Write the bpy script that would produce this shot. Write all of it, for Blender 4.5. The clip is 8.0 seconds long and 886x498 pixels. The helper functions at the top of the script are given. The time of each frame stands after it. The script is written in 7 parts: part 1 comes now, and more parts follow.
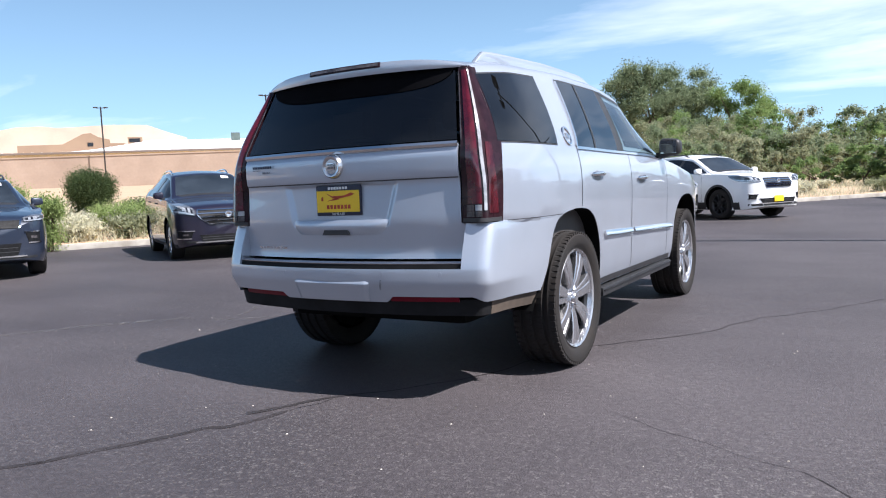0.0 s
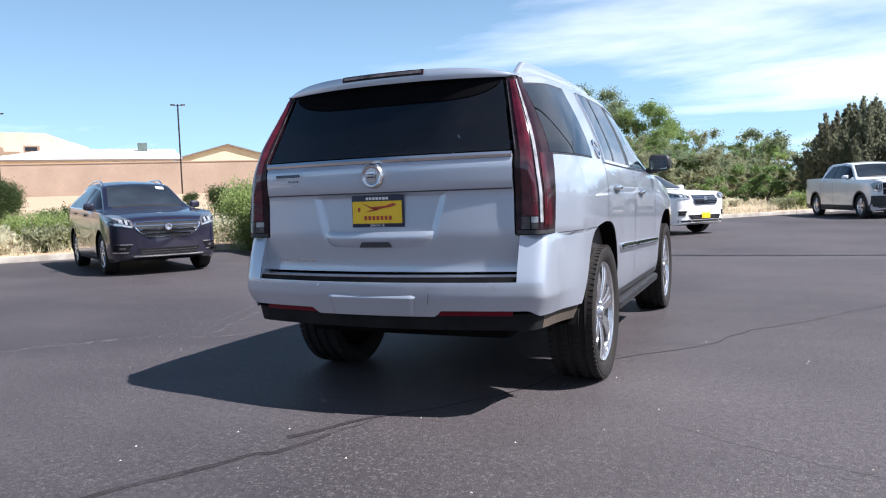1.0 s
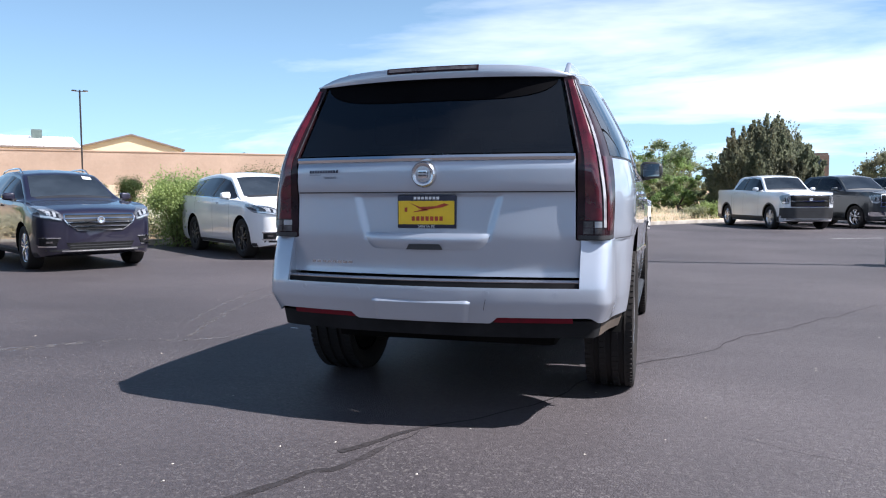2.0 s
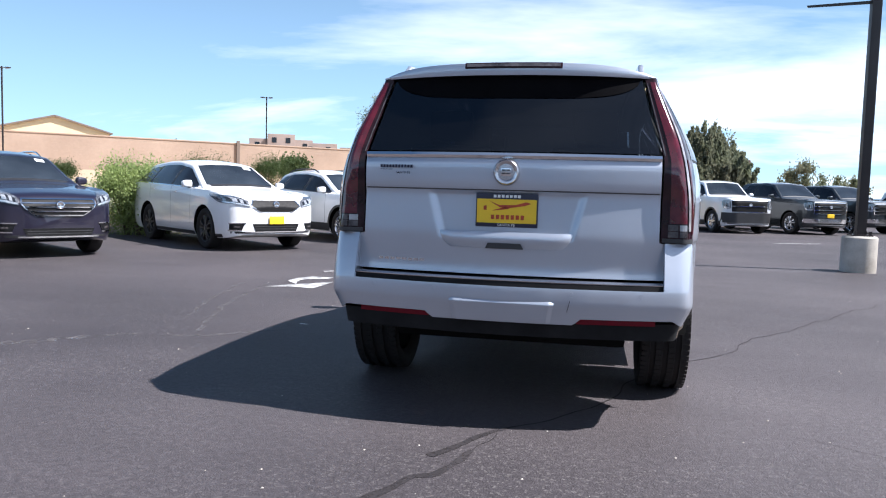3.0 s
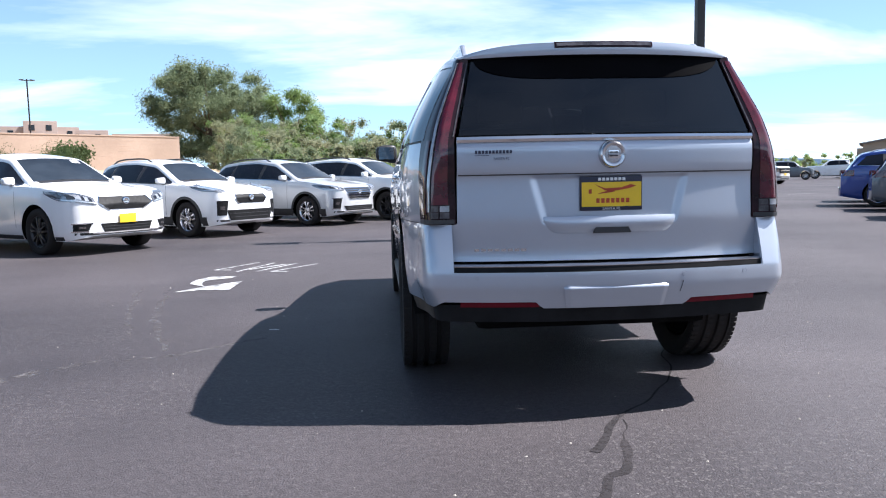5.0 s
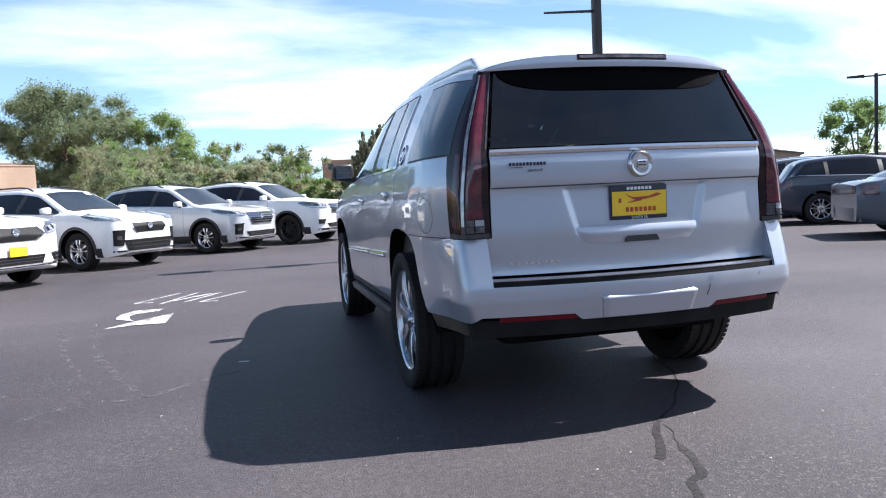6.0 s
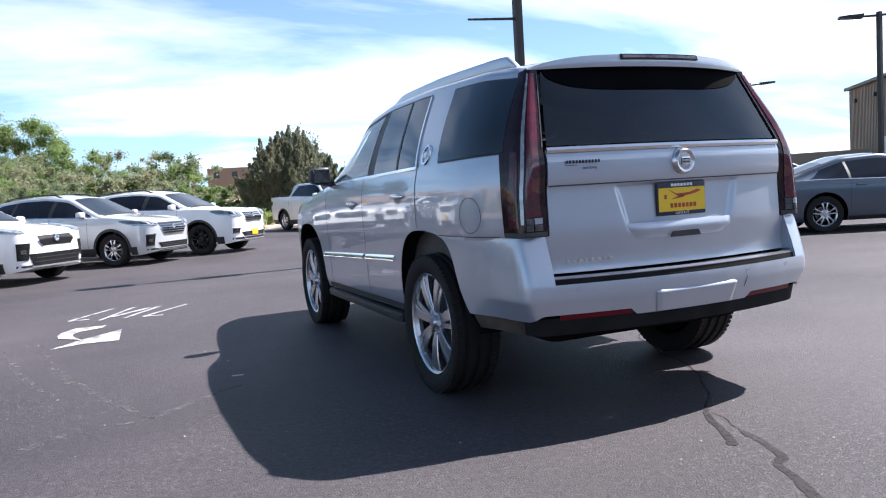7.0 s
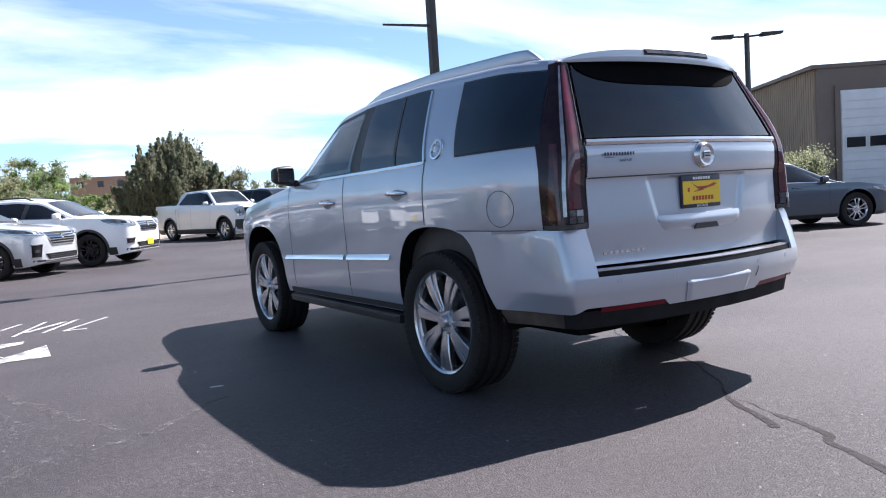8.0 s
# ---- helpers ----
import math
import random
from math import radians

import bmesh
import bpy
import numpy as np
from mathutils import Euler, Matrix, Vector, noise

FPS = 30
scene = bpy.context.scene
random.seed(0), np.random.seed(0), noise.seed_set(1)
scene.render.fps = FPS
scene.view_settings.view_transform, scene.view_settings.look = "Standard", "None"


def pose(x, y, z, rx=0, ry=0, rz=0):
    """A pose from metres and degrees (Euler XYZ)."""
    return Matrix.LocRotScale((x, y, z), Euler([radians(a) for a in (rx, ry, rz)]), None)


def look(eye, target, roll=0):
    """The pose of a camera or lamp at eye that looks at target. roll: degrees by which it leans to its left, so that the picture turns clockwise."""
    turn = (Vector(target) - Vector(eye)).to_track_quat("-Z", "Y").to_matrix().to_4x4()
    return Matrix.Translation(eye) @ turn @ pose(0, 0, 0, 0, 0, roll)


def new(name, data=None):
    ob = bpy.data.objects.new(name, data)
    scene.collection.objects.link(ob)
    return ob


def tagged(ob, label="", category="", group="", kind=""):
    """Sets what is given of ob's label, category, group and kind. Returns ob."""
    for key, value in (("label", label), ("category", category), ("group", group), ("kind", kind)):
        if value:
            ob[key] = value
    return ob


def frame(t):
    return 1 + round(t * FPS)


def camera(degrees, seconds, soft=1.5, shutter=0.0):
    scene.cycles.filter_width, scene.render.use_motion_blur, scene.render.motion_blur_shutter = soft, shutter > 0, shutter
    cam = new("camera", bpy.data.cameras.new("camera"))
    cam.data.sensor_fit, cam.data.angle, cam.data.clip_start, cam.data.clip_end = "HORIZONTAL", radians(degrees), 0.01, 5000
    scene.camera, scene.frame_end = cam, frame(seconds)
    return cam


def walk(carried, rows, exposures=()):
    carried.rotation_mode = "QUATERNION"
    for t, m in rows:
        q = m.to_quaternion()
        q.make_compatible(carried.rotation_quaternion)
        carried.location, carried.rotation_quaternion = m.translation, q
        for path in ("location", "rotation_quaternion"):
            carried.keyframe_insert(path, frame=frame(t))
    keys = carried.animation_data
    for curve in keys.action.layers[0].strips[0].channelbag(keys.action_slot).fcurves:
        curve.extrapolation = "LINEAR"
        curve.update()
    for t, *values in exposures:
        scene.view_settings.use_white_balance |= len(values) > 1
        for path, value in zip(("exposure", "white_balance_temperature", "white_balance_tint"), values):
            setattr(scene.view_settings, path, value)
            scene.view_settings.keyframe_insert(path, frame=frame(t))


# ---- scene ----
cam = camera(62.2, 8.0, soft=1.1)
PATH = [
    (0, (2.573, -3.036, 1.127), (1.552, -1.325, 0.958), -2.5),
    (0.5, (2.225, -3.166, 1.127), (1.298, -1.4, 0.98), -1.9),
    (1, (1.892, -3.258, 1.132), (1.084, -1.433, 0.995), -1.9),
    (1.5, (1.521, -3.304, 1.142), (0.835, -1.431, 1.003), -1.4),
    (3, (0.413, -3.456, 1.15), (0.022, -1.5, 0.999), 1.6),
    (3.5, (0.038, -3.482, 1.164), (-0.274, -1.516, 0.972), 1.2),
    (4, (-0.362, -3.509, 1.183), (-0.543, -1.528, 0.967), 1.1),
    (4.5, (-0.754, -3.417, 1.164), (-0.787, -1.43, 0.939), -0.2),
    (5, (-1.117, -3.315, 1.181), (-0.947, -1.332, 0.979), -1.1),
    (6.5, (-2.218, -2.944, 1.166), (-1.577, -1.056, 1.022), -3.3),
    (7, (-2.584, -2.774, 1.174), (-1.798, -0.941, 1.022), -3.5),
    (7.5, (-2.912, -2.582, 1.136), (-1.984, -0.817, 0.991), -3.6),
    (8, (-3.205, -2.325, 1.134), (-2.129, -0.645, 0.99), -3.6),
]
# stops, kelvin and tint of the clip
EXPOSURES = [(0.0, 1.10, 6150, 14), (3.5, 1.25, 6100, 14), (5.0, 1.33, 6100, 14), (8.0, 1.34, 6200, 16)]
walk(cam, [(t, look(eye, target, roll)) for t, eye, target, roll in PATH], EXPOSURES)

# ---- light ----

SUN_TO = Vector((0.79, 0.03, 1.0)).normalized()
sun = new("sun", bpy.data.lights.new("sun", "SUN"))
sun.data.energy, sun.data.angle, sun.data.color = 5.0, radians(0.53), (1.0, 0.96, 0.9)
sun.matrix_world = look((0, 0, 60), Vector((0, 0, 60)) - SUN_TO)

world = bpy.data.worlds.new("sky")
scene.world = world
world.use_nodes = True
wn, wl = world.node_tree.nodes, world.node_tree.links
wn.clear()
w_out, w_bg = wn.new("ShaderNodeOutputWorld"), wn.new("ShaderNodeBackground")
w_sky = wn.new("ShaderNodeTexSky")
w_sky.sky_type, w_sky.sun_disc = "NISHITA", False
w_sky.sun_elevation = math.asin(SUN_TO.z)
w_sky.sun_rotation = math.atan2(SUN_TO.x, SUN_TO.y)
w_sky.altitude, w_sky.air_density, w_sky.dust_density, w_sky.ozone_density = 2000, 1.0, 1.0, 0.8
# thin streaks of high cloud: noise on the sky's directions, flattened towards the horizon
w_geo = wn.new("ShaderNodeTexCoord")
w_sep = wn.new("ShaderNodeSeparateXYZ")
wl.new(w_geo.outputs["Generated"], w_sep.inputs[0])
w_den = wn.new("ShaderNodeMath")
w_den.operation = "ADD"
w_den.inputs[1].default_value = 0.12
w_abs = wn.new("ShaderNodeMath")
w_abs.operation = "ABSOLUTE"
wl.new(w_sep.outputs[2], w_abs.inputs[0])
wl.new(w_abs.outputs[0], w_den.inputs[0])
w_div = []
for k in range(2):
    d = wn.new("ShaderNodeMath")
    d.operation = "DIVIDE"
    wl.new(w_sep.outputs[k], d.inputs[0])
    wl.new(w_den.outputs[0], d.inputs[1])
    w_div.append(d)
w_com = wn.new("ShaderNodeCombineXYZ")
wl.new(w_div[0].outputs[0], w_com.inputs[0])
wl.new(w_div[1].outputs[0], w_com.inputs[1])
w_map = wn.new("ShaderNodeMapping")
w_map.inputs["Rotation"].default_value = (0, 0, radians(25))
w_map.inputs["Scale"].default_value = (0.55, 0.95, 1.0)
w_map.inputs["Location"].default_value = (3.1, 0.4, 0.0)
wl.new(w_com.outputs[0], w_map.inputs[0])
w_noise = wn.new("ShaderNodeTexNoise")
w_noise.inputs["Scale"].default_value, w_noise.inputs["Detail"].default_value = 0.8, 7.0
w_noise.inputs["Roughness"].default_value, w_noise.inputs["Distortion"].default_value = 0.55, 0.35
wl.new(w_map.outputs[0], w_noise.inputs["Vector"])
w_ramp = wn.new("ShaderNodeValToRGB")
w_ramp.color_ramp.elements[0].position, w_ramp.color_ramp.elements[0].color = 0.468, (0, 0, 0, 1)
w_ramp.color_ramp.elements[1].position, w_ramp.color_ramp.elements[1].color = 0.78, (0.8, 0.8, 0.8, 1)
w_lean = wn.new("ShaderNodeMath")
w_lean.operation = "MULTIPLY_ADD"
w_lean.inputs[1].default_value = 0.09
wl.new(w_sep.outputs[0], w_lean.inputs[0])
wl.new(w_noise.outputs["Fac"], w_lean.inputs[2])
wl.new(w_lean.outputs[0], w_ramp.inputs[0])
w_mix = wn.new("ShaderNodeMix")
w_mix.data_type = "RGBA"
# the streaks thin out overhead
w_low = wn.new("ShaderNodeMapRange")
w_low.inputs["From Min"].default_value, w_low.inputs["From Max"].default_value = 0.25, 0.6
w_low.inputs["To Min"].default_value, w_low.inputs["To Max"].default_value = 1.0, 0.35
wl.new(w_abs.outputs[0], w_low.inputs["Value"])
w_fac = wn.new("ShaderNodeMath")
w_fac.operation = "MULTIPLY"
wl.new(w_ramp.outputs[0], w_fac.inputs[0])
wl.new(w_low.outputs[0], w_fac.inputs[1])
wl.new(w_fac.outputs[0], w_mix.inputs["Factor"])
w_tone = wn.new("ShaderNodeMix")
w_tone.data_type, w_tone.blend_type = "RGBA", "MULTIPLY"
w_tone.inputs["Factor"].default_value = 1.0
w_tone.inputs["B"].default_value = (0.76, 1.0, 1.10, 1)
wl.new(w_sky.outputs[0], w_tone.inputs["A"])
# pale haze low over the horizon
w_up = wn.new("ShaderNodeMath")
w_up.operation = "SUBTRACT"
w_up.inputs[0].default_value = 1.0
wl.new(w_abs.outputs[0], w_up.inputs[1])
w_pow = wn.new("ShaderNodeMath")
w_pow.operation = "POWER"
w_pow.inputs[1].default_value = 3.0
wl.new(w_up.outputs[0], w_pow.inputs[0])
w_hz = wn.new("ShaderNodeMath")
w_hz.operation = "MULTIPLY"
w_hz.inputs[1].default_value = 0.62
wl.new(w_pow.outputs[0], w_hz.inputs[0])
w_haze = wn.new("ShaderNodeMix")
w_haze.data_type = "RGBA"
w_haze.inputs["B"].default_value = (8.2, 12.4, 16.0, 1)
wl.new(w_hz.outputs[0], w_haze.inputs["Factor"])
wl.new(w_tone.outputs["Result"], w_haze.inputs["A"])
wl.new(w_haze.outputs["Result"], w_mix.inputs["A"])
w_mix.inputs["B"].default_value = (19.4, 19.4, 19.6, 1)
wl.new(w_mix.outputs["Result"], w_bg.inputs["Color"])
w_bg.inputs["Strength"].default_value = 0.0465
wl.new(w_bg.outputs[0], w_out.inputs[0])


# ---- materials ----
def mat(name, base, rough=0.6, metal=0.0, coat=0.0, vary=0.12, scale=3.0, fine=40.0, bump=0.0, spec=0.5, tint=None, rvary=0.1, spread=0.0):
    """A surface whose colour and gloss vary at two scales, with a fine relief. tint: a second colour that the large stains lean to;
    spread: how far single pieces differ."""
    m = bpy.data.materials.new(name)
    m.use_nodes = True
    n, l = m.node_tree.nodes, m.node_tree.links
    b = n["Principled BSDF"]
    b.inputs["Metallic"].default_value = metal
    b.inputs["Coat Weight"].default_value = coat
    b.inputs["Coat Roughness"].default_value = 0.04
    b.inputs["Specular IOR Level"].default_value = spec
    tc = n.new("ShaderNodeTexCoord")
    big, small = n.new("ShaderNodeTexNoise"), n.new("ShaderNodeTexNoise")
    big.inputs["Scale"].default_value, big.inputs["Detail"].default_value = scale, 5
    small.inputs["Scale"].default_value, small.inputs["Detail"].default_value = fine, 3
    l.new(tc.outputs["Object"], big.inputs["Vector"])
    l.new(tc.outputs["Object"], small.inputs["Vector"])
    mix1, mix2 = n.new("ShaderNodeMix"), n.new("ShaderNodeMix")
    mix1.data_type = mix2.data_type = "RGBA"
    t = tint or [c * (1 - 2 * vary) for c in base]
    ramp = n.new("ShaderNodeMapRange")
    ramp.inputs["From Min"].default_value, ramp.inputs["From Max"].default_value = 0.35, 0.68
    l.new(big.outputs["Fac"], ramp.inputs["Value"])
    l.new(ramp.outputs[0], mix1.inputs["Factor"])
    mix1.inputs["A"].default_value = (*[min(1, c * (1 + vary)) for c in base], 1)
    mix1.inputs["B"].default_value = (*t, 1)
    mix2.blend_type = "MULTIPLY"
    mix2.inputs["Factor"].default_value = 1.0
    r2 = n.new("ShaderNodeMapRange")
    r2.inputs["To Min"].default_value, r2.inputs["To Max"].default_value = 1 - vary, 1 + vary
    l.new(small.outputs["Fac"], r2.inputs["Value"])
    l.new(mix1.outputs["Result"], mix2.inputs["A"])
    l.new(r2.outputs[0], mix2.inputs["B"])
    out = mix2.outputs["Result"]
    if spread:
        oi, mr, mx = n.new("ShaderNodeObjectInfo"), n.new("ShaderNodeMapRange"), n.new("ShaderNodeMix")
        mx.data_type, mx.blend_type = "RGBA", "MULTIPLY"
        mx.inputs["Factor"].default_value = 1.0
        mr.inputs["To Min"].default_value, mr.inputs["To Max"].default_value = 1 - spread, 1 + spread
        l.new(oi.outputs["Random"], mr.inputs["Value"])
        l.new(out, mx.inputs["A"])
        l.new(mr.outputs[0], mx.inputs["B"])
        out = mx.outputs["Result"]
    l.new(out, b.inputs["Base Color"])
    rr = n.new("ShaderNodeMapRange")
    rr.inputs["To Min"].default_value, rr.inputs["To Max"].default_value = max(0.0, rough * (1 - rvary)), min(1, rough * (1 + rvary))
    l.new(big.outputs["Fac"], rr.inputs["Value"])
    l.new(rr.outputs[0], b.inputs["Roughness"])
    if bump:
        bp = n.new("ShaderNodeBump")
        bp.inputs["Strength"].default_value, bp.inputs["Distance"].default_value = 0.6, bump
        l.new(small.outputs["Fac"], bp.inputs["Height"])
        l.new(bp.outputs[0], b.inputs["Normal"])
    return m


def paint(name, base, metal=0.35, rough=0.35, coat_ior=1.5):
    m = mat(name, base, rough, metal, coat=1.0, vary=0.03, scale=1.2, fine=300.0, rvary=0.15)
    m.node_tree.nodes["Principled BSDF"].inputs["Coat IOR"].default_value = coat_ior
    m.node_tree.nodes["Principled BSDF"].inputs["Coat Roughness"].default_value = 0.015
    return m


def glass(name, tint, gloss_rough=0.01, ior=1.5, dust=0.0):
    """Tinted pane: what passes is tinted, and the gloss follows Fresnel."""
    m = bpy.data.materials.new(name)
    m.use_nodes = True
    n, l = m.node_tree.nodes, m.node_tree.links
    n.remove(n["Principled BSDF"])
    tr, gl, fr, mx = n.new("ShaderNodeBsdfTransparent"), n.new("ShaderNodeBsdfGlossy"), n.new("ShaderNodeFresnel"), n.new("ShaderNodeMixShader")
    tr.inputs["Color"].default_value = (*tint, 1)
    gl.inputs["Roughness"].default_value = gloss_rough
    gl.inputs["Color"].default_value = (0.9, 0.95, 1.0, 1)
    fr.inputs["IOR"].default_value = ior
    l.new(fr.outputs[0], mx.inputs[0])
    l.new(tr.outputs[0], mx.inputs[1])
    l.new(gl.outputs[0], mx.inputs[2])
    last = mx
    if dust:
        # a thin film of dust
        df, dn, dr, dm = n.new("ShaderNodeBsdfDiffuse"), n.new("ShaderNodeTexNoise"), n.new("ShaderNodeMapRange"), n.new("ShaderNodeMixShader")
        df.inputs["Color"].default_value = (0.6, 0.6, 0.6, 1)
        dn.inputs["Scale"].default_value, dn.inputs["Detail"].default_value = 3.0, 4
        dr.inputs["To Min"].default_value, dr.inputs["To Max"].default_value = dust * 0.4, dust * 1.6
        l.new(dn.outputs["Fac"], dr.inputs["Value"])
        l.new(dr.outputs[0], dm.inputs[0])
        l.new(mx.outputs[0], dm.inputs[1])
        l.new(df.outputs[0], dm.inputs[2])
        last = dm
    l.new(last.outputs[0], n["Material Output"].inputs[0])
    return m


def leafy(name, c, c2):
    """Leaves that pass some of the light."""
    m = mat(name, c, 0.7, vary=0.3, scale=0.5, fine=5, tint=c2, spec=0.25)
    n, l = m.node_tree.nodes, m.node_tree.links
    b = n["Principled BSDF"]
    tr, mx = n.new("ShaderNodeBsdfTranslucent"), n.new("ShaderNodeMixShader")
    l.new(b.inputs["Base Color"].links[0].from_socket, tr.inputs["Color"])
    mx.inputs[0].default_value = 0.55
    l.new(b.outputs[0], mx.inputs[1])
    l.new(tr.outputs[0], mx.inputs[2])
    l.new(mx.outputs[0], n["Material Output"].inputs[0])
    return m


def asphalt_material():
    """Sealed asphalt: fine aggregate, pale worn patches, tyre scuffs and faint oil stains."""
    m = mat("asphalt", (0.060, 0.052, 0.055), 0.62, vary=0.26, scale=0.25, fine=110.0, bump=0.011, tint=(0.042, 0.037, 0.041), spec=0.26)
    n, l = m.node_tree.nodes, m.node_tree.links
    b = n["Principled BSDF"]
    src = b.inputs["Base Color"].links[0].from_socket
    tc = n.new("ShaderNodeTexCoord")
    grit = n.new("ShaderNodeTexVoronoi")
    grit.inputs["Scale"].default_value = 95.0
    l.new(tc.outputs["Object"], grit.inputs["Vector"])
    pick = n.new("ShaderNodeMapRange")
    pick.inputs["From Min"].default_value, pick.inputs["From Max"].default_value = 0.78, 0.97
    sep = n.new("ShaderNodeSeparateColor")
    l.new(grit.outputs["Color"], sep.inputs[0])
    l.new(sep.outputs[0], pick.inputs["Value"])
    worn = n.new("ShaderNodeTexNoise")
    worn.inputs["Scale"].default_value, worn.inputs["Detail"].default_value = 0.7, 6
    l.new(tc.outputs["Object"], worn.inputs["Vector"])
    wr = n.new("ShaderNodeMapRange")
    wr.inputs["From Min"].default_value, wr.inputs["From Max"].default_value = 0.42, 0.72
    wr.inputs["To Min"].default_value, wr.inputs["To Max"].default_value = 0.18, 0.8
    l.new(worn.outputs["Fac"], wr.inputs["Value"])
    mul = n.new("ShaderNodeMath")
    mul.operation = "MULTIPLY"
    l.new(pick.outputs[0], mul.inputs[0])
    l.new(wr.outputs[0], mul.inputs[1])
    mx = n.new("ShaderNodeMix")
    mx.data_type = "RGBA"
    l.new(mul.outputs[0], mx.inputs["Factor"])
    l.new(src, mx.inputs["A"])
    mx.inputs["B"].default_value = (0.130, 0.119, 0.117, 1)
    # long faint scuffs
    mp = n.new("ShaderNodeMapping")
    mp.inputs["Rotation"].default_value = (0, 0, radians(38))
    mp.inputs["Scale"].default_value = (0.25, 2.2, 1)
    l.new(tc.outputs["Object"], mp.inputs[0])
    scuff = n.new("ShaderNodeTexNoise")
    scuff.inputs["Scale"].default_value, scuff.inputs["Detail"].default_value = 1.3, 5
    l.new(mp.outputs[0], scuff.inputs["Vector"])
    sr = n.new("ShaderNodeMapRange")
    sr.inputs["From Min"].default_value, sr.inputs["From Max"].default_value = 0.3, 0.75
    sr.inputs["To Min"].default_value, sr.inputs["To Max"].default_value = 0.92, 1.10
    l.new(scuff.outputs["Fac"], sr.inputs["Value"])
    m2 = n.new("ShaderNodeMix")
    m2.data_type, m2.blend_type = "RGBA", "MULTIPLY"
    m2.inputs["Factor"].default_value = 1.0
    l.new(mx.outputs["Result"], m2.inputs["A"])
    l.new(sr.outputs[0], m2.inputs["B"])
    # coarse mottling between the grains
    mott = n.new("ShaderNodeTexNoise")
    mott.inputs["Scale"].default_value, mott.inputs["Detail"].default_value, mott.inputs["Roughness"].default_value = 30.0, 8, 0.75
    l.new(tc.outputs["Object"], mott.inputs["Vector"])
    mr = n.new("ShaderNodeMapRange")
    mr.inputs["From Min"].default_value, mr.inputs["From Max"].default_value = 0.35, 0.65
    mr.inputs["To Min"].default_value, mr.inputs["To Max"].default_value = 0.72, 1.30
    l.new(mott.outputs["Fac"], mr.inputs["Value"])
    m3 = n.new("ShaderNodeMix")
    m3.data_type, m3.blend_type = "RGBA", "MULTIPLY"
    m3.inputs["Factor"].default_value = 1.0
    l.new(m2.outputs["Result"], m3.inputs["A"])
    l.new(mr.outputs[0], m3.inputs["B"])
    l.new(m3.outputs["Result"], b.inputs["Base Color"])
    return m


ASPHALT = asphalt_material()
SEAL = mat("crack_sealant", (0.034, 0.030, 0.032), 0.75, spec=0.2, vary=0.2, scale=6, fine=60, bump=0.002)
LINE_WHITE = mat("road_paint", (0.44, 0.44, 0.43), 0.7, vary=0.3, scale=9, fine=60, tint=(0.15, 0.15, 0.155))
CONCRETE = mat("concrete", (0.42, 0.39, 0.35), 0.85, vary=0.15, scale=2.5, fine=50, bump=0.003, tint=(0.30, 0.27, 0.23))
DIRT = mat("dry_soil", (0.34, 0.23, 0.15), 0.95, vary=0.2, scale=0.4, fine=12, bump=0.02, tint=(0.40, 0.30, 0.20))
BLOCK = mat("tan_block_wall", (0.37, 0.277, 0.213), 0.95, vary=0.10, scale=0.25, fine=5, bump=0.01, tint=(0.325, 0.24, 0.183), spread=0.02)
HOUSE_BROWN = mat("brown_stucco", (0.20, 0.150, 0.125), 0.9, vary=0.06, scale=0.3, fine=6)
HOUSE = mat("pinkish_grey_stucco", (0.33, 0.265, 0.235), 0.9, vary=0.06, scale=0.3, fine=6)
ROOF_TAN = mat("pale_tan_roof", (0.50, 0.385, 0.30), 0.8, vary=0.05, scale=0.3, fine=4)
STUCCO = mat("tan_stucco", (0.25, 0.165, 0.105), 0.9, vary=0.06, scale=0.3, fine=8, tint=(0.22, 0.145, 0.095))
CREAM = mat("cream_siding", (0.66, 0.55, 0.36), 0.7, vary=0.05, scale=0.4, fine=9)
ROOF_WHITE = mat("white_metal_roof", (0.78, 0.78, 0.78), 0.45, vary=0.04, scale=0.5, fine=6)
METAL_TAN = mat("tan_ribbed_metal", (0.36, 0.27, 0.19), 0.6, vary=0.06, scale=0.5, fine=6, tint=(0.33, 0.245, 0.175))
METAL_BROWN = mat("brown_metal", (0.17, 0.13, 0.105), 0.6, vary=0.06, scale=0.5, fine=6)
DOOR_WHITE = mat("white_door_panel", (0.72, 0.72, 0.72), 0.5, vary=0.04, scale=1, fine=10)
DARK_TRIM = mat("dark_trim", (0.03, 0.03, 0.032), 0.5, vary=0.1, scale=3, fine=30)
POLE_BRONZE = mat("bronze_painted_steel", (0.035, 0.030, 0.030), 0.45, metal=0.3, vary=0.12, scale=2, fine=30)
BARK = mat("bark", (0.13, 0.095, 0.07), 0.95, vary=0.25, scale=4, fine=30, bump=0.01)
RUBBER = mat("tyre_rubber", (0.017, 0.016, 0.016), 0.75, vary=0.2, scale=6, fine=60, bump=0.001, tint=(0.026, 0.022, 0.020), spec=0.2)
PLASTIC = mat("black_plastic", (0.022, 0.022, 0.024), 0.48, vary=0.12, scale=4, fine=120, bump=0.0006)
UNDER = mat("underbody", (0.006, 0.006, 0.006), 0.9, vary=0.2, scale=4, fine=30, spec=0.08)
CHROME = mat("chrome", (0.78, 0.78, 0.79), 0.08, metal=1.0, vary=0.02, scale=4, fine=60)
ALLOY = mat("polished_alloy", (0.62, 0.62, 0.64), 0.22, metal=1.0, vary=0.05, scale=6, fine=60)
WHEEL_ALLOY = mat("bright_wheel_alloy", (0.58, 0.58, 0.60), 0.25, metal=0.9, vary=0.06, scale=6, fine=60, coat=0.3)
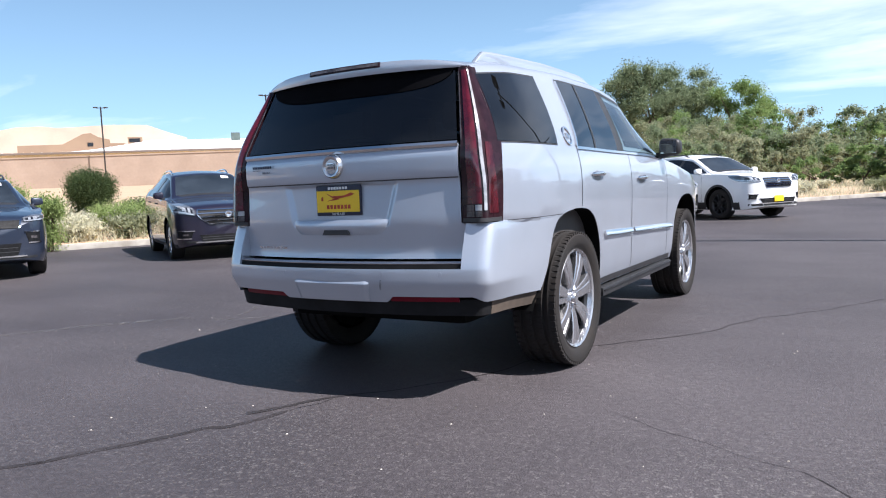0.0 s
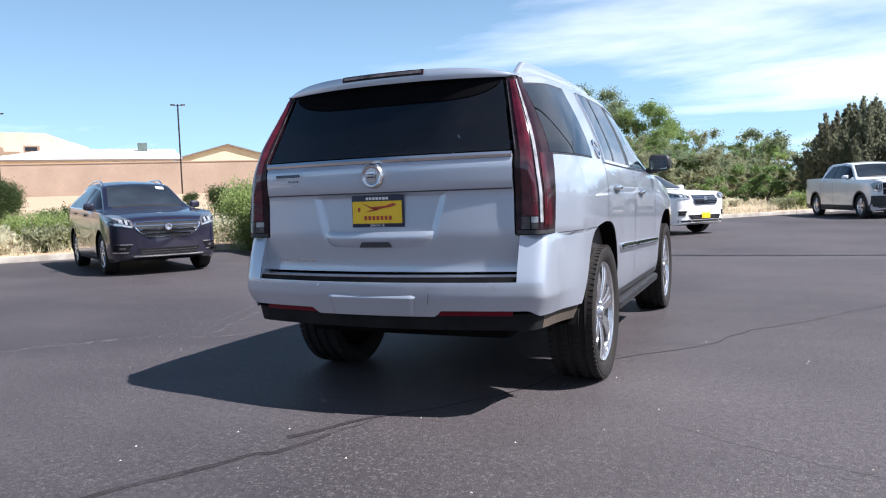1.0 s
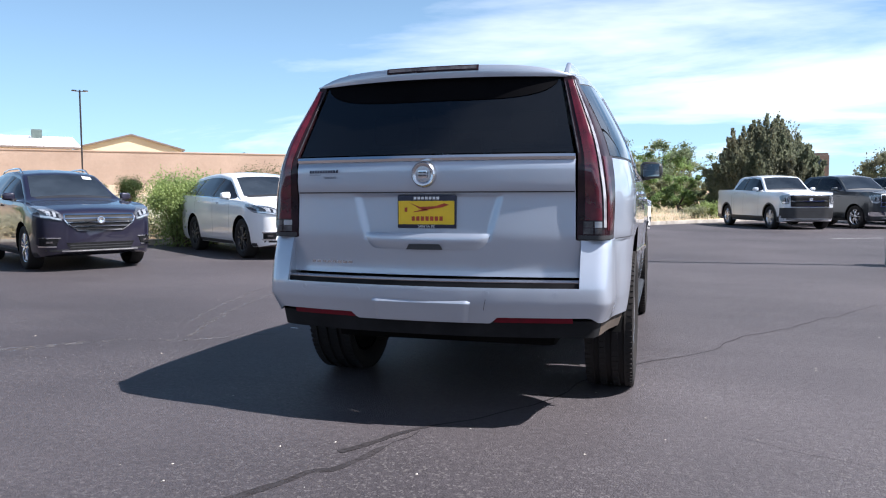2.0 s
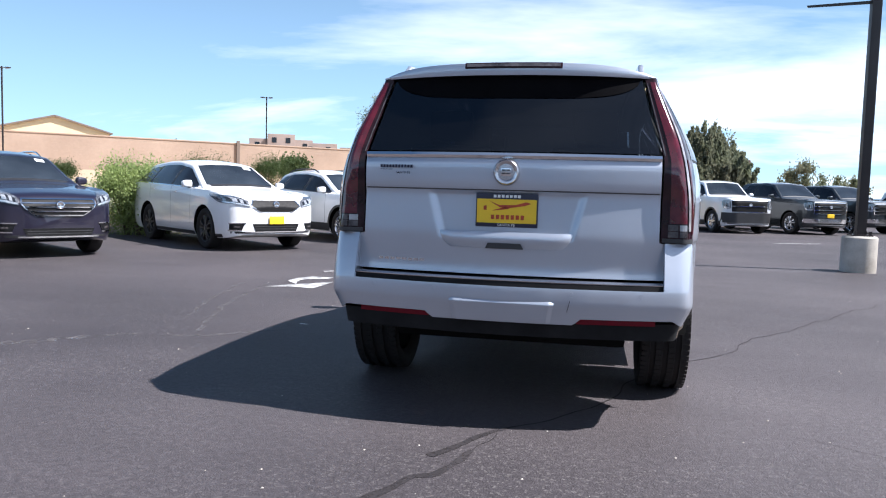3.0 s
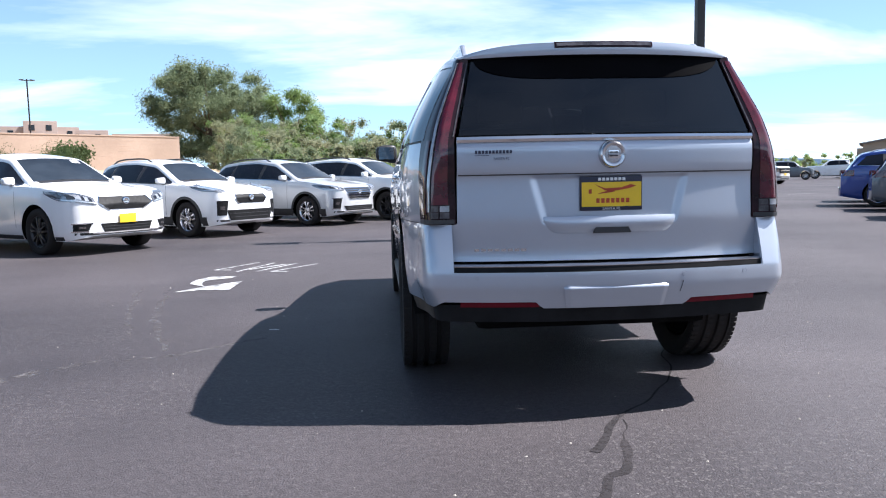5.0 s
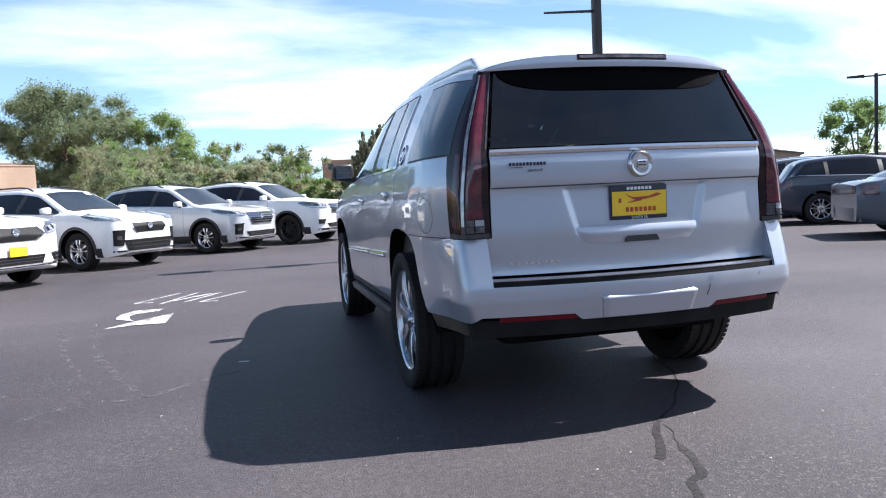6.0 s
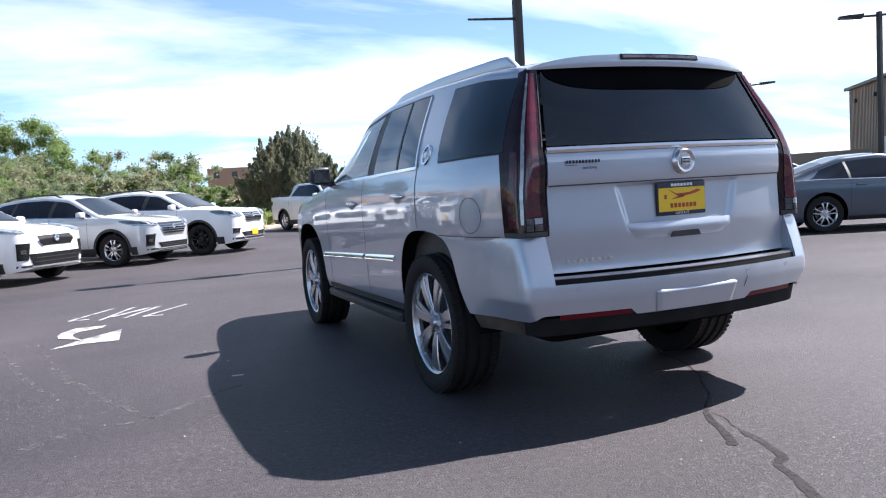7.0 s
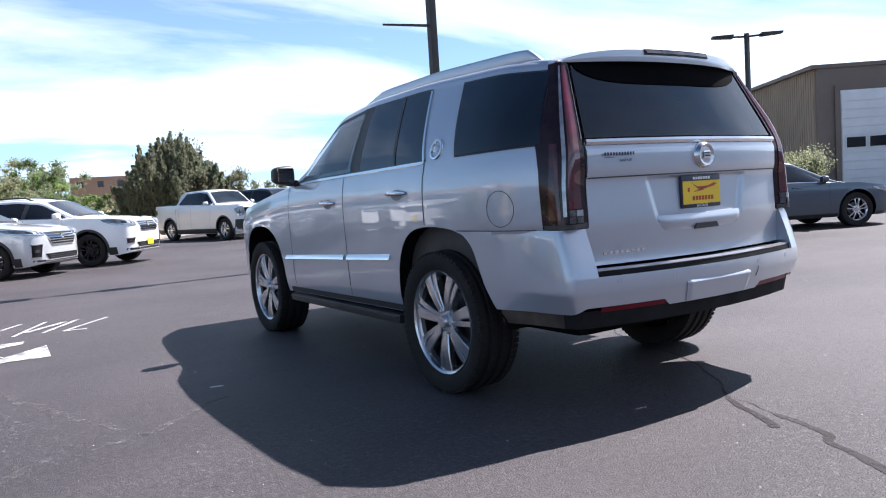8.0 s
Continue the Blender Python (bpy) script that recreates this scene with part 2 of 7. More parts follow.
ALLOY_DARK = mat("dark_alloy", (0.05, 0.05, 0.053), 0.35, metal=0.7, vary=0.1, scale=6, fine=60)
STEEL = mat("brake_steel", (0.22, 0.21, 0.2), 0.45, metal=0.9, vary=0.15, scale=9, fine=80)
PRIVACY = mat("privacy_glass", (0.008, 0.009, 0.012), 0.02, vary=0.05, scale=2, fine=20, spec=0.5)
WINDSHIELD = mat("windshield_glass", (0.024, 0.030, 0.037), 0.02, vary=0.25, scale=1.2, fine=8, spec=0.85)
LAMP_CLEAR = mat("lamp_clear", (0.55, 0.57, 0.6), 0.08, metal=0.55, coat=1.0, vary=0.15, scale=18, fine=60)
LAMP_GREY = mat("lamp_lens", (0.20, 0.21, 0.23), 0.06, metal=0.5, coat=1.0, vary=0.3, scale=22, fine=70)
LAMP_DARK = mat("lamp_housing", (0.03, 0.032, 0.037), 0.06, metal=0.3, coat=1.0, vary=0.25, scale=18, fine=60)
MIRROR = mat("mirror_glass", (0.5, 0.51, 0.53), 0.03, metal=1.0, vary=0.02, scale=4, fine=60)
LAMP_TUBE = mat("lamp_light_tube", (0.42, 0.40, 0.41), 0.10, metal=0.4, coat=1.0, vary=0.2, scale=20, fine=90)
LAMP_MAROON = mat("lamp_maroon", (0.060, 0.008, 0.012), 0.12, coat=0.3, vary=0.3, scale=16, fine=60)
LAMP_RED = mat("lamp_red", (0.085, 0.006, 0.013), 0.1, coat=1.0, vary=0.2, scale=14, fine=60)
LAMP_REFLEX = mat("red_reflector", (0.12, 0.001, 0.010), 0.35, coat=0.0, spec=0.25, vary=0.1, scale=30, fine=120)
LAMP_SMOKED_CLEAR = mat("lamp_smoked_clear", (0.10, 0.090, 0.092), 0.08, metal=0.3, coat=1.0, vary=0.3, scale=24, fine=90)
LAMP_SMOKE = mat("lamp_smoked", (0.022, 0.009, 0.012), 0.12, coat=0.1, spec=0.3, vary=0.2, scale=14, fine=60)
YELLOW = mat("yellow_plate", (0.85, 0.55, 0.02), 0.45, vary=0.04, scale=5, fine=60)
NAVY = mat("navy_frame", (0.018, 0.02, 0.045), 0.4, vary=0.1, scale=5, fine=60)
RED_INK = mat("red_ink", (0.45, 0.06, 0.02), 0.5, vary=0.1, scale=20, fine=60)
WHITE_INK = mat("white_ink", (0.75, 0.75, 0.75), 0.5, vary=0.05, scale=20, fine=60)
LEATHER = mat("dark_leather", (0.05, 0.045, 0.042), 0.6, vary=0.1, scale=5, fine=60)


# ---- mesh helpers ----
def part(name, bm, material, parent=None, label="", smooth=40):
    """Links a bmesh as one mesh object, under a thing or a part where one is given."""
    me = bpy.data.meshes.new(name)
    bm.to_mesh(me)
    bm.free()
    me.materials.append(material)
    if smooth:
        me.shade_smooth()
        me.set_sharp_from_angle(angle=radians(smooth))
    ob = new(name, me)
    if parent is not None:
        ob.parent = parent
    if label:
        tagged(ob, label)
    return ob


def raw(name, verts, faces, material, parent=None, smooth=40, label=""):
    me = bpy.data.meshes.new(name)
    me.from_pydata(verts, [], faces)
    me.materials.append(material)
    if smooth:
        me.shade_smooth()
        me.set_sharp_from_angle(angle=radians(smooth))
    ob = new(name, me)
    if parent is not None:
        ob.parent = parent
    if label:
        tagged(ob, label)
    return ob


def box(bm, x0, x1, y0, y1, z0, z1, bevel=0.0, turn=None):
    r = bmesh.ops.create_cube(bm, size=1.0)
    m = Matrix.Translation(((x0 + x1) / 2, (y0 + y1) / 2, (z0 + z1) / 2)) @ Matrix.Diagonal((x1 - x0, y1 - y0, z1 - z0, 1))
    if turn is not None:
        m = turn @ m
    bmesh.ops.transform(bm, matrix=m, verts=r["verts"])
    if bevel:
        es = list({e for v in r["verts"] for e in v.link_edges})
        bmesh.ops.bevel(bm, geom=es, offset=bevel, segments=2, profile=0.7, affect="EDGES")
    return bm


def boxed(*a, **k):
    return box(bmesh.new(), *a, **k)


def lathe(profile, n, closed=False, axis="x"):
    """A surface of revolution; profile: (radius, place along the axis)."""
    bm = bmesh.new()
    rings = []
    for k in range(n):
        a = 2 * math.pi * k / n
        c, s = math.cos(a), math.sin(a)
        rings.append([bm.verts.new((p, r * c, r * s) if axis == "x" else (r * c, r * s, p)) for r, p in profile])
    m = len(profile)
    for k in range(n):
        a, b = rings[k], rings[(k + 1) % n]
        for i in range(m if closed else m - 1):
            j = (i + 1) % m
            bm.faces.new((a[i], a[j], b[j], b[i]))
    bmesh.ops.remove_doubles(bm, verts=bm.verts, dist=1e-5)
    bmesh.ops.recalc_face_normals(bm, faces=bm.faces)
    return bm


CORE = [Vector((0, 0, 0))]


def grid(fn, nu, nv, thick=0.0):
    """A patch fn(u, v) -> point, u and v from 0 to 1; with thick it gets a back, towards the core of its thing, and edges."""
    bm = bmesh.new()
    pts = [[Vector(fn(i / nu, j / nv)) for j in range(nv + 1)] for i in range(nu + 1)]
    vs = [[bm.verts.new(p) for p in row] for row in pts]
    for i in range(nu):
        for j in range(nv):
            bm.faces.new((vs[i][j], vs[i + 1][j], vs[i + 1][j + 1], vs[i][j + 1]))
    if thick:
        bm.normal_update()
        mid = sum((p for row in pts for p in row), Vector()) / ((nu + 1) * (nv + 1))
        nrm = sum((f.normal * f.calc_area() for f in bm.faces), Vector())
        way = -thick if nrm.dot(mid - CORE[0]) > 0 else thick
        back = [[bm.verts.new(v.co + v.normal * way) for v in row] for row in vs]
        for i in range(nu):
            for j in range(nv):
                bm.faces.new((back[i][j], back[i][j + 1], back[i + 1][j + 1], back[i + 1][j]))
        for i in range(nu):
            for j in (0, nv):
                bm.faces.new((vs[i][j], vs[i + 1][j], back[i + 1][j], back[i][j]))
        for j in range(nv):
            for i in (0, nu):
                bm.faces.new((vs[i][j], vs[i][j + 1], back[i][j + 1], back[i][j]))
    bmesh.ops.remove_doubles(bm, verts=bm.verts, dist=1e-5)
    bmesh.ops.recalc_face_normals(bm, faces=bm.faces)
    return bm


def beam(bm, p0, p1, w0, w1, t0, t1, up):
    """A tapered bar from p0 to p1, w wide and t thick along up."""
    p0, p1, up = Vector(p0), Vector(p1), Vector(up)
    d = (p1 - p0).normalized()
    s = d.cross(up).normalized()
    n = s.cross(d).normalized()
    vs = []
    for p, w, t in ((p0, w0, t0), (p1, w1, t1)):
        for a, b in ((-1, -1), (1, -1), (1, 1), (-1, 1)):
            vs.append(bm.verts.new(p + s * (a * w / 2) + n * (b * t / 2)))
    for f in ((0, 1, 2, 3), (7, 6, 5, 4), (0, 4, 5, 1), (1, 5, 6, 2), (2, 6, 7, 3), (3, 7, 4, 0)):
        bm.faces.new([vs[i] for i in f])
    return bm


def tube(bm, pts, radii, sides=8):
    """A tapered round tube along points."""
    rings = []
    for k, (p, r) in enumerate(zip(pts, radii)):
        d = (Vector(pts[min(k + 1, len(pts) - 1)]) - Vector(pts[max(k - 1, 0)])).normalized()
        a = d.orthogonal().normalized()
        b = d.cross(a)
        rings.append([bm.verts.new(Vector(p) + (a * math.cos(t) + b * math.sin(t)) * r) for t in [2 * math.pi * i / sides for i in range(sides)]])
    for a, b in zip(rings, rings[1:]):
        # match the rings so that the tube does not twist
        o = min(range(sides), key=lambda i: (b[i].co - a[0].co - (b[0].co - b[0].co)).length)
        for i in range(sides):
            bm.faces.new((a[i], a[(i + 1) % sides], b[(i + 1 + o) % sides], b[(i + o) % sides]))
    bm.faces.new(rings[0][::-1])
    bm.faces.new(rings[-1])
    return bm


def thing(name, label, category, at=None, group="", kind=""):
    ob = new(name)
    ob.empty_display_size = 0.1
    if at is not None:
        ob.matrix_world = at
    return tagged(ob, label, category, group, kind)


def curve(pts, blur=0.0, step=0.01):
    """A smooth function through (place, value) points."""
    pts = sorted(pts)
    xs, ys = [p[0] for p in pts], [p[1] for p in pts]
    if not blur:
        return lambda v: float(np.interp(v, xs, ys))
    gx = np.arange(xs[0] - 3 * blur, xs[-1] + 3 * blur, step)
    gy = np.interp(gx, xs, ys)
    k = np.exp(-0.5 * (np.arange(-3 * blur, 3 * blur + step / 2, step) / blur) ** 2)
    pad = len(k) // 2
    sm = np.convolve(np.pad(gy, pad, mode="edge"), k / k.sum(), mode="valid")[: len(gx)]
    return lambda v: float(np.interp(v, gx, sm))

# ---- vehicles ----
GRILLE = mat("black_grille_mesh", (0.006, 0.006, 0.007), 0.6, vary=0.5, scale=30, fine=90, bump=0.002, spec=0.25)
P_TRIM = mat("grey_lower_trim", (0.20, 0.20, 0.21), 0.5, vary=0.08, scale=3, fine=60)


def arch_scale(half, dy, z, az):
    """How far a place beside a wheel must go, straight from the hub, to lie on the edge of its arch."""
    lo, hi = 0.3, 3.0
    for _ in range(24):
        m = (lo + hi) / 2
        lo, hi = (m, hi) if abs(dy * m) < half(dy, az + (z - az) * m) else (lo, m)
    return lo


class Shell:
    """A car body as rings across its length: half width w, bottom, belt, top and half width at the roof, as functions of y."""

    def __init__(self, w, bottom, belt, top, wr, crown=0.035, corner=0.09, sides=((0, 0.93), (0.06, 0.965), (0.2, 0.99), (0.5, 1.0), (0.75, 0.998), (0.93, 0.985), (1, 0.965)), n_side=12):
        self.w, self.bottom, self.belt, self.top, self.wr, self.crown, self.corner = w, bottom, belt, top, wr, crown, corner
        self.sides = curve(sides, 0.03)
        self.kept = {}
        self.n_side = n_side

    def ring(self, y, n_up=9, n_arc=5, n_top=6):
        n_side = self.n_side
        w, zb, bl, tp, wr = self.w(y), self.bottom(y), self.belt(y), self.top(y), self.wr(y)
        bl = min(bl, tp - 0.02)
        pts = [(0, zb), (w * 0.45, zb), (w * 0.82, zb)]
        for k in range(n_side + 1):
            t = k / n_side
            pts.append((w * self.sides(t), zb + (bl - zb) * t))
        x0 = w * self.sides(1.0)
        c = min(self.corner, (tp - bl) * 0.5, x0 - 0.05)
        wr = min(wr, x0)
        for k in range(1, n_up + 1):
            t = k / n_up
            pts.append((x0 + (wr - x0) * (t ** 1.25), bl + (tp - c - self.crown - bl) * t))
        for k in range(1, n_arc + 1):
            a = math.pi / 2 * k / n_arc
            pts.append((wr - c * (1 - math.cos(a)), tp - self.crown - c + c * math.sin(a)))
        xe = wr - c
        for k in range(1, n_top + 1):
            t = k / n_top
            pts.append((xe * (1 - t), tp - self.crown * (1 - t) ** 2))
        return pts

    def profile(self, y):
        """The outline's heights and half widths at y, from the sill up to the top."""
        key = round(y, 4)
        if key not in self.kept:
            r = self.ring(y)[2:]
            self.kept[key] = (np.maximum.accumulate([p[1] + 1e-7 * k for k, p in enumerate(r)]), np.array([p[0] for p in r]))
        return self.kept[key]

    def side_x(self, y, z):
        zs, xs = self.profile(y)
        return float(np.interp(z, zs[: self.n_side + 13], xs[: self.n_side + 13]))

    def skin_x(self, y, z):
        zs, xs = self.profile(y)
        return float(np.interp(z, zs, xs))

    def holds(self, x, y, z):
        zs, xs = self.profile(y)
        return z <= zs[-1] and abs(x) <= float(np.interp(z, zs, xs))

    def top_z(self, x, y):
        tp, wr = self.top(y), self.wr(y)
        xe = max(0.05, wr - self.corner)
        t = min(1.0, abs(x) / xe)
        z = tp - self.crown * t * t
        if abs(x) > xe:
            q = min(1.0, (abs(x) - xe) / max(0.01, self.corner))
            z -= self.corner * (1 - math.sqrt(max(0, 1 - q * q)))
        return z

    def mesh(self, y0, y1, step, arches=(), holes=(), expo=2.0, extra=()):
        """The skin from y0 to y1. arches: (y, z, radius) cut out of both sides; holes: tests (x, y, z) of skin to leave out."""
        n = max(2, round((y1 - y0) / step))
        ys = sorted({round(y0 + (y1 - y0) * k / n, 5) for k in range(n + 1)} | set(extra))
        bm = bmesh.new()
        rows = []
        for y in ys:
            half = self.ring(y)
            full = [(x, z) for x, z in half] + [(-x, z) for x, z in half[-2:0:-1]]
            rows.append([bm.verts.new((x, y, z)) for x, z in full])
        m = len(rows[0])
        for a, b in zip(rows, rows[1:]):
            for i in range(m):
                j = (i + 1) % m
                bm.faces.new((a[i], a[j], b[j], b[i]))
        bm.faces.new(rows[0])
        bm.faces.new(rows[-1][::-1])
        gone = []
        def inside(c, ay, az, r, rz=0, half=None):
            if half:
                return abs(c.y - ay) < half(c.y - ay, c.z)
            return (abs(c.y - ay) / r) ** expo + (abs(c.z - az) / (rz or r)) ** expo < 1
        for f in bm.faces:
            c = f.calc_center_median()
            if len(f.verts) == 4 and (any(abs(c.x) > 0.45 and inside(c, *a) for a in arches) or any(h(c.x, c.y, c.z) for h in holes)):
                gone.append(f)
        bmesh.ops.delete(bm, geom=gone, context="FACES")
        for v in bm.verts:
            if abs(v.co.x) < 0.5 or not v.is_boundary:
                continue
            for ay, az, r, *rz in arches:
                if len(rz) > 1:
                    if abs(v.co.y - ay) < r * 1.25 and az - 0.2 < v.co.z < az + rz[0] * 1.2 and v.co.z > self.bottom(v.co.y) + 0.015:
                        q = arch_scale(rz[1], v.co.y - ay, v.co.z, az)
                        v.co.y, v.co.z = ay + (v.co.y - ay) * q, az + (v.co.z - az) * q
                    continue
                q = ((abs(v.co.y - ay) / r) ** expo + (abs(v.co.z - az) / (rz[0] if rz else r)) ** expo) ** (1 / expo)
                if 0.85 < q < 1.2 and v.co.z > self.bottom(v.co.y) + 0.015:
                    v.co.y, v.co.z = ay + (v.co.y - ay) / q, az + (v.co.z - az) / q
        bmesh.ops.recalc_face_normals(bm, faces=bm.faces)
        return bm

    def pane(self, y0, y1, z0, z1, side, off=0.004, n=18, m=8, lean0=0.0, lean1=0.0, thick=0.0):
        """A patch on the side between y0 and y1 (their tops shifted by lean) and the heights z0(y), z1(y)."""
        def fn(u, v):
            yb = y0 + (y1 - y0) * u
            y = yb + (lean0 + (lean1 - lean0) * u) * v
            a, b = z0(y), z1(y)
            z = a + max(0.0, b - a) * v
            return (side * (self.side_x(y, z) + off), y, z)
        return grid(fn, n, m, thick)

    def lid(self, y0, y1, inset, off=0.004, n=14, m=12, span=None):
        """A patch on the top (a windshield, a rear pane)."""
        def fn(u, v):
            y = y0 + (y1 - y0) * u
            xw = (span(y) if span else self.wr(y)) - inset
            x = xw * (2 * v - 1)
            return (x, y, self.top_z(x, y) + off)
        return grid(fn, n, m)


def tyre_mesh(r, width, rim_r, grooves=False, n=48):
    h = width / 2
    p = [(rim_r - 0.01, -h * 0.72), (rim_r + 0.02, -h * 0.9), (r * 0.86, -h), (r * 0.95, -h * 0.97), (r * 0.985, -h * 0.86)]
    if grooves:
        for g in (-0.5, 0.0, 0.5):
            p += [(r, h * (g - 0.12)), (r - 0.012, h * (g - 0.09)), (r - 0.012, h * (g + 0.09)), (r, h * (g + 0.12))]
    else:
        p += [(r, -h * 0.7), (r, h * 0.7)]
    p += [(r * 0.985, h * 0.86), (r * 0.95, h * 0.97), (r * 0.86, h), (rim_r + 0.02, h * 0.9), (rim_r - 0.01, h * 0.72)]
    return lathe(p, n)


def spoke(bm, p0, p1, w0, w1, t0, t1, out):
    """A tapered spoke with chamfered shoulders and a shallow crown."""
    p0, p1, n = Vector(p0), Vector(p1), Vector((out, 0, 0))
    d = (p1 - p0).normalized()
    s = d.cross(n).normalized()
    rows = []
    for q in (0.0, 0.35, 0.7, 1.0):
        p, w, t = p0.lerp(p1, q), w0 + (w1 - w0) * q, t0 + (t1 - t0) * q
        p = p + n * (0.012 * math.sin(math.pi * q))
        rows.append([bm.verts.new(p + s * (a * w) + n * (b * t)) for a, b in ((-0.5, -0.5), (0.5, -0.5), (0.5, 0.2), (0.32, 0.5), (-0.32, 0.5), (-0.5, 0.2))])
    for a, b in zip(rows, rows[1:]):
        for i in range(6):
            j = (i + 1) % 6
            bm.faces.new((a[i], a[j], b[j], b[i]))
    return bm


def rim_mesh(rim_r, width, spokes, face, double=False, out=1, n=40):
    """Barrel, lip and spokes; face: how far out the spokes stand; out: +1 or -1, the outer side along x."""
    h = width / 2
    bm = lathe([(rim_r - 0.035, out * -h * 0.7), (rim_r - 0.03, out * h * 0.55), (rim_r - 0.02, out * h * 0.75), (rim_r, out * h * 0.86), (rim_r + 0.004, out * h * 0.8), (rim_r - 0.004, out * h * 0.5)], n)
    for k in range(spokes):
        a = 2 * math.pi * k / spokes + 0.3
        for s in ((-1, 1) if double else (0,)):
            a0, a1 = a + s * (0.20 if spokes > 6 else 0.26), a + s * math.pi / spokes * (0.33 if spokes > 6 else 0.36)
            r0, r1 = rim_r * 0.2, rim_r - 0.012
            w0, w1 = ((0.026, 0.047) if spokes > 6 else (0.036, 0.046)) if double else (0.05, 0.075)
            kw = rim_r / 0.28
            spoke(bm, (out * (face - 0.022), r0 * math.cos(a0), r0 * math.sin(a0)), (out * (h * 0.74), r1 * math.cos(a1), r1 * math.sin(a1)), w0 * kw, w1 * kw, 0.040, 0.030, out)
    hub = lathe([(0.0, out * (face + 0.012)), (0.036, out * (face + 0.012)), (0.042, out * face), (0.085, out * (face - 0.008)), (0.088, out * (face - 0.05)), (0.0, out * (face - 0.05))], 20)
    me = bpy.data.meshes.new("tmp")
    hub.to_mesh(me)
    hub.free()
    bm.from_mesh(me)
    bpy.data.meshes.remove(me)
    for k in range(6):
        a = 2 * math.pi * k / 6
        box(bm, out * (face - 0.01) - 0.012, out * (face - 0.01) + 0.012, 0.062 * math.cos(a) - 0.008, 0.062 * math.cos(a) + 0.008, 0.062 * math.sin(a) - 0.008, 0.062 * math.sin(a) + 0.008)
    bmesh.ops.recalc_face_normals(bm, faces=bm.faces)
    return bm


def split_rim(rim_r, width, face, out):
    """A polished wheel with seven split spokes: a broad web at the hub that parts into two flat prongs, with lug nuts round the cap."""
    h = width / 2
    bm = lathe([(rim_r - 0.020, out * h * 0.60), (rim_r - 0.016, out * h * 0.66), (rim_r - 0.012, out * h * 0.80), (rim_r, out * h * 0.86), (rim_r + 0.004, out * h * 0.8), (rim_r - 0.004, out * h * 0.5)], 64)
    def bar(r0, a0, r1, a1, w0, w1, x0, x1, t):
        rows = []
        n = Vector((out, 0, 0))
        for q in (0.0, 0.3, 0.65, 1.0):
            r_, a_ = r0 + (r1 - r0) * q, a0 + (a1 - a0) * q ** 0.8
            p = Vector((out * (x0 + (x1 - x0) * q + 0.010 * math.sin(math.pi * q)), r_ * math.cos(a_), r_ * math.sin(a_)))
            side = Vector((0, -math.sin(a_), math.cos(a_)))
            w = w0 + (w1 - w0) * q
            rows.append([bm.verts.new(p + side * (e * w) + n * (d * t)) for e, d in ((-0.42, -1.0), (0.42, -1.0), (0.5, -0.12), (0.40, 0.0), (-0.40, 0.0), (-0.5, -0.12))])
        for a, b in zip(rows, rows[1:]):
            for i in range(6):
                bm.faces.new((a[i], a[(i + 1) % 6], b[(i + 1) % 6], b[i]))
        bm.faces.new(rows[0])
        bm.faces.new(rows[-1][::-1])
    for k in range(7):
        a = 2 * math.pi * k / 7 + 0.22
        bar(0.06, a - 0.10, rim_r - 0.014, a - 0.085, 0.046, 0.074, face - 0.018, h * 0.74, 0.045)
        bar(0.06, a + 0.22, rim_r - 0.014, a + 0.165, 0.028, 0.038, face - 0.022, h * 0.72, 0.045)
    hub = lathe([(0.0, out * (face + 0.004)), (0.030, out * (face + 0.004)), (0.036, out * (face - 0.004)), (0.040, out * (face - 0.022)), (0.086, out * (face - 0.022)), (0.094, out * (face - 0.032)), (0.094, out * (face - 0.08)), (0.0, out * (face - 0.08))], 28)
    me = bpy.data.meshes.new("tmp")
    hub.to_mesh(me)
    hub.free()
    bm.from_mesh(me)
    bpy.data.meshes.remove(me)
    bmesh.ops.recalc_face_normals(bm, faces=bm.faces)
    return bm


def lug_nut(face, out):
    return lathe([(0.0, out * (face + 0.004)), (0.009, out * (face + 0.003)), (0.012, out * (face - 0.004)), (0.013, out * (face - 0.024))], 6)


def wheel(parent, x, y, r, width, rim_r, spokes, rim_mat, double=False, grooves=False, face_in=0.02, n=48):
    """One wheel: the brake disc with its tyre and rim; x signed, the outer face towards that side."""
    out = 1 if x > 0 else -1
    disc = part("wheel", lathe([(0.05, -0.012), (rim_r * 0.62, -0.012), (rim_r * 0.62, 0.012), (0.05, 0.012)], 32, closed=True), STEEL, parent)
    disc.matrix_parent_inverse = Matrix()
    disc.location = (x - out * width / 2, y, r)
    part("tyre", tyre_mesh(r, width, rim_r, grooves, n), RUBBER, disc)
    xi = -out * width * 0.36
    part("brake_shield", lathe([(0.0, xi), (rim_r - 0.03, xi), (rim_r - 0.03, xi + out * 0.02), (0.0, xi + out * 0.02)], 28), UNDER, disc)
    if spokes == 0:
        part("barrel", lathe([(rim_r - 0.042, -out * width * 0.34), (rim_r - 0.036, out * width * 0.24), (rim_r - 0.014, out * width * 0.31)], 48), ALLOY_DARK, disc)
        part("rim", split_rim(rim_r, width, width / 2 - face_in, out), rim_mat, disc, smooth=28)
        for k in range(6):
            a = 2 * math.pi * k / 6 + 0.1
            part("lug_nut", lug_nut(width / 2 - face_in - 0.01, out), CHROME, disc).matrix_basis = pose(0, 0.064 * math.cos(a), 0.064 * math.sin(a))
    else:
        part("rim", rim_mesh(rim_r, width, spokes, width / 2 - face_in, double, out, n), rim_mat, disc)
    return disc


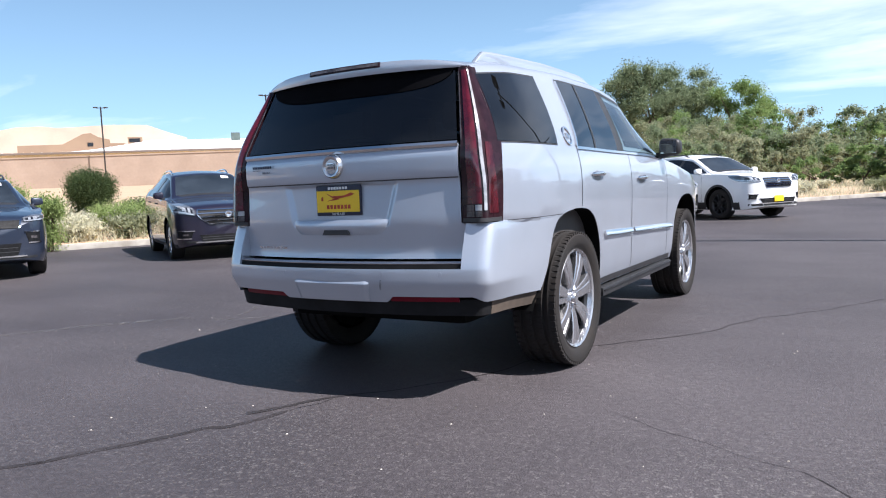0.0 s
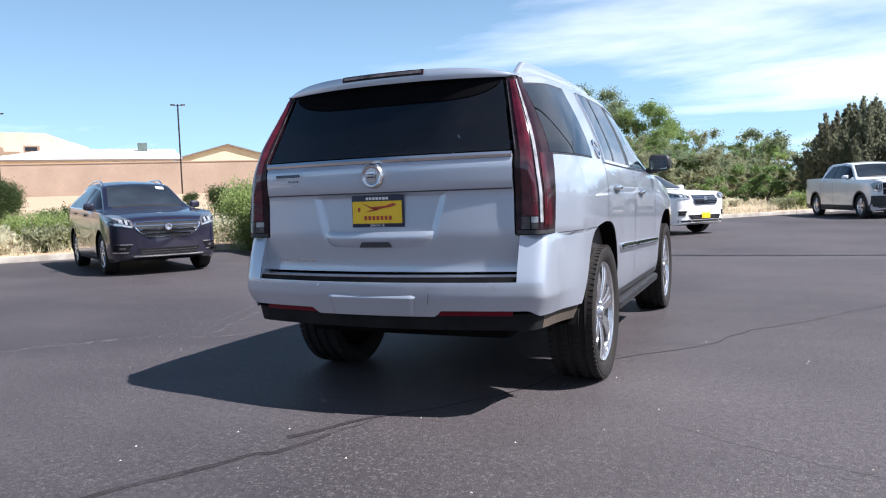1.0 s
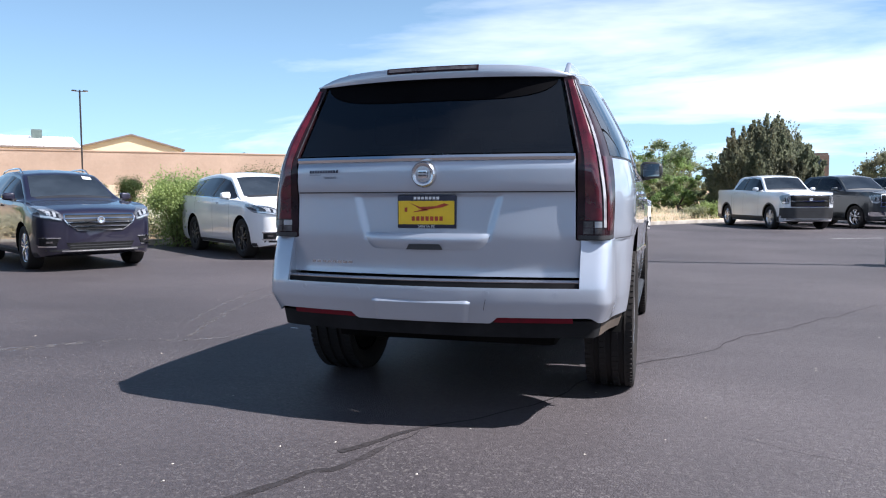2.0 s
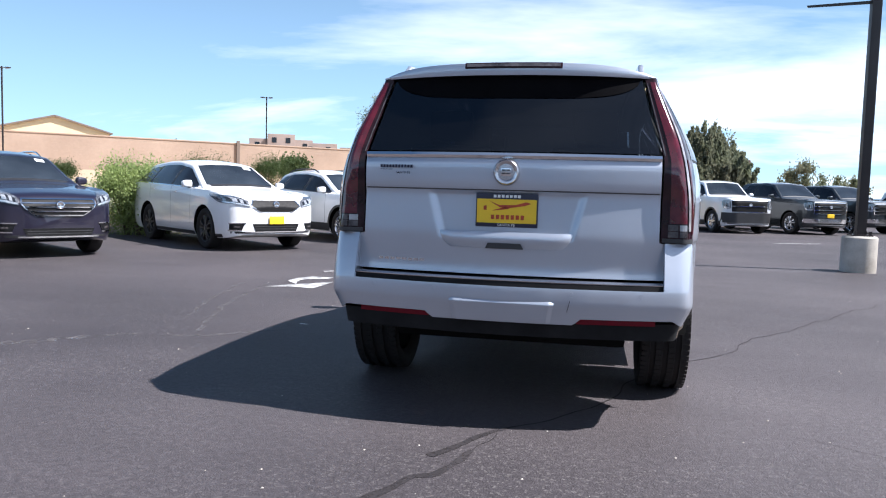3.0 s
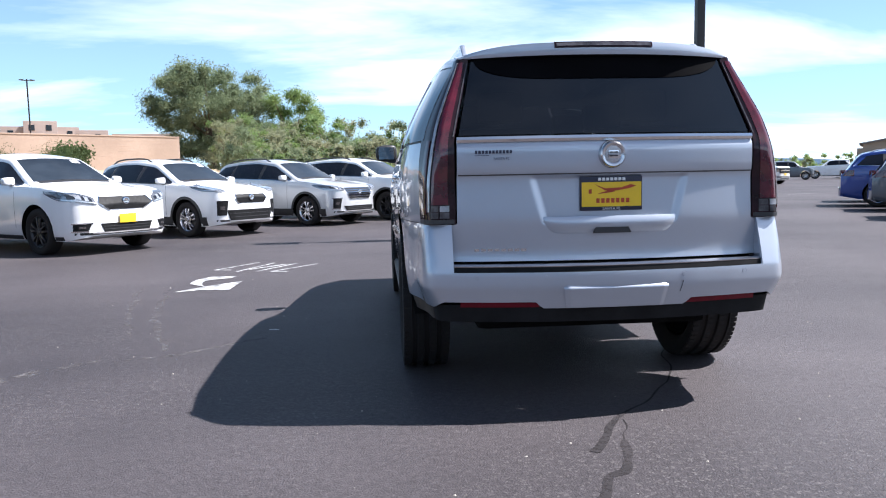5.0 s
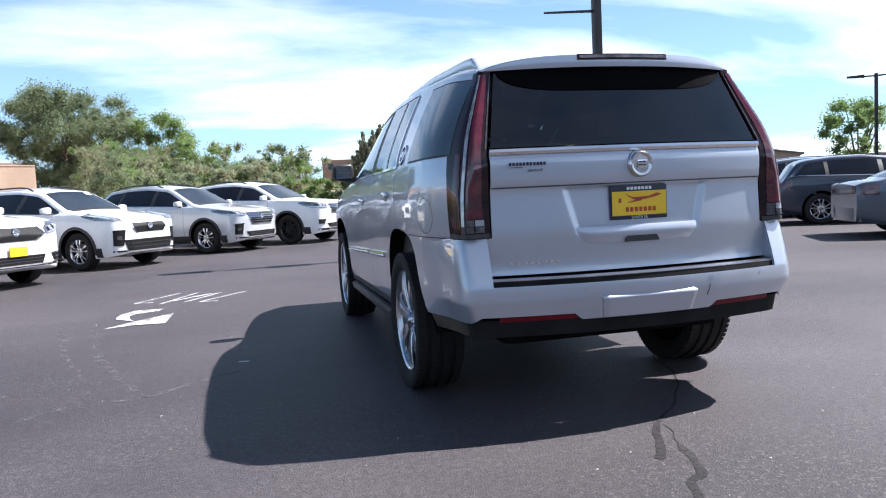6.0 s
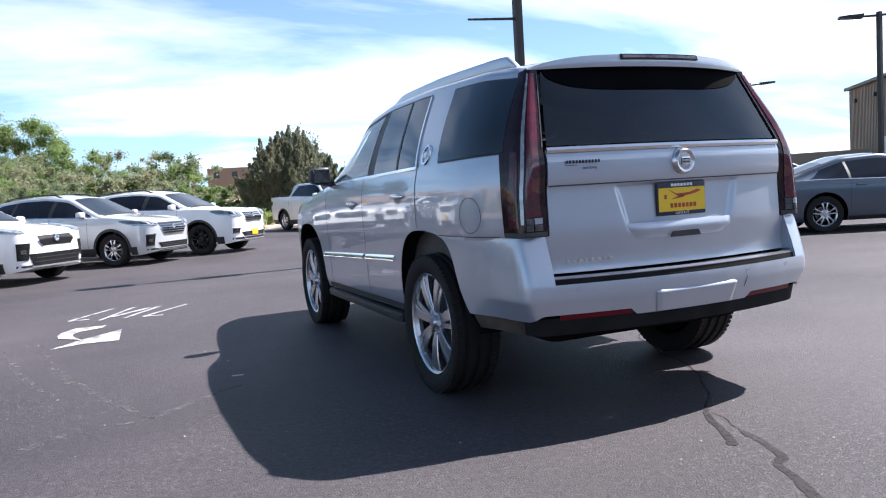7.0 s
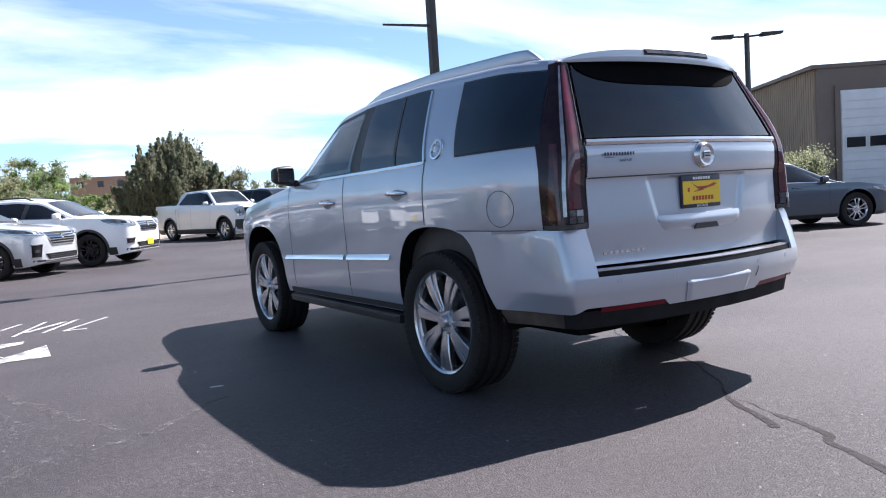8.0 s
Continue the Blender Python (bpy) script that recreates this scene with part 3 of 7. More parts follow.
def tread(disc, r, width, n=72):
    """Shoulder and rib blocks round a tyre."""
    bm = bmesh.new()
    h = width / 2
    for k in range(n):
        a = 2 * math.pi * k / n
        for x0, x1, sh_ in ((-h * 0.95, -h * 0.66, 0.0), (-h * 0.38, -h * 0.14, 0.5), (h * 0.14, h * 0.38, 0.0), (h * 0.66, h * 0.95, 0.5)):
            t = Matrix.Rotation(a + sh_ * 2 * math.pi / n, 4, "X")
            rr = r + 0.001 if abs(x0 + x1) < h else r - 0.004
            box(bm, x0, x1, -0.0125, 0.0125, rr - 0.014, rr + 0.002, turn=t)
    tagged(part("tread", bm, RUBBER, disc, smooth=0), kind="stuff")


def liner(sh, ay, az, r, side, depth=0.36, expo=2.0, rz=0.0, half=None):
    """The dark well behind a wheel arch."""
    def fn(u, v):
        a = math.pi * (-0.12 + 1.24 * u)
        c, s = math.cos(a), math.sin(a)
        q = (abs(c) ** expo + abs(s) ** expo) ** (-1 / expo)
        if half:
            k = arch_scale(half, 0.5 * c, az + 0.5 * s, az)
            y, z = ay + (0.5 * k + 0.003) * c, max(az + (0.5 * k + 0.003) * s, sh.bottom(ay))
            xo = sh.side_x(y, max(z, sh.bottom(y) + 0.02)) - 0.006
            return (side * (xo - depth * v), y, z)
        y, z = ay + (r + 0.002) * q * c, max(az + ((rz or r) + 0.002) * q * s, sh.bottom(ay) + 0.0)
        xo = sh.side_x(y, max(z, sh.bottom(y) + 0.02)) - 0.006
        return (side * (xo - depth * v), y, z)
    return grid(fn, 30, 3)


def arch_trim(sh, ay, az, r, side, wide=0.055, off=0.012, expo=2.0):
    def fn(u, v):
        a = math.pi * (-0.06 + 1.12 * u)
        rr = r - 0.004 + wide * v
        z = max(az + rr * math.sin(a), sh.bottom(ay) + 0.01)
        y = ay + rr * math.cos(a)
        return (side * (sh.side_x(y, z) + off), y, z)
    return grid(fn, 36, 3, 0.01)


def mirror(parent, x, y, z, side, material, size=(0.22, 0.12, 0.16)):
    """A door mirror: rounded housing, arm and the mirror glass on its rear."""
    w, d, h = size
    def pod(u, v):
        a, b = 2 * math.pi * u, math.pi * (v - 0.5)
        pw = lambda q, e: math.copysign(abs(q) ** e, q)
        r = pw(math.cos(b), 0.5)
        px, pz = pw(math.cos(a), 0.55) * r, pw(math.sin(a), 0.55) * r
        return (side * (x + w / 2 + px * w / 2), y + pw(math.sin(b), 0.6) * d / 2 + 0.10 * (px + 1) * -d, z + pz * h / 2 * (1 - 0.12 * px))
    ob = part("mirror", grid(pod, 28, 14), material, parent, smooth=70)
    part("arm", beam(bmesh.new(), (side * (x - 0.10), y + 0.01, z - h * 0.55), (side * (x + w * 0.4), y, z - h * 0.36), 0.09, 0.07, 0.05, 0.05, (0, 0, 1)), PLASTIC, ob)
    part("mirror_glass", grid(lambda u, v: (side * (x + w * (0.14 + 0.72 * u)), y - d / 2 - 0.004 - 0.2 * d * (0.14 + 0.72 * u), z + h * (v - 0.5) * 0.72), 6, 4, 0.006), MIRROR, ob)
    return ob


def parked_car(name, label, category, front_axle, heading, L, W, H, wb, fo, r, body, style="suv", rim=ALLOY, spokes=5, double=True, clad=None, rails=True, plate=True, sticker=False,
               grille=(0.40, 0.52, 0.44, 0.30, 4, True), lamps=(0.48, 0.53, 0.52, 0.60, 0.50, 0.5), fog_trim=True, hood=0.68, nose=0.57, cowl=-0.35, roof_f=-1.22, tail=0.62, roof_r=0.48, belt=(0.65, 0.71), intake=(0.15, 0.24, 0.5), fog=(0.22, 0.30, 0.62, 0.84), group="parked vehicles", step=0.06, pillars=None, rake=0.28, plate_z=0.0):
    """A parked car on its own wheels. Its own frame: y forward, the front axle at y = 0, the ground at z = 0."""
    car = thing(name, label, category, pose(front_axle[0], front_axle[1], front_axle[2] if len(front_axle) > 2 else 0, 0, 0, heading - 90), group)
    hw, rear = W / 2, fo - L
    CORE[0] = Vector((0, fo - L / 2, H * 0.4))
    gz = max(0.2, r * 0.62)
    w = curve([(fo, hw * 0.46), (fo - 0.03, hw * 0.63), (fo - 0.08, hw * 0.76), (fo - 0.16, hw * 0.86), (fo - 0.28, hw * 0.925), (fo - 0.45, hw * 0.965), (fo - 0.75, hw), (-1, hw), (rear + 0.7, hw), (rear + 0.3, hw * 0.965), (rear + 0.08, hw * 0.90), (rear, hw * 0.84)], 0.03)
    bottom = curve([(fo, gz + 0.09), (fo - 0.12, gz + 0.04), (fo - 0.35, gz), (rear + 0.5, gz), (rear, gz + 0.09)], 0.05)
    if style == "pickup":
        bed = rear + 1.75
        top = curve([(fo, H * (nose - 0.08)), (fo - 0.05, H * (nose - 0.01)), (fo - 0.10, H * nose), (fo - 0.3, H * (nose + 0.025)), (cowl, H * hood), (roof_f, H * 0.97), (roof_f - 0.5, H), (bed + 0.35, H * 0.99), (bed + 0.14, H * 0.97), (bed + 0.04, H * 0.76), (bed, H * tail), (rear, H * tail)], 0.035)
        blt = curve([(fo, H * belt[0] - 0.05), (cowl, H * belt[0]), (bed, H * belt[1]), (rear, H * belt[1])], 0.1)
        wr = curve([(fo, hw * 0.72), (fo - 0.3, hw * 0.82), (cowl, hw * 0.86), (roof_f, hw * 0.72), (bed + 0.2, hw * 0.74), (bed, hw * 0.92), (rear, hw * 0.9)], 0.08)
    elif style == "sedan":
        top = curve([(fo, H * (nose - 0.14)), (fo - 0.05, H * (nose - 0.07)), (fo - 0.16, H * nose), (fo - 0.4, H * (nose + 0.03)), (cowl, H * hood), (roof_f, H * 0.96), (roof_f - 0.55, H), (roof_f - 1.2, H * 0.975), (rear + 0.75, H * 0.80), (rear + 0.42, H * 0.715), (rear + 0.05, H * 0.69), (rear, H * 0.64)], 0.06)
        blt = curve([(fo, H * belt[0] - 0.06), (cowl, H * belt[0]), (rear + 0.4, H * belt[1]), (rear, H * belt[1] - 0.03)], 0.1)
        wr = curve([(fo, hw * 0.7), (fo - 0.3, hw * 0.8), (cowl, hw * 0.84), (roof_f, hw * 0.64), (roof_f - 1.0, hw * 0.64), (rear + 0.8, hw * 0.66), (rear + 0.35, hw * 0.78), (rear, hw * 0.72)], 0.08)
    else:
        top = curve([(fo, H * (nose - 0.12)), (fo - 0.03, H * (nose - 0.055)), (fo - 0.09, H * (nose - 0.008)), (fo - 0.2, H * (nose + 0.018)), (fo - 0.55, H * (nose + 0.055)), (cowl, H * hood), (roof_f, H * 0.955), (roof_f - 0.6, H), (roof_f - 1.2, H * 0.998), (rear + roof_r + 0.25, H * 0.965), (rear + roof_r, H * 0.93), (rear + 0.12, H * tail), (rear, H * (tail - 0.06))], 0.06)
        blt = curve([(fo, H * belt[0] - 0.06), (cowl, H * belt[0]), (rear + 0.4, H * belt[1]), (rear, H * belt[1] - 0.03)], 0.1)
        wr = curve([(fo, hw * 0.7), (fo - 0.3, hw * 0.8), (cowl, hw * 0.84), (roof_f, hw * 0.68), (rear + 0.6, hw * 0.68), (rear + 0.1, hw * 0.72), (rear, hw * 0.7)], 0.08)
    sh = Shell(w, bottom, blt, top, wr)
    ra = r + 0.055
    arches = [(0.0, r + 0.01, ra), (-wb, r + 0.01, ra)]
    part("body", sh.mesh(rear, fo, step, arches, extra=[round(fo - 0.016 * k, 4) for k in range(1, 28)] + [rear + 0.02, rear + 0.05]), body, car)
    for ay in (0.0, -wb):
        for s in (1, -1):
            part("wheel_well", liner(sh, ay, r + 0.01, ra, s), UNDER, car)
            if clad:
                part("arch_moulding", arch_trim(sh, ay, r + 0.01, ra, s), clad, car)
            wheel(car, s * (hw - 0.03), ay, r, 0.23, r * 0.66, spokes, rim, double, n=32)
    if clad:
        for s in (1, -1):
            for a, b in ((-ra - 0.03, -wb + ra + 0.03), (fo - 0.35, ra + 0.03), (-wb - ra - 0.03, rear + 0.3)):
                part("lower_cladding", sh.pane(a, b, lambda y: bottom(y) + 0.015, lambda y: bottom(y) + 0.19, s, 0.01, 14, 3, thick=0.008), clad, car)
    else:
        for s in (1, -1):
            part("sill_trim", sh.pane(-ra - 0.02, -wb + ra + 0.02, lambda y: bottom(y) + 0.01, lambda y: bottom(y) + 0.075, s, 0.008, 14, 2, thick=0.008), PLASTIC, car)
            part("bumper_trim", sh.pane(fo - 0.35, ra + 0.02, lambda y: bottom(y) + 0.01, lambda y: bottom(y) + 0.07, s, 0.008, 6, 2, thick=0.008), PLASTIC, car)
    # glass
    zb = lambda y: blt(y) + 0.025
    zt = lambda y: top(y) - 0.035 - 0.085
    wf = cowl - 0.12
    if style == "pickup":
        spans = [(wf, (wf + bed) / 2 - 0.12), ((wf + bed) / 2 - 0.22, bed + 0.24)]
    elif style == "sedan":
        spans = [(wf - 0.1, -1.45), (-1.55, -2.35), (-2.40, rear + 0.82)]
    else:
        spans = pillars or [(wf - 0.05, -1.5), (-1.6, -wb + 0.18), (-wb + 0.10, rear + 0.36)]
    for s in (1, -1):
        for k, (a, b) in enumerate(spans):
            last = k == len(spans) - 1
            part("side_window", sh.pane(a, b, zb, zt, s, 0.006, lean0=0.0, lean1=rake if last else 0.0), PRIVACY, car)
            if not last:
                part("pillar_cover", sh.pane(b, spans[k + 1][0], zb, zt, s, 0.004, 3), PLASTIC, car)
        part("belt_trim", sh.pane(spans[0][0], spans[-1][1], lambda y: zb(y) - 0.014, lambda y: zb(y) + 0.003, s, 0.009, 24, 1, thick=0.006), CHROME if fog_trim else PLASTIC, car)
    part("windshield", sh.lid(cowl - 0.10, roof_f + 0.06, 0.10, 0.006), WINDSHIELD, car)
    if sticker:
        sy = roof_f + 0.10
        part("window_sticker", grid(lambda u, v: (-(0.50 + 0.22 * u) * sh.wr(sy), sy + 0.10 * v, sh.top_z((0.50 + 0.22 * u) * sh.wr(sy), sy + 0.10 * v) + 0.010), 3, 2), WHITE_INK, car, "blank white windshield sticker")
    part("wiper_cowl", sh.lid(cowl - 0.02, cowl - 0.13, 0.06, 0.004, 3, 12), PLASTIC, car)
    if style == "suv":
        part("rear_window", sh.lid(rear + roof_r - 0.05, rear + 0.15, 0.10, 0.006), PRIVACY, car)
    elif style == "sedan":
        part("rear_window", sh.lid(rear + 1.2, rear + 0.52, 0.10, 0.006), PRIVACY, car)
    # doors: seams, handles, mirrors
    for s in (1, -1):
        my = cowl - 0.34
        mirror(car, sh.side_x(my, blt(my) + 0.05) + 0.03, my, blt(my) + 0.08, s, body, (0.19, 0.12, 0.135))
        for hy in ((spans[0][1] + 0.16, spans[1][1] + 0.16)):
            x = sh.side_x(hy, blt(hy) - 0.09)
            xa, xb = sorted((s * (x - 0.004), s * (x + 0.03)))
            part("door_handle", boxed(xa, xb, hy - 0.09, hy + 0.09, blt(hy) - 0.105, blt(hy) - 0.075, bevel=0.01), body, car)
        for sy in (wf - 0.12, spans[0][1] - 0.05, spans[1][1] - 0.03):
            if abs(sy + wb) < ra * 0.8:
                lo = lambda y: r + ra * 0.95
            else:
                lo = lambda y: bottom(y) + 0.2
            part("door_seam", sh.pane(sy, sy - 0.007, lo, lambda y: blt(y) - 0.01, s, 0.0015, 1, 8), DARK_TRIM, car)
    if rails and style == "suv":
        for s in (1, -1):
            pts, ys = [], np.linspace(roof_f - 0.25, rear + roof_r + 0.25, 10)
            for k, y in enumerate(ys):
                x = s * (sh.wr(y) - 0.09)
                pts.append((x, y, sh.top_z(x, y) + (0.0 if k in (0, 9) else 0.045)))
            part("roof_rail", tube(bmesh.new(), pts, [0.017] * 10, 6), DARK_TRIM if clad else CHROME, car)
    # face
    def nose_y(x, z, lo=-0.75):
        """Where the front skin lies at a place across and a height."""
        def inside(y):
            return sh.holds(x, y, max(z, bottom(y) + 0.03))
        y = fo
        if inside(y):
            return y
        while y > fo + lo and not inside(y):
            y -= 0.02
        a, b = y, y + 0.02
        for _ in range(6):
            m = (a + b) / 2
            a, b = (m, b) if inside(m) else (a, m)
        return a
    def face_patch(fx, z0, z1, off, n=12, m=4, thick=0.012):
        """fx(v): the half width at height v, or the two sides."""
        def fn(u, v):
            xs = fx(v)
            x0, x1 = xs if isinstance(xs, tuple) else (-xs, xs)
            x, z = x0 + (x1 - x0) * u, z0 + (z1 - z0) * v
            return (x, nose_y(x, z) + off, z)
        return grid(fn, n, m, thick)
    gz0, gz1 = H * grille[0], H * grille[1]
    gt, gb = (0, 0) if isinstance(grille[2], tuple) else (hw * grille[2], hw * grille[3])
    if isinstance(grille[2], tuple):
        gshape = curve([(k / (len(grille[2]) - 1), hw * g) for k, g in enumerate(grille[2])])
        gwid = lambda v: gshape(v)
    else:
        gwid = lambda v: gb + (gt - gb) * v
    gr = part("grille", face_patch(gwid, gz0, gz1, 0.010, 24, 8), GRILLE, car)
    rows = grille[4]
    for k in range(rows + 1 if rows else 0):
        v = k / rows
        z = gz0 + (gz1 - gz0) * v
        part("grille_bar", face_patch(lambda q: gwid(v) + 0.01, z - 0.010, z + 0.010, 0.022, 24, 1, 0.012), CHROME, gr)
    if grille[5]:
        for sd in (1, -1):
            part("grille_frame", face_patch(lambda v: tuple(sorted((sd * gwid(v), sd * (gwid(v) + 0.022)))), gz0 - 0.008, gz1 + 0.008, 0.016, 2, 8, 0.012), CHROME, gr)
    bz = gz0 + (gz1 - gz0) * 0.62
    part("badge", lathe([(0.0, 0.012), (0.035, 0.012), (0.045, 0.018), (0.06, 0.012), (0.065, -0.02)], 24), CHROME, gr).matrix_basis = pose(0, nose_y(0, bz) + 0.018, bz, 0, 0, 90)
    if len(lamps) == 3:
        lamps = (lamps[0], lamps[1], lamps[0], lamps[1], lamps[2], 0.3)
    li0, li1, lo0, lo1, lx0, sweep = H * lamps[0], H * lamps[1], H * lamps[2], H * lamps[3], hw * lamps[4], lamps[5]
    xk = max(hw * 0.78, lx0 + 0.05)
    def corner(u, z, off):
        """Along the skin from beside the grille (u = 0) round the corner to the fender (u = 1)."""
        if u < 0.5:
            x = lx0 + (xk - lx0) * u * 2
            y = nose_y(x, z)
        else:
            y0 = nose_y(xk, z)
            y = y0 + (min(fo - sweep, y0 - 0.02) - y0) * (u - 0.5) * 2
            x = max(xk, sh.skin_x(y, z))
        k = max(0.0, min(1.0, (u - 0.25) / 0.5))
        return (x + off * (0.35 + 0.65 * k), y + off * (1 - 0.7 * k), z)
    for sd in (1, -1):
        def hl(u, v, off=0.014):
            e = 1 - (1 - u) ** 1.6
            swell = 0.16 * math.sin(math.pi * min(1.0, u * 1.1)) * (lo1 - lo0)
            tip = max(0.0, (u - 0.72) / 0.28)
            z0, z1 = li0 + (lo0 - li0) * e - swell, li1 + (lo1 - li1) * e + swell
            z0 = z0 + (z1 - z0) * 0.8 * tip ** 1.5
            p = corner(u, z0 + (z1 - z0) * v, off)
            return (sd * p[0], p[1], p[2])
        head = part("headlight", grid(hl, 22, 5, 0.014), LAMP_GREY, car)
        part("bezel", grid(lambda u, v: hl(0.10 + 0.50 * u, 0.30 + 0.40 * v, 0.0165), 14, 3, 0.004), LAMP_DARK, head)
        for c in (0.26, 0.46):
            part("projector", grid(lambda u, v: hl(c - 0.055 + 0.11 * u, 0.28 + 0.46 * v, 0.019), 5, 3, 0.006), LAMP_CLEAR, head)
        part("daytime_strip", grid(lambda u, v: hl(0.03 + 0.8 * u, 0.07 + 0.14 * v, 0.019), 18, 1, 0.005), LAMP_CLEAR, head)
        part("turn_lens", grid(lambda u, v: hl(0.66 + 0.16 * u, 0.35 + 0.4 * v, 0.018), 6, 2, 0.005), LAMP_SMOKED_CLEAR, head)
        fz0, fz1 = H * fog[0], H * fog[1]
        def pocket(v, k=0.0):
            a, b = hw * (fog[2] - k), hw * (fog[3] + k)
            a += (b - a) * 0.22 * (1 - v)
            return tuple(sorted((sd * a, sd * b)))
        fg = part("fog_lamp_surround", face_patch(pocket, fz0, fz1, 0.010, 10, 5), GRILLE, car)
        fm = (fog[2] + fog[3]) / 2 + 0.02
        part("fog_lamp", face_patch(lambda v: tuple(sorted((sd * hw * (fm - 0.05), sd * hw * (fm + 0.04)))), fz0 + (fz1 - fz0) * 0.38, fz0 + (fz1 - fz0) * 0.62, 0.014, 5, 3), LAMP_SMOKED_CLEAR, fg)
        if fog_trim:
            for q in (0.0, 1.0):
                part("fog_trim", face_patch(lambda v: pocket(q, 0.015), fz0 + (fz1 - fz0) * q - 0.010, fz0 + (fz1 - fz0) * q + 0.010, 0.014, 8, 1), CHROME, fg)
        part("hood_seam", grid(lambda u, v: (sd * (sh.wr(cowl + 0.05 + (fo - 0.2 - cowl - 0.05) * u) - 0.05 - 0.05 * u - 0.006 * v), cowl + 0.05 + (fo - 0.2 - cowl - 0.05) * u, sh.top_z(sh.wr(cowl + 0.05 + (fo - 0.2 - cowl - 0.05) * u) - 0.05 - 0.05 * u, cowl + 0.05 + (fo - 0.2 - cowl - 0.05) * u) + 0.003), 20, 1), DARK_TRIM, car)
    iz0, iz1 = H * intake[0], H * intake[1]
    it = part("bumper_intake", face_patch(lambda v: hw * intake[2] * (0.88 + 0.12 * v), iz0, iz1, 0.010, 24, 4), GRILLE, car)
    for q in (0.33, 0.66):
        part("intake_bar", face_patch(lambda v: hw * intake[2] * 0.9, iz0 + (iz1 - iz0) * q - 0.005, iz0 + (iz1 - iz0) * q + 0.005, 0.012, 12, 1), DARK_TRIM, it)
    part("chin", face_patch(lambda v: hw * 0.84, gz + 0.095, max(gz + 0.13, iz0 - 0.02), 0.006, 18, 2, 0.02), clad or PLASTIC, car)
    part("skid_plate", face_patch(lambda v: hw * 0.62, iz0 - 0.022, iz0, 0.020, 14, 1, 0.015), CHROME if fog_trim else P_TRIM, car)
    if style == "pickup":
        part("front_bumper", face_patch(lambda v: hw * 0.93, H * (0.20 if clad else 0.225), H * (0.385 if clad else 0.305), 0.022, 26, 5, 0.03), CHROME if grille[5] else clad or P_TRIM, car)
        for s in (1, -1):
            part("bed_seam", sh.pane(bed + 0.012, bed, lambda y: bottom(y) + 0.02, lambda y: H * tail - 0.03, s, 0.002, 1, 10), DARK_TRIM, car)
        part("bed_floor", boxed(-hw * 0.80, hw * 0.80, rear + 0.08, bed - 0.06, H * tail - 0.01, H * tail + 0.008, bevel=0.004), PLASTIC, car, "black rolled bed cover")
    if plate:
        pz = plate_z or gz0 - 0.085
        part("plate", boxed(-0.15, 0.15, nose_y(0, pz) + 0.02, nose_y(0, pz) + 0.034, pz - 0.06, pz + 0.085, bevel=0.006), YELLOW, car, "plain yellow dealer plate")
    # tail
    for s in (1, -1):
        tz = H * 0.6
        part("tail_light", sh.pane(rear + 0.03, rear + 0.34, lambda y: tz - 0.11, lambda y: tz + 0.07, s, 0.006, 8, 3, thick=0.01), LAMP_RED, car)
        part("tail_lens", grid(lambda u, v, s=s: (s * w(rear) * (0.62 + 0.30 * u), rear - 0.004, tz - 0.09 + 0.15 * v), 4, 2, 0.02), LAMP_RED, car)
    part("rear_bumper", grid(lambda u, v: ((2 * u - 1) * hw * 0.86, rear - 0.05 + 0.10 * abs(2 * u - 1) ** 3, gz + 0.08 + 0.24 * v), 12, 2, 0.06), clad or body, car)
    return car

# ---- ground, kerb, walls and buildings ----
KERB_AT, KERB_DIR = Vector((-13.75, 8.0)), Vector((0.589, 0.808))
KERB_OUT = Vector((-0.808, 0.589))


def beyond(x, y):
    """Metres past the kerb line, into the planting."""
    return (x - KERB_AT.x) * KERB_OUT.x + (y - KERB_AT.y) * KERB_OUT.y


def ground_z(x, y):
    s = beyond(x, y)
    if s < 0.1:
        return -0.03
    rise = 0.13 + 0.25 * min(1, s / 10) + 2.1 * max(0, min(1, (s - 8) / 46)) ** 1.2
    return rise + 0.10 * min(1, s / 4) * noise.noise((x * 0.15, y * 0.15, 0))


def rim_place(s, along):
    """The place s metres past the kerb and so far along it."""
    p = KERB_AT + KERB_DIR * along + KERB_OUT * s
    return p.x, p.y


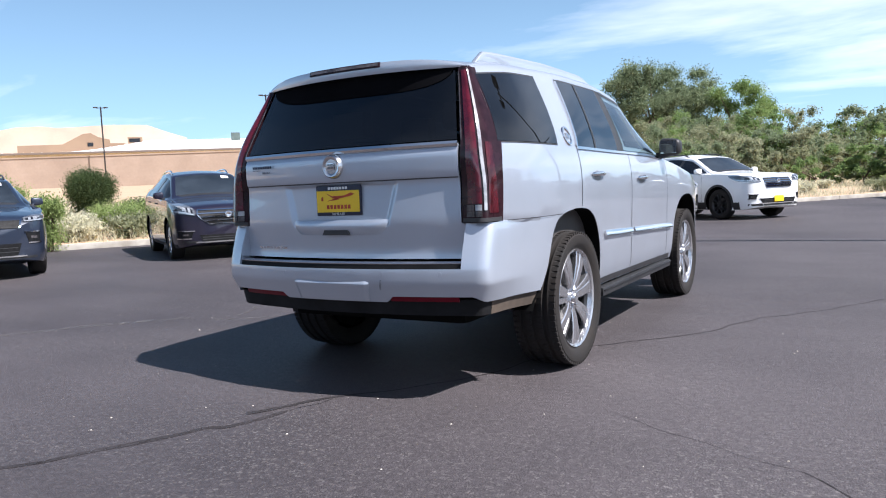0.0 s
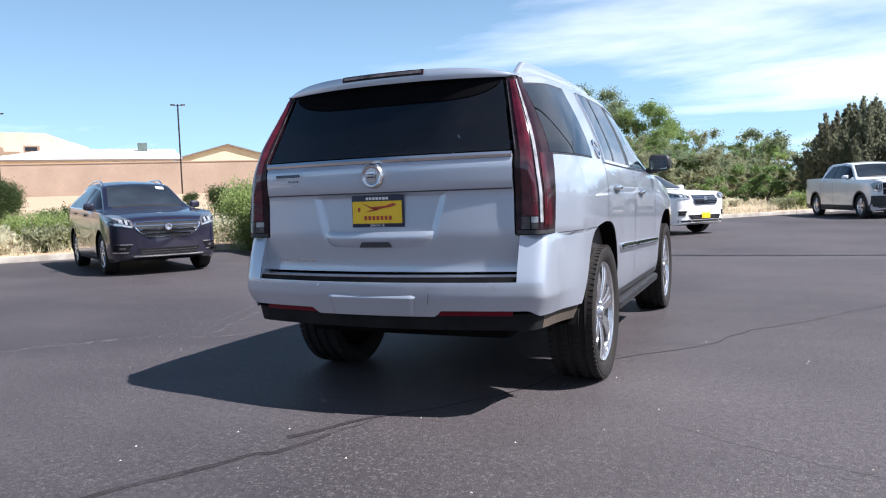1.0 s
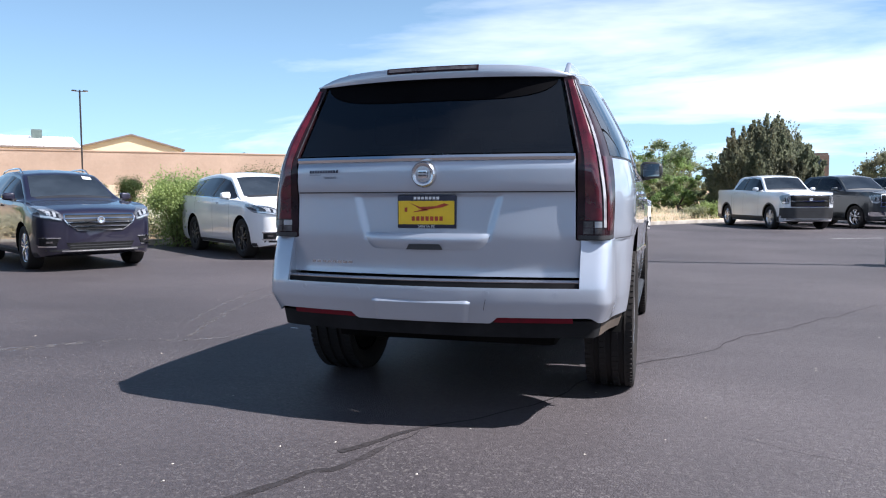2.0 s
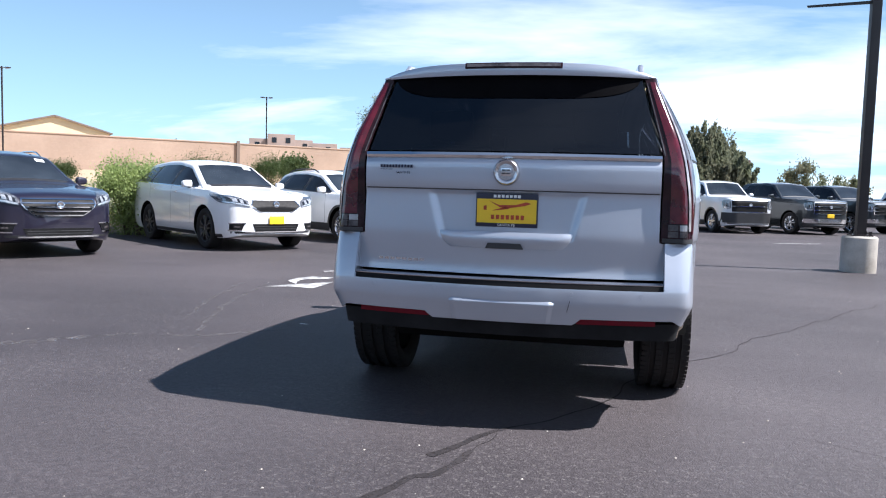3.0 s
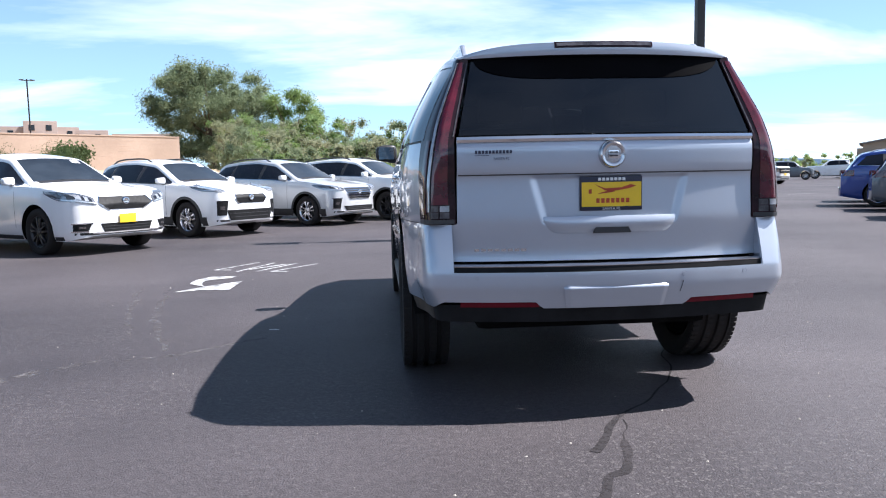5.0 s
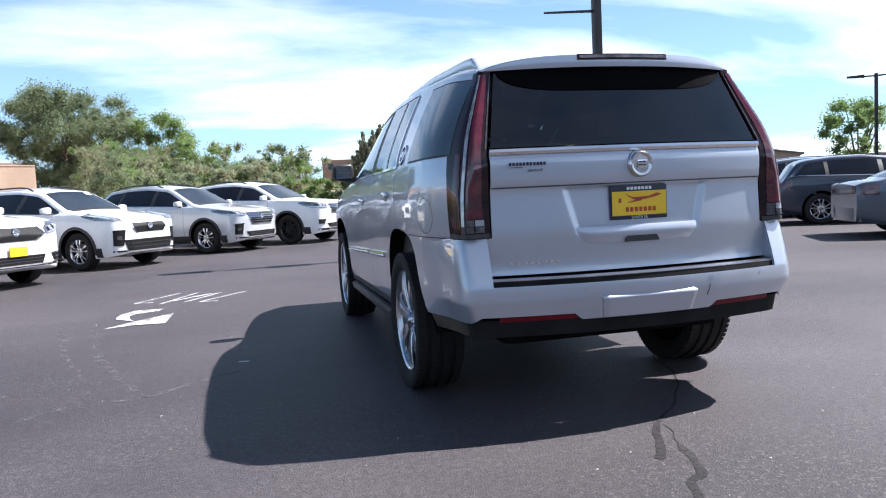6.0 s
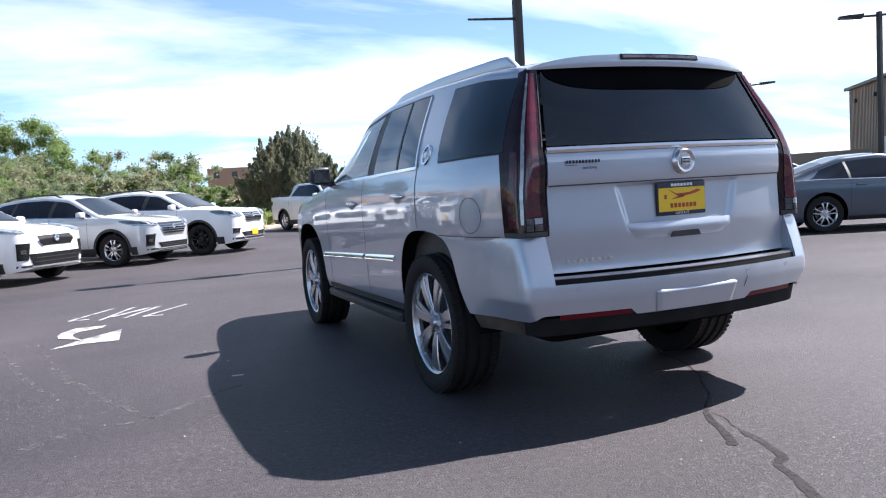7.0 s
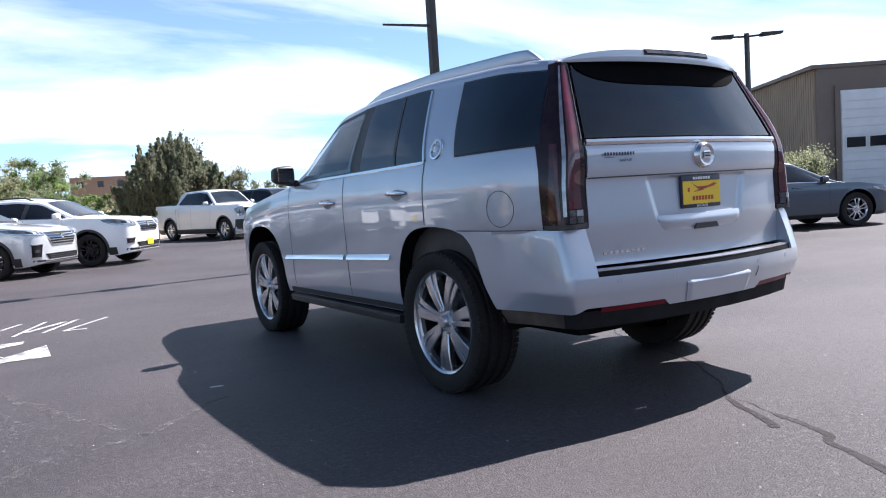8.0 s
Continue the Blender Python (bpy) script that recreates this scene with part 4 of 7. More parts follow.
def build_ground():
    verts, faces = [], []
    al = [-1600, -600, -200, -90] + list(np.arange(-60, 121, 3.0)) + [150, 220, 400, 800, 1800]
    ss = [-1800, -700, -200, -80, -20, 0.0, 0.15] + list(np.arange(1.0, 20, 1.5)) + list(np.arange(20, 62, 4)) + [80, 140, 300, 700, 2200]
    for a in al:
        for s in ss:
            x, y = rim_place(s, a)
            verts.append((x, y, ground_z(x, y)))
    m = len(ss)
    for i in range(len(al) - 1):
        for j in range(m - 1):
            faces.append((i * m + j, i * m + j + 1, (i + 1) * m + j + 1, (i + 1) * m + j))
    g = raw("ground", verts, faces, DIRT, smooth=60)
    tagged(g, "dry sandy soil rising gently behind the car park", "ground", kind="structure")
    # the asphalt sheet of the car park
    q = []
    for a, s in ((-60, 0.0), (110, 0.0), (110, -140), (-60, -140)):
        q.append(rim_place(s, a))
    bm = bmesh.new()
    vs = [bm.verts.new((x, y, 0.0)) for x, y in q] + [bm.verts.new((x, y, -0.06)) for x, y in q]
    bm.faces.new(vs[:4])
    for k in range(4):
        bm.faces.new((vs[k], vs[(k + 1) % 4], vs[4 + (k + 1) % 4], vs[4 + k]))
    bmesh.ops.recalc_face_normals(bm, faces=bm.faces)
    lot = part("road", bm, ASPHALT, smooth=0)
    tagged(lot, "dark sealed asphalt car park with worn patches", "asphalt", kind="structure")
    # kerb stones end to end
    kerb = thing("kerb", "pale concrete kerb along the planting strip", "kerb", kind="structure")
    bm = boxed(-1.49, 1.49, -0.075, 0.075, -0.05, 0.14, bevel=0.02)
    first = part("kerb_stone", bm, CONCRETE, kerb)
    ang = math.atan2(KERB_DIR.y, KERB_DIR.x)
    for k in range(-14, 36):
        p = KERB_AT + KERB_DIR * (3.0 * k) + KERB_OUT * 0.08
        ob = first if k == -14 else new("kerb_stone", first.data)
        ob.parent = kerb
        ob.matrix_basis = pose(p.x, p.y, 0, 0, 0, math.degrees(ang))


build_ground()


def strip(name, pts, widths, material, label, category, z=0.002, wobble=0.5):
    """A flat ribbon on the asphalt along points."""
    rnd = random.Random(len(pts) * 7 + int(abs(pts[0][0]) * 100))
    if name == "crack":
        # rounded bends
        fine_p, fine_w = [], []
        ps = [Vector(p) for p in pts]
        for k in range(len(ps) - 1):
            a, b, c, d = ps[max(k - 1, 0)], ps[k], ps[k + 1], ps[min(k + 2, len(ps) - 1)]
            for i in range(5):
                t = i / 5
                fine_p.append(0.5 * (2 * b + (c - a) * t + (2 * a - 5 * b + 4 * c - d) * t * t + (3 * b - a - 3 * c + d) * t ** 3))
                fine_w.append(widths[k] + (widths[k + 1] - widths[k]) * t)
        pts, widths = fine_p + [ps[-1]], fine_w + [widths[-1] * 0.4]
        widths[0] *= 0.5
    dense = []
    for (a, wa), (b, wb_) in zip(zip(pts, widths), list(zip(pts, widths))[1:]):
        n = max(2, int((Vector(b) - Vector(a)).length / (0.02 if name == "crack" else 0.06)))
        for k in range(n):
            t = k / n
            dense.append((Vector(a).lerp(Vector(b), t), wa + (wb_ - wa) * t))
    verts, faces = [], []
    wide = 1.35 if name == "crack" and max(widths) > 0.01 else 1.0
    for k, (p, w) in enumerate(dense):
        w = w * wide
        q = dense[min(k + 1, len(dense) - 1)][0] - dense[max(k - 1, 0)][0]
        s = Vector((-q.y, q.x)).normalized()
        j = noise.noise((p.x * 3, p.y * 3, 5)) * wobble * 0.12
        for e in (-1, 1):
            o = p + s * (e * w / 2 * (1 + wobble * (0.55 * noise.noise((p.x * 9 + e * 4, p.y * 9, 2)) + 0.25 * rnd.uniform(-1, 1))) + j)
            verts.append((o.x, o.y, z))
    for k in range(len(dense) - 1):
        faces.append((2 * k, 2 * k + 1, 2 * k + 3, 2 * k + 2))
    ob = raw(name, verts, faces, material, smooth=0)
    return tagged(ob, label, category, kind="structure")


strip("crack", [(-1.35, -2.6), (-0.95, -1.95), (-0.66, -1.38), (-0.48, -1.04), (-0.37, -0.85), (-0.31, -0.74), (-0.26, -0.62), (-0.18, -0.57), (-0.13, -0.46), (-0.10, -0.34), (-0.07, -0.25)],
      [0.030, 0.032, 0.030, 0.032, 0.036, 0.030, 0.026, 0.034, 0.024, 0.032, 0.016], SEAL, "dark sealed crack in the asphalt", "crack")
strip("crack", [(-0.25, -0.375), (-0.20, -0.31), (-0.13, -0.19), (-0.08, -0.08), (0.0, 0.035), (0.07, 0.10), (0.44, 0.58), (0.93, 1.74), (1.2, 2.03), (1.5, 2.44), (1.74, 2.95), (2.15, 3.5), (2.68, 4.3), (3.65, 5.7), (4.2, 6.2)],
      [0.040, 0.030, 0.026, 0.028, 0.020, 0.012, 0.008, 0.007, 0.008, 0.006, 0.008, 0.006, 0.007, 0.006, 0.005], SEAL, "branching sealed crack running under the SUV", "crack", z=0.003)
strip("crack", [(-0.07, -0.25), (-0.05, -0.17), (-0.01, -0.10), (0.02, 0.02)], [0.006, 0.005, 0.006, 0.004], SEAL, "hairline crack in the asphalt", "crack", z=0.0025)
strip("crack", [(2.75, -0.45), (2.48, -0.22), (2.37, -0.13), (2.29, -0.06), (2.07, 0.05), (1.74, 0.19), (1.45, 0.36)], [0.006, 0.007, 0.006, 0.003, 0.002, 0.003, 0.002], SEAL, "hairline crack in the asphalt", "crack")


SCRAPE = mat("pale_scraped_asphalt", (0.125, 0.117, 0.119), 0.75, vary=0.2, scale=9, fine=120, tint=(0.095, 0.088, 0.090), spec=0.3)
def patchy(m, scale, lo, hi):
    """Lets a worn layer break up into patches."""
    n, l = m.node_tree.nodes, m.node_tree.links
    tc, nz, mr, tr, mx = n.new("ShaderNodeTexCoord"), n.new("ShaderNodeTexNoise"), n.new("ShaderNodeMapRange"), n.new("ShaderNodeBsdfTransparent"), n.new("ShaderNodeMixShader")
    nz.inputs["Scale"].default_value, nz.inputs["Detail"].default_value, nz.inputs["Roughness"].default_value = scale, 6, 0.7
    mr.inputs["From Min"].default_value, mr.inputs["From Max"].default_value = lo, hi
    l.new(tc.outputs["Object"], nz.inputs["Vector"])
    l.new(nz.outputs["Fac"], mr.inputs["Value"])
    l.new(mr.outputs[0], mx.inputs[0])
    l.new(tr.outputs[0], mx.inputs[1])
    l.new(n["Principled BSDF"].outputs[0], mx.inputs[2])
    l.new(mx.outputs[0], n["Material Output"].inputs[0])


patchy(SCRAPE, 11.0, 0.45, 0.68)
patchy(SEAL, 34.0, 0.30, 0.50)
patchy(LINE_WHITE, 16.0, 0.22, 0.42)
strip("scrape", [(-4.9, -0.35), (-4.0, 0.42), (-3.42, 1.22), (-2.93, 1.62)], [0.03, 0.08, 0.15, 0.05], SCRAPE, "pale scraped line worn into the asphalt", "scrape", z=0.002, wobble=0.7)
strip("scrape", [(-2.85, 1.5), (-2.5, 1.75), (-1.94, 2.17)], [0.03, 0.06, 0.03], SCRAPE, "faint pale scraped line on the asphalt", "scrape", z=0.002, wobble=0.7)

strip("scrape", [(-3.40, 4.9), (-3.30, 4.2), (-3.11, 3.19), (-2.77, 2.24), (-2.38, 1.36)], [0.02, 0.06, 0.07, 0.06, 0.02], SCRAPE, "faint pale tyre arc on the asphalt", "scrape", z=0.002, wobble=0.5)
strip("scrape", [(-3.72, 4.9), (-3.62, 4.4), (-3.34, 3.23), (-3.0, 2.28)], [0.02, 0.06, 0.06, 0.02], SCRAPE, "faint pale tyre arc on the asphalt", "scrape", z=0.002, wobble=0.5)


def flat_shape(bm, pts, z):
    bm.faces.new([bm.verts.new((x, y, z)) for x, y in pts])


def road_marking():
    """A bent arrow and a row of stretched letters, worn white."""
    mk = thing("road_marking", "worn white bent arrow and letters painted on asphalt", "road marking", pose(0, 0, 0.005), kind="structure")
    bm = bmesh.new()
    flat_shape(bm, [(-3.30, 4.52), (-3.05, 4.62), (-2.73, 4.58), (-2.71, 5.25), (-3.05, 4.88)], 0)
    flat_shape(bm, [(-3.05, 4.86), (-3.12, 5.05), (-3.16, 5.26), (-3.29, 5.28), (-3.27, 5.12)], 0.0005)
    flat_shape(bm, [(-3.16, 5.26), (-3.10, 5.42), (-3.15, 5.69), (-3.27, 5.45), (-3.29, 5.28)], 0.001)
    flat_shape(bm, [(-3.10, 5.42), (-2.89, 5.53), (-2.86, 5.68), (-3.15, 5.69)], 0.0005)
    part("arrow", bm, LINE_WHITE, mk, smooth=0)
    for p, q, w in (((-3.25, 6.36), (-2.81, 7.08), 0.045), ((-2.94, 6.12), (-2.58, 6.99), 0.042), ((-2.68, 6.10), (-2.27, 6.85), 0.048), ((-2.49, 6.05), (-1.98, 6.73), 0.045)):
        p, q = Vector(p), Vector(q)
        n = (q - p).orthogonal().normalized() * w / 2
        bm = bmesh.new()
        flat_shape(bm, [p - n, q - n, q + n, p + n], 0)
        if w == 0.045:
            flat_shape(bm, [(p.x - 0.02, p.y - 0.04), (p.x + 0.2, p.y - 0.08), (p.x + 0.21, p.y - 0.03), (p.x + 0.02, p.y + 0.02)], 0.0005)
        if w == 0.048:
            flat_shape(bm, [(p.x - 0.16, p.y + 0.22), (p.x - 0.1, p.y + 0.18), (p.x + 0.3, p.y + 0.66), (p.x + 0.25, p.y + 0.7)], 0.001)
        part("letter", bm, LINE_WHITE, mk, smooth=0)
    return mk


road_marking()
for a, b in (((5.5, 18.7), (7.0, 19.4)), ((17.0, 28.0), (18.6, 28.7)), ((27.0, 39.0), (28.6, 39.6))):
    strip("bay_line", [a, b], [0.1, 0.1], LINE_WHITE, "short worn white bay line on asphalt", "road marking", wobble=0.1)


def light_pole(at, height, square, base_h, base_r, arms, label, heads=True, arm_z=None, arm_dir=None, group="", reach=1.0):
    """A parking-lot light: pole, concrete foot, base plate and head arms."""
    p = thing("light_pole", label, "light pole", pose(*at), group)
    if base_h:
        part("footing", lathe([(0.0, base_h), (base_r - 0.03, base_h), (base_r, base_h - 0.03), (base_r * 1.01, -0.05), (0.0, -0.05)], 36, axis="z"), CONCRETE, p, "chipped round concrete footing")
        bm = boxed(-0.16, 0.16, -0.16, 0.16, base_h, base_h + 0.025)
        for sx in (-1, 1):
            for sy in (-1, 1):
                box(bm, sx * 0.12 - 0.02, sx * 0.12 + 0.02, sy * 0.12 - 0.02, sy * 0.12 + 0.02, base_h + 0.025, base_h + 0.085)
        part("base_plate", bm, POLE_BRONZE, p)
    h = square / 2
    part("pole", boxed(-h, h, -h, h, base_h, height, bevel=square * 0.08), POLE_BRONZE, p)
    for a in arms:
        d = Vector((math.cos(radians(a)), math.sin(radians(a)), 0))
        arm = part("arm", beam(bmesh.new(), d * h + Vector((0, 0, height - 0.12)), d * 0.55 * reach + Vector((0, 0, height - 0.1)), 0.07, 0.06, 0.07, 0.06, (0, 0, 1)), POLE_BRONZE, p)
        part("lamp_head", beam(bmesh.new(), d * 0.5 * reach + Vector((0, 0, height - 0.09)), d * 1.25 * reach + Vector((0, 0, height - 0.07)), 0.38, 0.32, 0.12, 0.07, (0, 0, 1)), POLE_BRONZE, arm)
    if arm_z:
        d = Vector((math.cos(radians(arm_dir)), math.sin(radians(arm_dir)), 0))
        part("bracket", beam(bmesh.new(), Vector((0, 0, arm_z)), d * 1.05 + Vector((0, 0, arm_z - 0.02)), 0.035, 0.03, 0.05, 0.035, (0, 0, 1)), POLE_BRONZE, p)
    return p


light_pole((4.95, 10.3, 0), 9.0, 0.15, 0.62, 0.28, (180, 0), "tall dark bronze light pole on a round concrete footing", arm_z=4.55, arm_dir=172)


def polar(az, dist, z=0.0, eye=(-0.5, -3.2)):
    return (eye[0] + dist * math.cos(radians(az)), eye[1] + dist * math.sin(radians(az)), z)


for az, dist, top, eye in ((145.1, 78, 6.57, (2.57, -3.04)), (133.2, 72, 7.43, (1.89, -3.26)), (114.7, 80, 6.82, (0.04, -3.48))):
    x, y, _ = polar(az, dist, 0, eye)
    g = ground_z(x, y)
    light_pole((x, y, g), 1.15 + dist * math.tan(radians(top)) - g, 0.10, 0, 0, (az - 90, az + 90), "slim dark light pole with twin heads", group="lot lights beyond the wall", reach=0.52)
x, y, _ = polar(44.29, 42, 0, (-2.22, -2.94))
light_pole((x, y, 0), 5.9, 0.12, 0, 0, (134, -46), "slim dark light pole with twin flat heads", group="lot lights beyond the wall")
x, y, _ = polar(34.4, 30, 0, (-3.2, -2.33))
light_pole((x, y, 0), 1.13 + 30 * math.tan(radians(10.0)), 0.14, 0.6, 0.26, (140, -40), "dark light pole with twin flat heads by the workshop")


# the long tan block wall
def long_wall():
    d = 75.0
    c = Vector((-0.5 + d * math.cos(radians(130)), -3.2 + d * math.sin(radians(130))))
    t = Vector((math.sin(radians(130)), -math.cos(radians(130))))
    wl_ = thing("wall", "long tan block wall with a flat coping", "wall", kind="structure")
    ang = math.degrees(math.atan2(t.y, t.x))
    lo, hi = 1.8, 5.55
    rows, length, a0, a1 = 15, 1.6, -62.0, 35.0
    hgt = (hi - lo) / rows
    part("wall_core", boxed(a0, a1, -0.1, 0.25, 0.5, hi - 0.02), BLOCK, wl_).matrix_basis = pose(c.x, c.y, 0, 0, 0, ang)
    verts, faces = [], []
    for r in range(rows):
        k = 0
        a = a0 - (0.8 if r % 2 else 0)
        while a < a1 - length:
            z0 = lo + r * hgt
            y1 = -0.10 - 0.005 * random.Random(r * 97 + k).random()
            b = len(verts)
            for (yy, zz, xx) in ((-0.09, z0, a), (-0.09, z0, a + length), (y1, z0 + 0.012, a + 0.012), (y1, z0 + 0.012, a + length - 0.012), (y1, z0 + hgt - 0.012, a + 0.012), (y1, z0 + hgt - 0.012, a + length - 0.012), (-0.09, z0 + hgt, a), (-0.09, z0 + hgt, a + length)):
                verts.append((xx, yy, zz))
            for f in ((0, 1, 3, 2), (2, 3, 5, 4), (4, 5, 7, 6), (0, 2, 4, 6), (1, 7, 5, 3)):
                faces.append([b + i for i in f])
            a += length
            k += 1
    blocks = raw("wall_blocks", verts, faces, BLOCK, wl_, smooth=0)
    blocks.matrix_basis = pose(c.x, c.y, 0, 0, 0, ang)
    tagged(blocks, kind="stuff")
    part("coping", boxed(a0, a1, -0.16, 0.3, hi - 0.02, hi + 0.1, bevel=0.02), BLOCK, wl_).matrix_basis = pose(c.x, c.y, 0, 0, 0, ang)
    for a in (-34.0, 18.0):
        part("wall_post", boxed(a - 0.15, a + 0.15, -0.3, -0.12, 0.8, hi + 0.3), METAL_BROWN, wl_).matrix_basis = pose(c.x, c.y, 0, 0, 0, ang)
    return ang


WALL_ANG = long_wall()


def hall(name, label, at, ang, w, d, eave, ridge, wall_m, roof_m, openings=()):
    """A gabled hall: walls, roof sheets and openings; w along its gable front, d deep."""
    h = thing(name, label, "building", pose(at[0], at[1], at[2], 0, 0, ang))
    bm = bmesh.new()
    prof = [(-w / 2, 0), (w / 2, 0), (w / 2, eave), (0, ridge), (-w / 2, eave)]
    a = [bm.verts.new((x, 0, z)) for x, z in prof]
    b = [bm.verts.new((x, d, z)) for x, z in prof]
    bm.faces.new(a)
    bm.faces.new(b[::-1])
    for k in range(5):
        bm.faces.new((a[k], a[(k + 1) % 5], b[(k + 1) % 5], b[k]))
    bmesh.ops.recalc_face_normals(bm, faces=bm.faces)
    part("wall", bm, wall_m, h, smooth=0)
    for s in (-1, 1):
        o = 0.4
        slope = (ridge - eave) / (w / 2)
        part("roof", grid(lambda u, v: (s * (w / 2 + o) * u, -o + (d + 2 * o) * v, ridge + 0.05 - slope * (w / 2 + o) * u), 1, 1, 0.2), roof_m, h, smooth=0)
    for x0, x1, z0, z1 in openings:
        part("window", boxed(x0, x1, -0.08, 0.06, z0, z1), PRIVACY, h, smooth=0)
    return h


def block_house(at, ang, parts, label, material):
    """A flat-roofed adobe-style house of stepped blocks with small windows; parts: (x0, x1, y0, y1, height)."""
    h = thing("house", label, "building", pose(at[0], at[1], at[2], 0, 0, ang))
    for x0, x1, y0, y1, z in parts:
        wl_ = part("wall", boxed(x0, x1, y0, y1, -7, z, bevel=0.15), material, h)
        n = max(1, int((x1 - x0) / 3))
        for k in range(n):
            x = x0 + (k + 0.5) * (x1 - x0) / n
            part("window", boxed(x - 0.5, x + 0.5, y0 - 0.05, y0 + 0.1, z - 1.9, z - 0.8), PRIVACY, wl_, smooth=0)
    return h


UNIT = mat("grey_green_unit", (0.09, 0.12, 0.11), 0.6, vary=0.1, scale=2, fine=12)
# cream gabled hall and the long white roof beyond the wall
gx, gy, _ = polar(129.7, 105, 0, (1.52, -3.3))
hall("warehouse", "cream metal warehouse with a low gable", (gx, gy, 2.0), WALL_ANG + 4, 12.5, 25, 5.75, 7.5, CREAM, METAL_BROWN)
gx, gy, _ = polar(141.5, 100, 0, (1.52, -3.3))
lh = thing("long_hall", "long low hall with a white metal roof", "building", pose(gx, gy, 3.2, 0, 0, WALL_ANG + 8))
part("wall", boxed(-20, 14, 0, 22, -2, 4.0), CREAM, lh, smooth=0)
lift = curve([(0.0, 0.25), (0.28, 0.3), (0.55, 1.0), (1.0, 1.0)])
part("roof", grid(lambda u, v: (-21 + 36 * u, -1 + 13 * v, 4.05 + 2.2 * v * lift(u)), 24, 1, 0.15), ROOF_WHITE, lh, smooth=0)
part("roof", grid(lambda u, v: (-21 + 36 * u, 12 + 12 * v, 4.05 + 2.2 * lift(u) - 2.0 * v * lift(u)), 24, 1, 0.15), ROOF_WHITE, lh, smooth=0)
for k in range(34):
    part("roof_seam", beam(bmesh.new(), (-20.8 + k * 1.06, -1, 4.1), (-20.8 + k * 1.06, 12, 4.1 + 2.2 * lift((k * 1.06 + 0.2) / 36)), 0.07, 0.07, 0.05, 0.05, (0, 0, 1)), ROOF_WHITE, lh, smooth=0)
part("eave", boxed(-21, 15, -1.15, -0.98, 3.85, 4.1), METAL_BROWN, lh, smooth=0)
part("rooftop_unit", boxed(10.1, 11.3, 9, 10.2, 5.4, 6.9, bevel=0.05), UNIT, lh, smooth=0)
def stepped_house(name, label, at, ang, profile, depth, material):
    """A building whose front rises to a stepped parapet; profile: (x, height) from one end to the other."""
    h = thing(name, label, "building", pose(at[0], at[1], 0, 0, 0, ang))
    bm = bmesh.new()
    prof = [(profile[0][0], -1.0)] + list(profile) + [(profile[-1][0], -1.0)]
    a = [bm.verts.new((x, 0, z)) for x, z in prof]
    b = [bm.verts.new((x, depth, z)) for x, z in prof]
    bm.faces.new(a)
    bm.faces.new(b[::-1])
    for k in range(len(prof)):
        j = (k + 1) % len(prof)
        bm.faces.new((a[k], a[j], b[j], b[k]))
    bmesh.ops.recalc_face_normals(bm, faces=bm.faces)
    part("wall", bm, material, h, smooth=0)
    return h


gx, gy, _ = polar(145.5, 122, 0, (2.57, -3.04))
stepped_house("hall", "large pale tan building with a low stepped roofline", (gx, gy), 55.5, [(-26, 11.6), (-12.4, 11.8), (-10.3, 12.25), (-7.0, 12.35), (-5.2, 12.1), (2.4, 12.55), (7.1, 12.5), (10.3, 11.3), (12.8, 10.5)], 25, ROOF_TAN)
gx, gy, _ = polar(146.06, 112, 0, (2.57, -3.04))
sh_ = stepped_house("house", "tan stucco house with a shaped gable", (gx, gy), 56, [(-8.5, 8.9), (-3.2, 9.0), (-2.6, 9.3), (-1.5, 9.9), (-0.6, 10.4), (0.4, 10.5), (1.2, 10.0), (2.7, 9.6), (2.75, 9.1), (4.6, 9.1)], 6, STUCCO)
part("window", boxed(-0.1, 0.6, -0.06, 0.06, 8.7, 9.2), PRIVACY, sh_, smooth=0)
gx, gy, _ = polar(143.0, 112, 0, (2.57, -3.04))
hs = stepped_house("house", "small flat-roofed tan house", (gx, gy), 53, [(-1.0, 9.9), (0.9, 9.9)], 4, STUCCO)
part("window", boxed(-0.8, 0.6, -0.06, 0.06, 9.2, 9.7), PRIVACY, hs, smooth=0)
for az, dist, bl in ((113.6, 170, [(-7, 7, 0, 8, 8.6), (-3, 3, -2, 4, 9.6)]), (109.4, 170, [(-8, 0, 0, 8, 8.0), (0.6, 6.5, -1, 7, 7.2)]), (106.2, 175, [(-4, 5, 0, 8, 7.6)]), (81.5, 150, [(-9, 8, 0, 9, 4.6), (1, 8, 4, 12, 5.2)])):
    gx, gy, _ = polar(az, dist)
    block_house((gx, gy, 3.7 if az > 90 else 4.0), az - 90, bl, "pinkish grey adobe-style house with flat roofs" if az > 90 else "brown adobe-style house with flat roofs", HOUSE if az > 90 else HOUSE_BROWN)


SIGN_BLUE = mat("blue_sign_paint", (0.02, 0.05, 0.22), 0.4, vary=0.05, scale=3, fine=20)


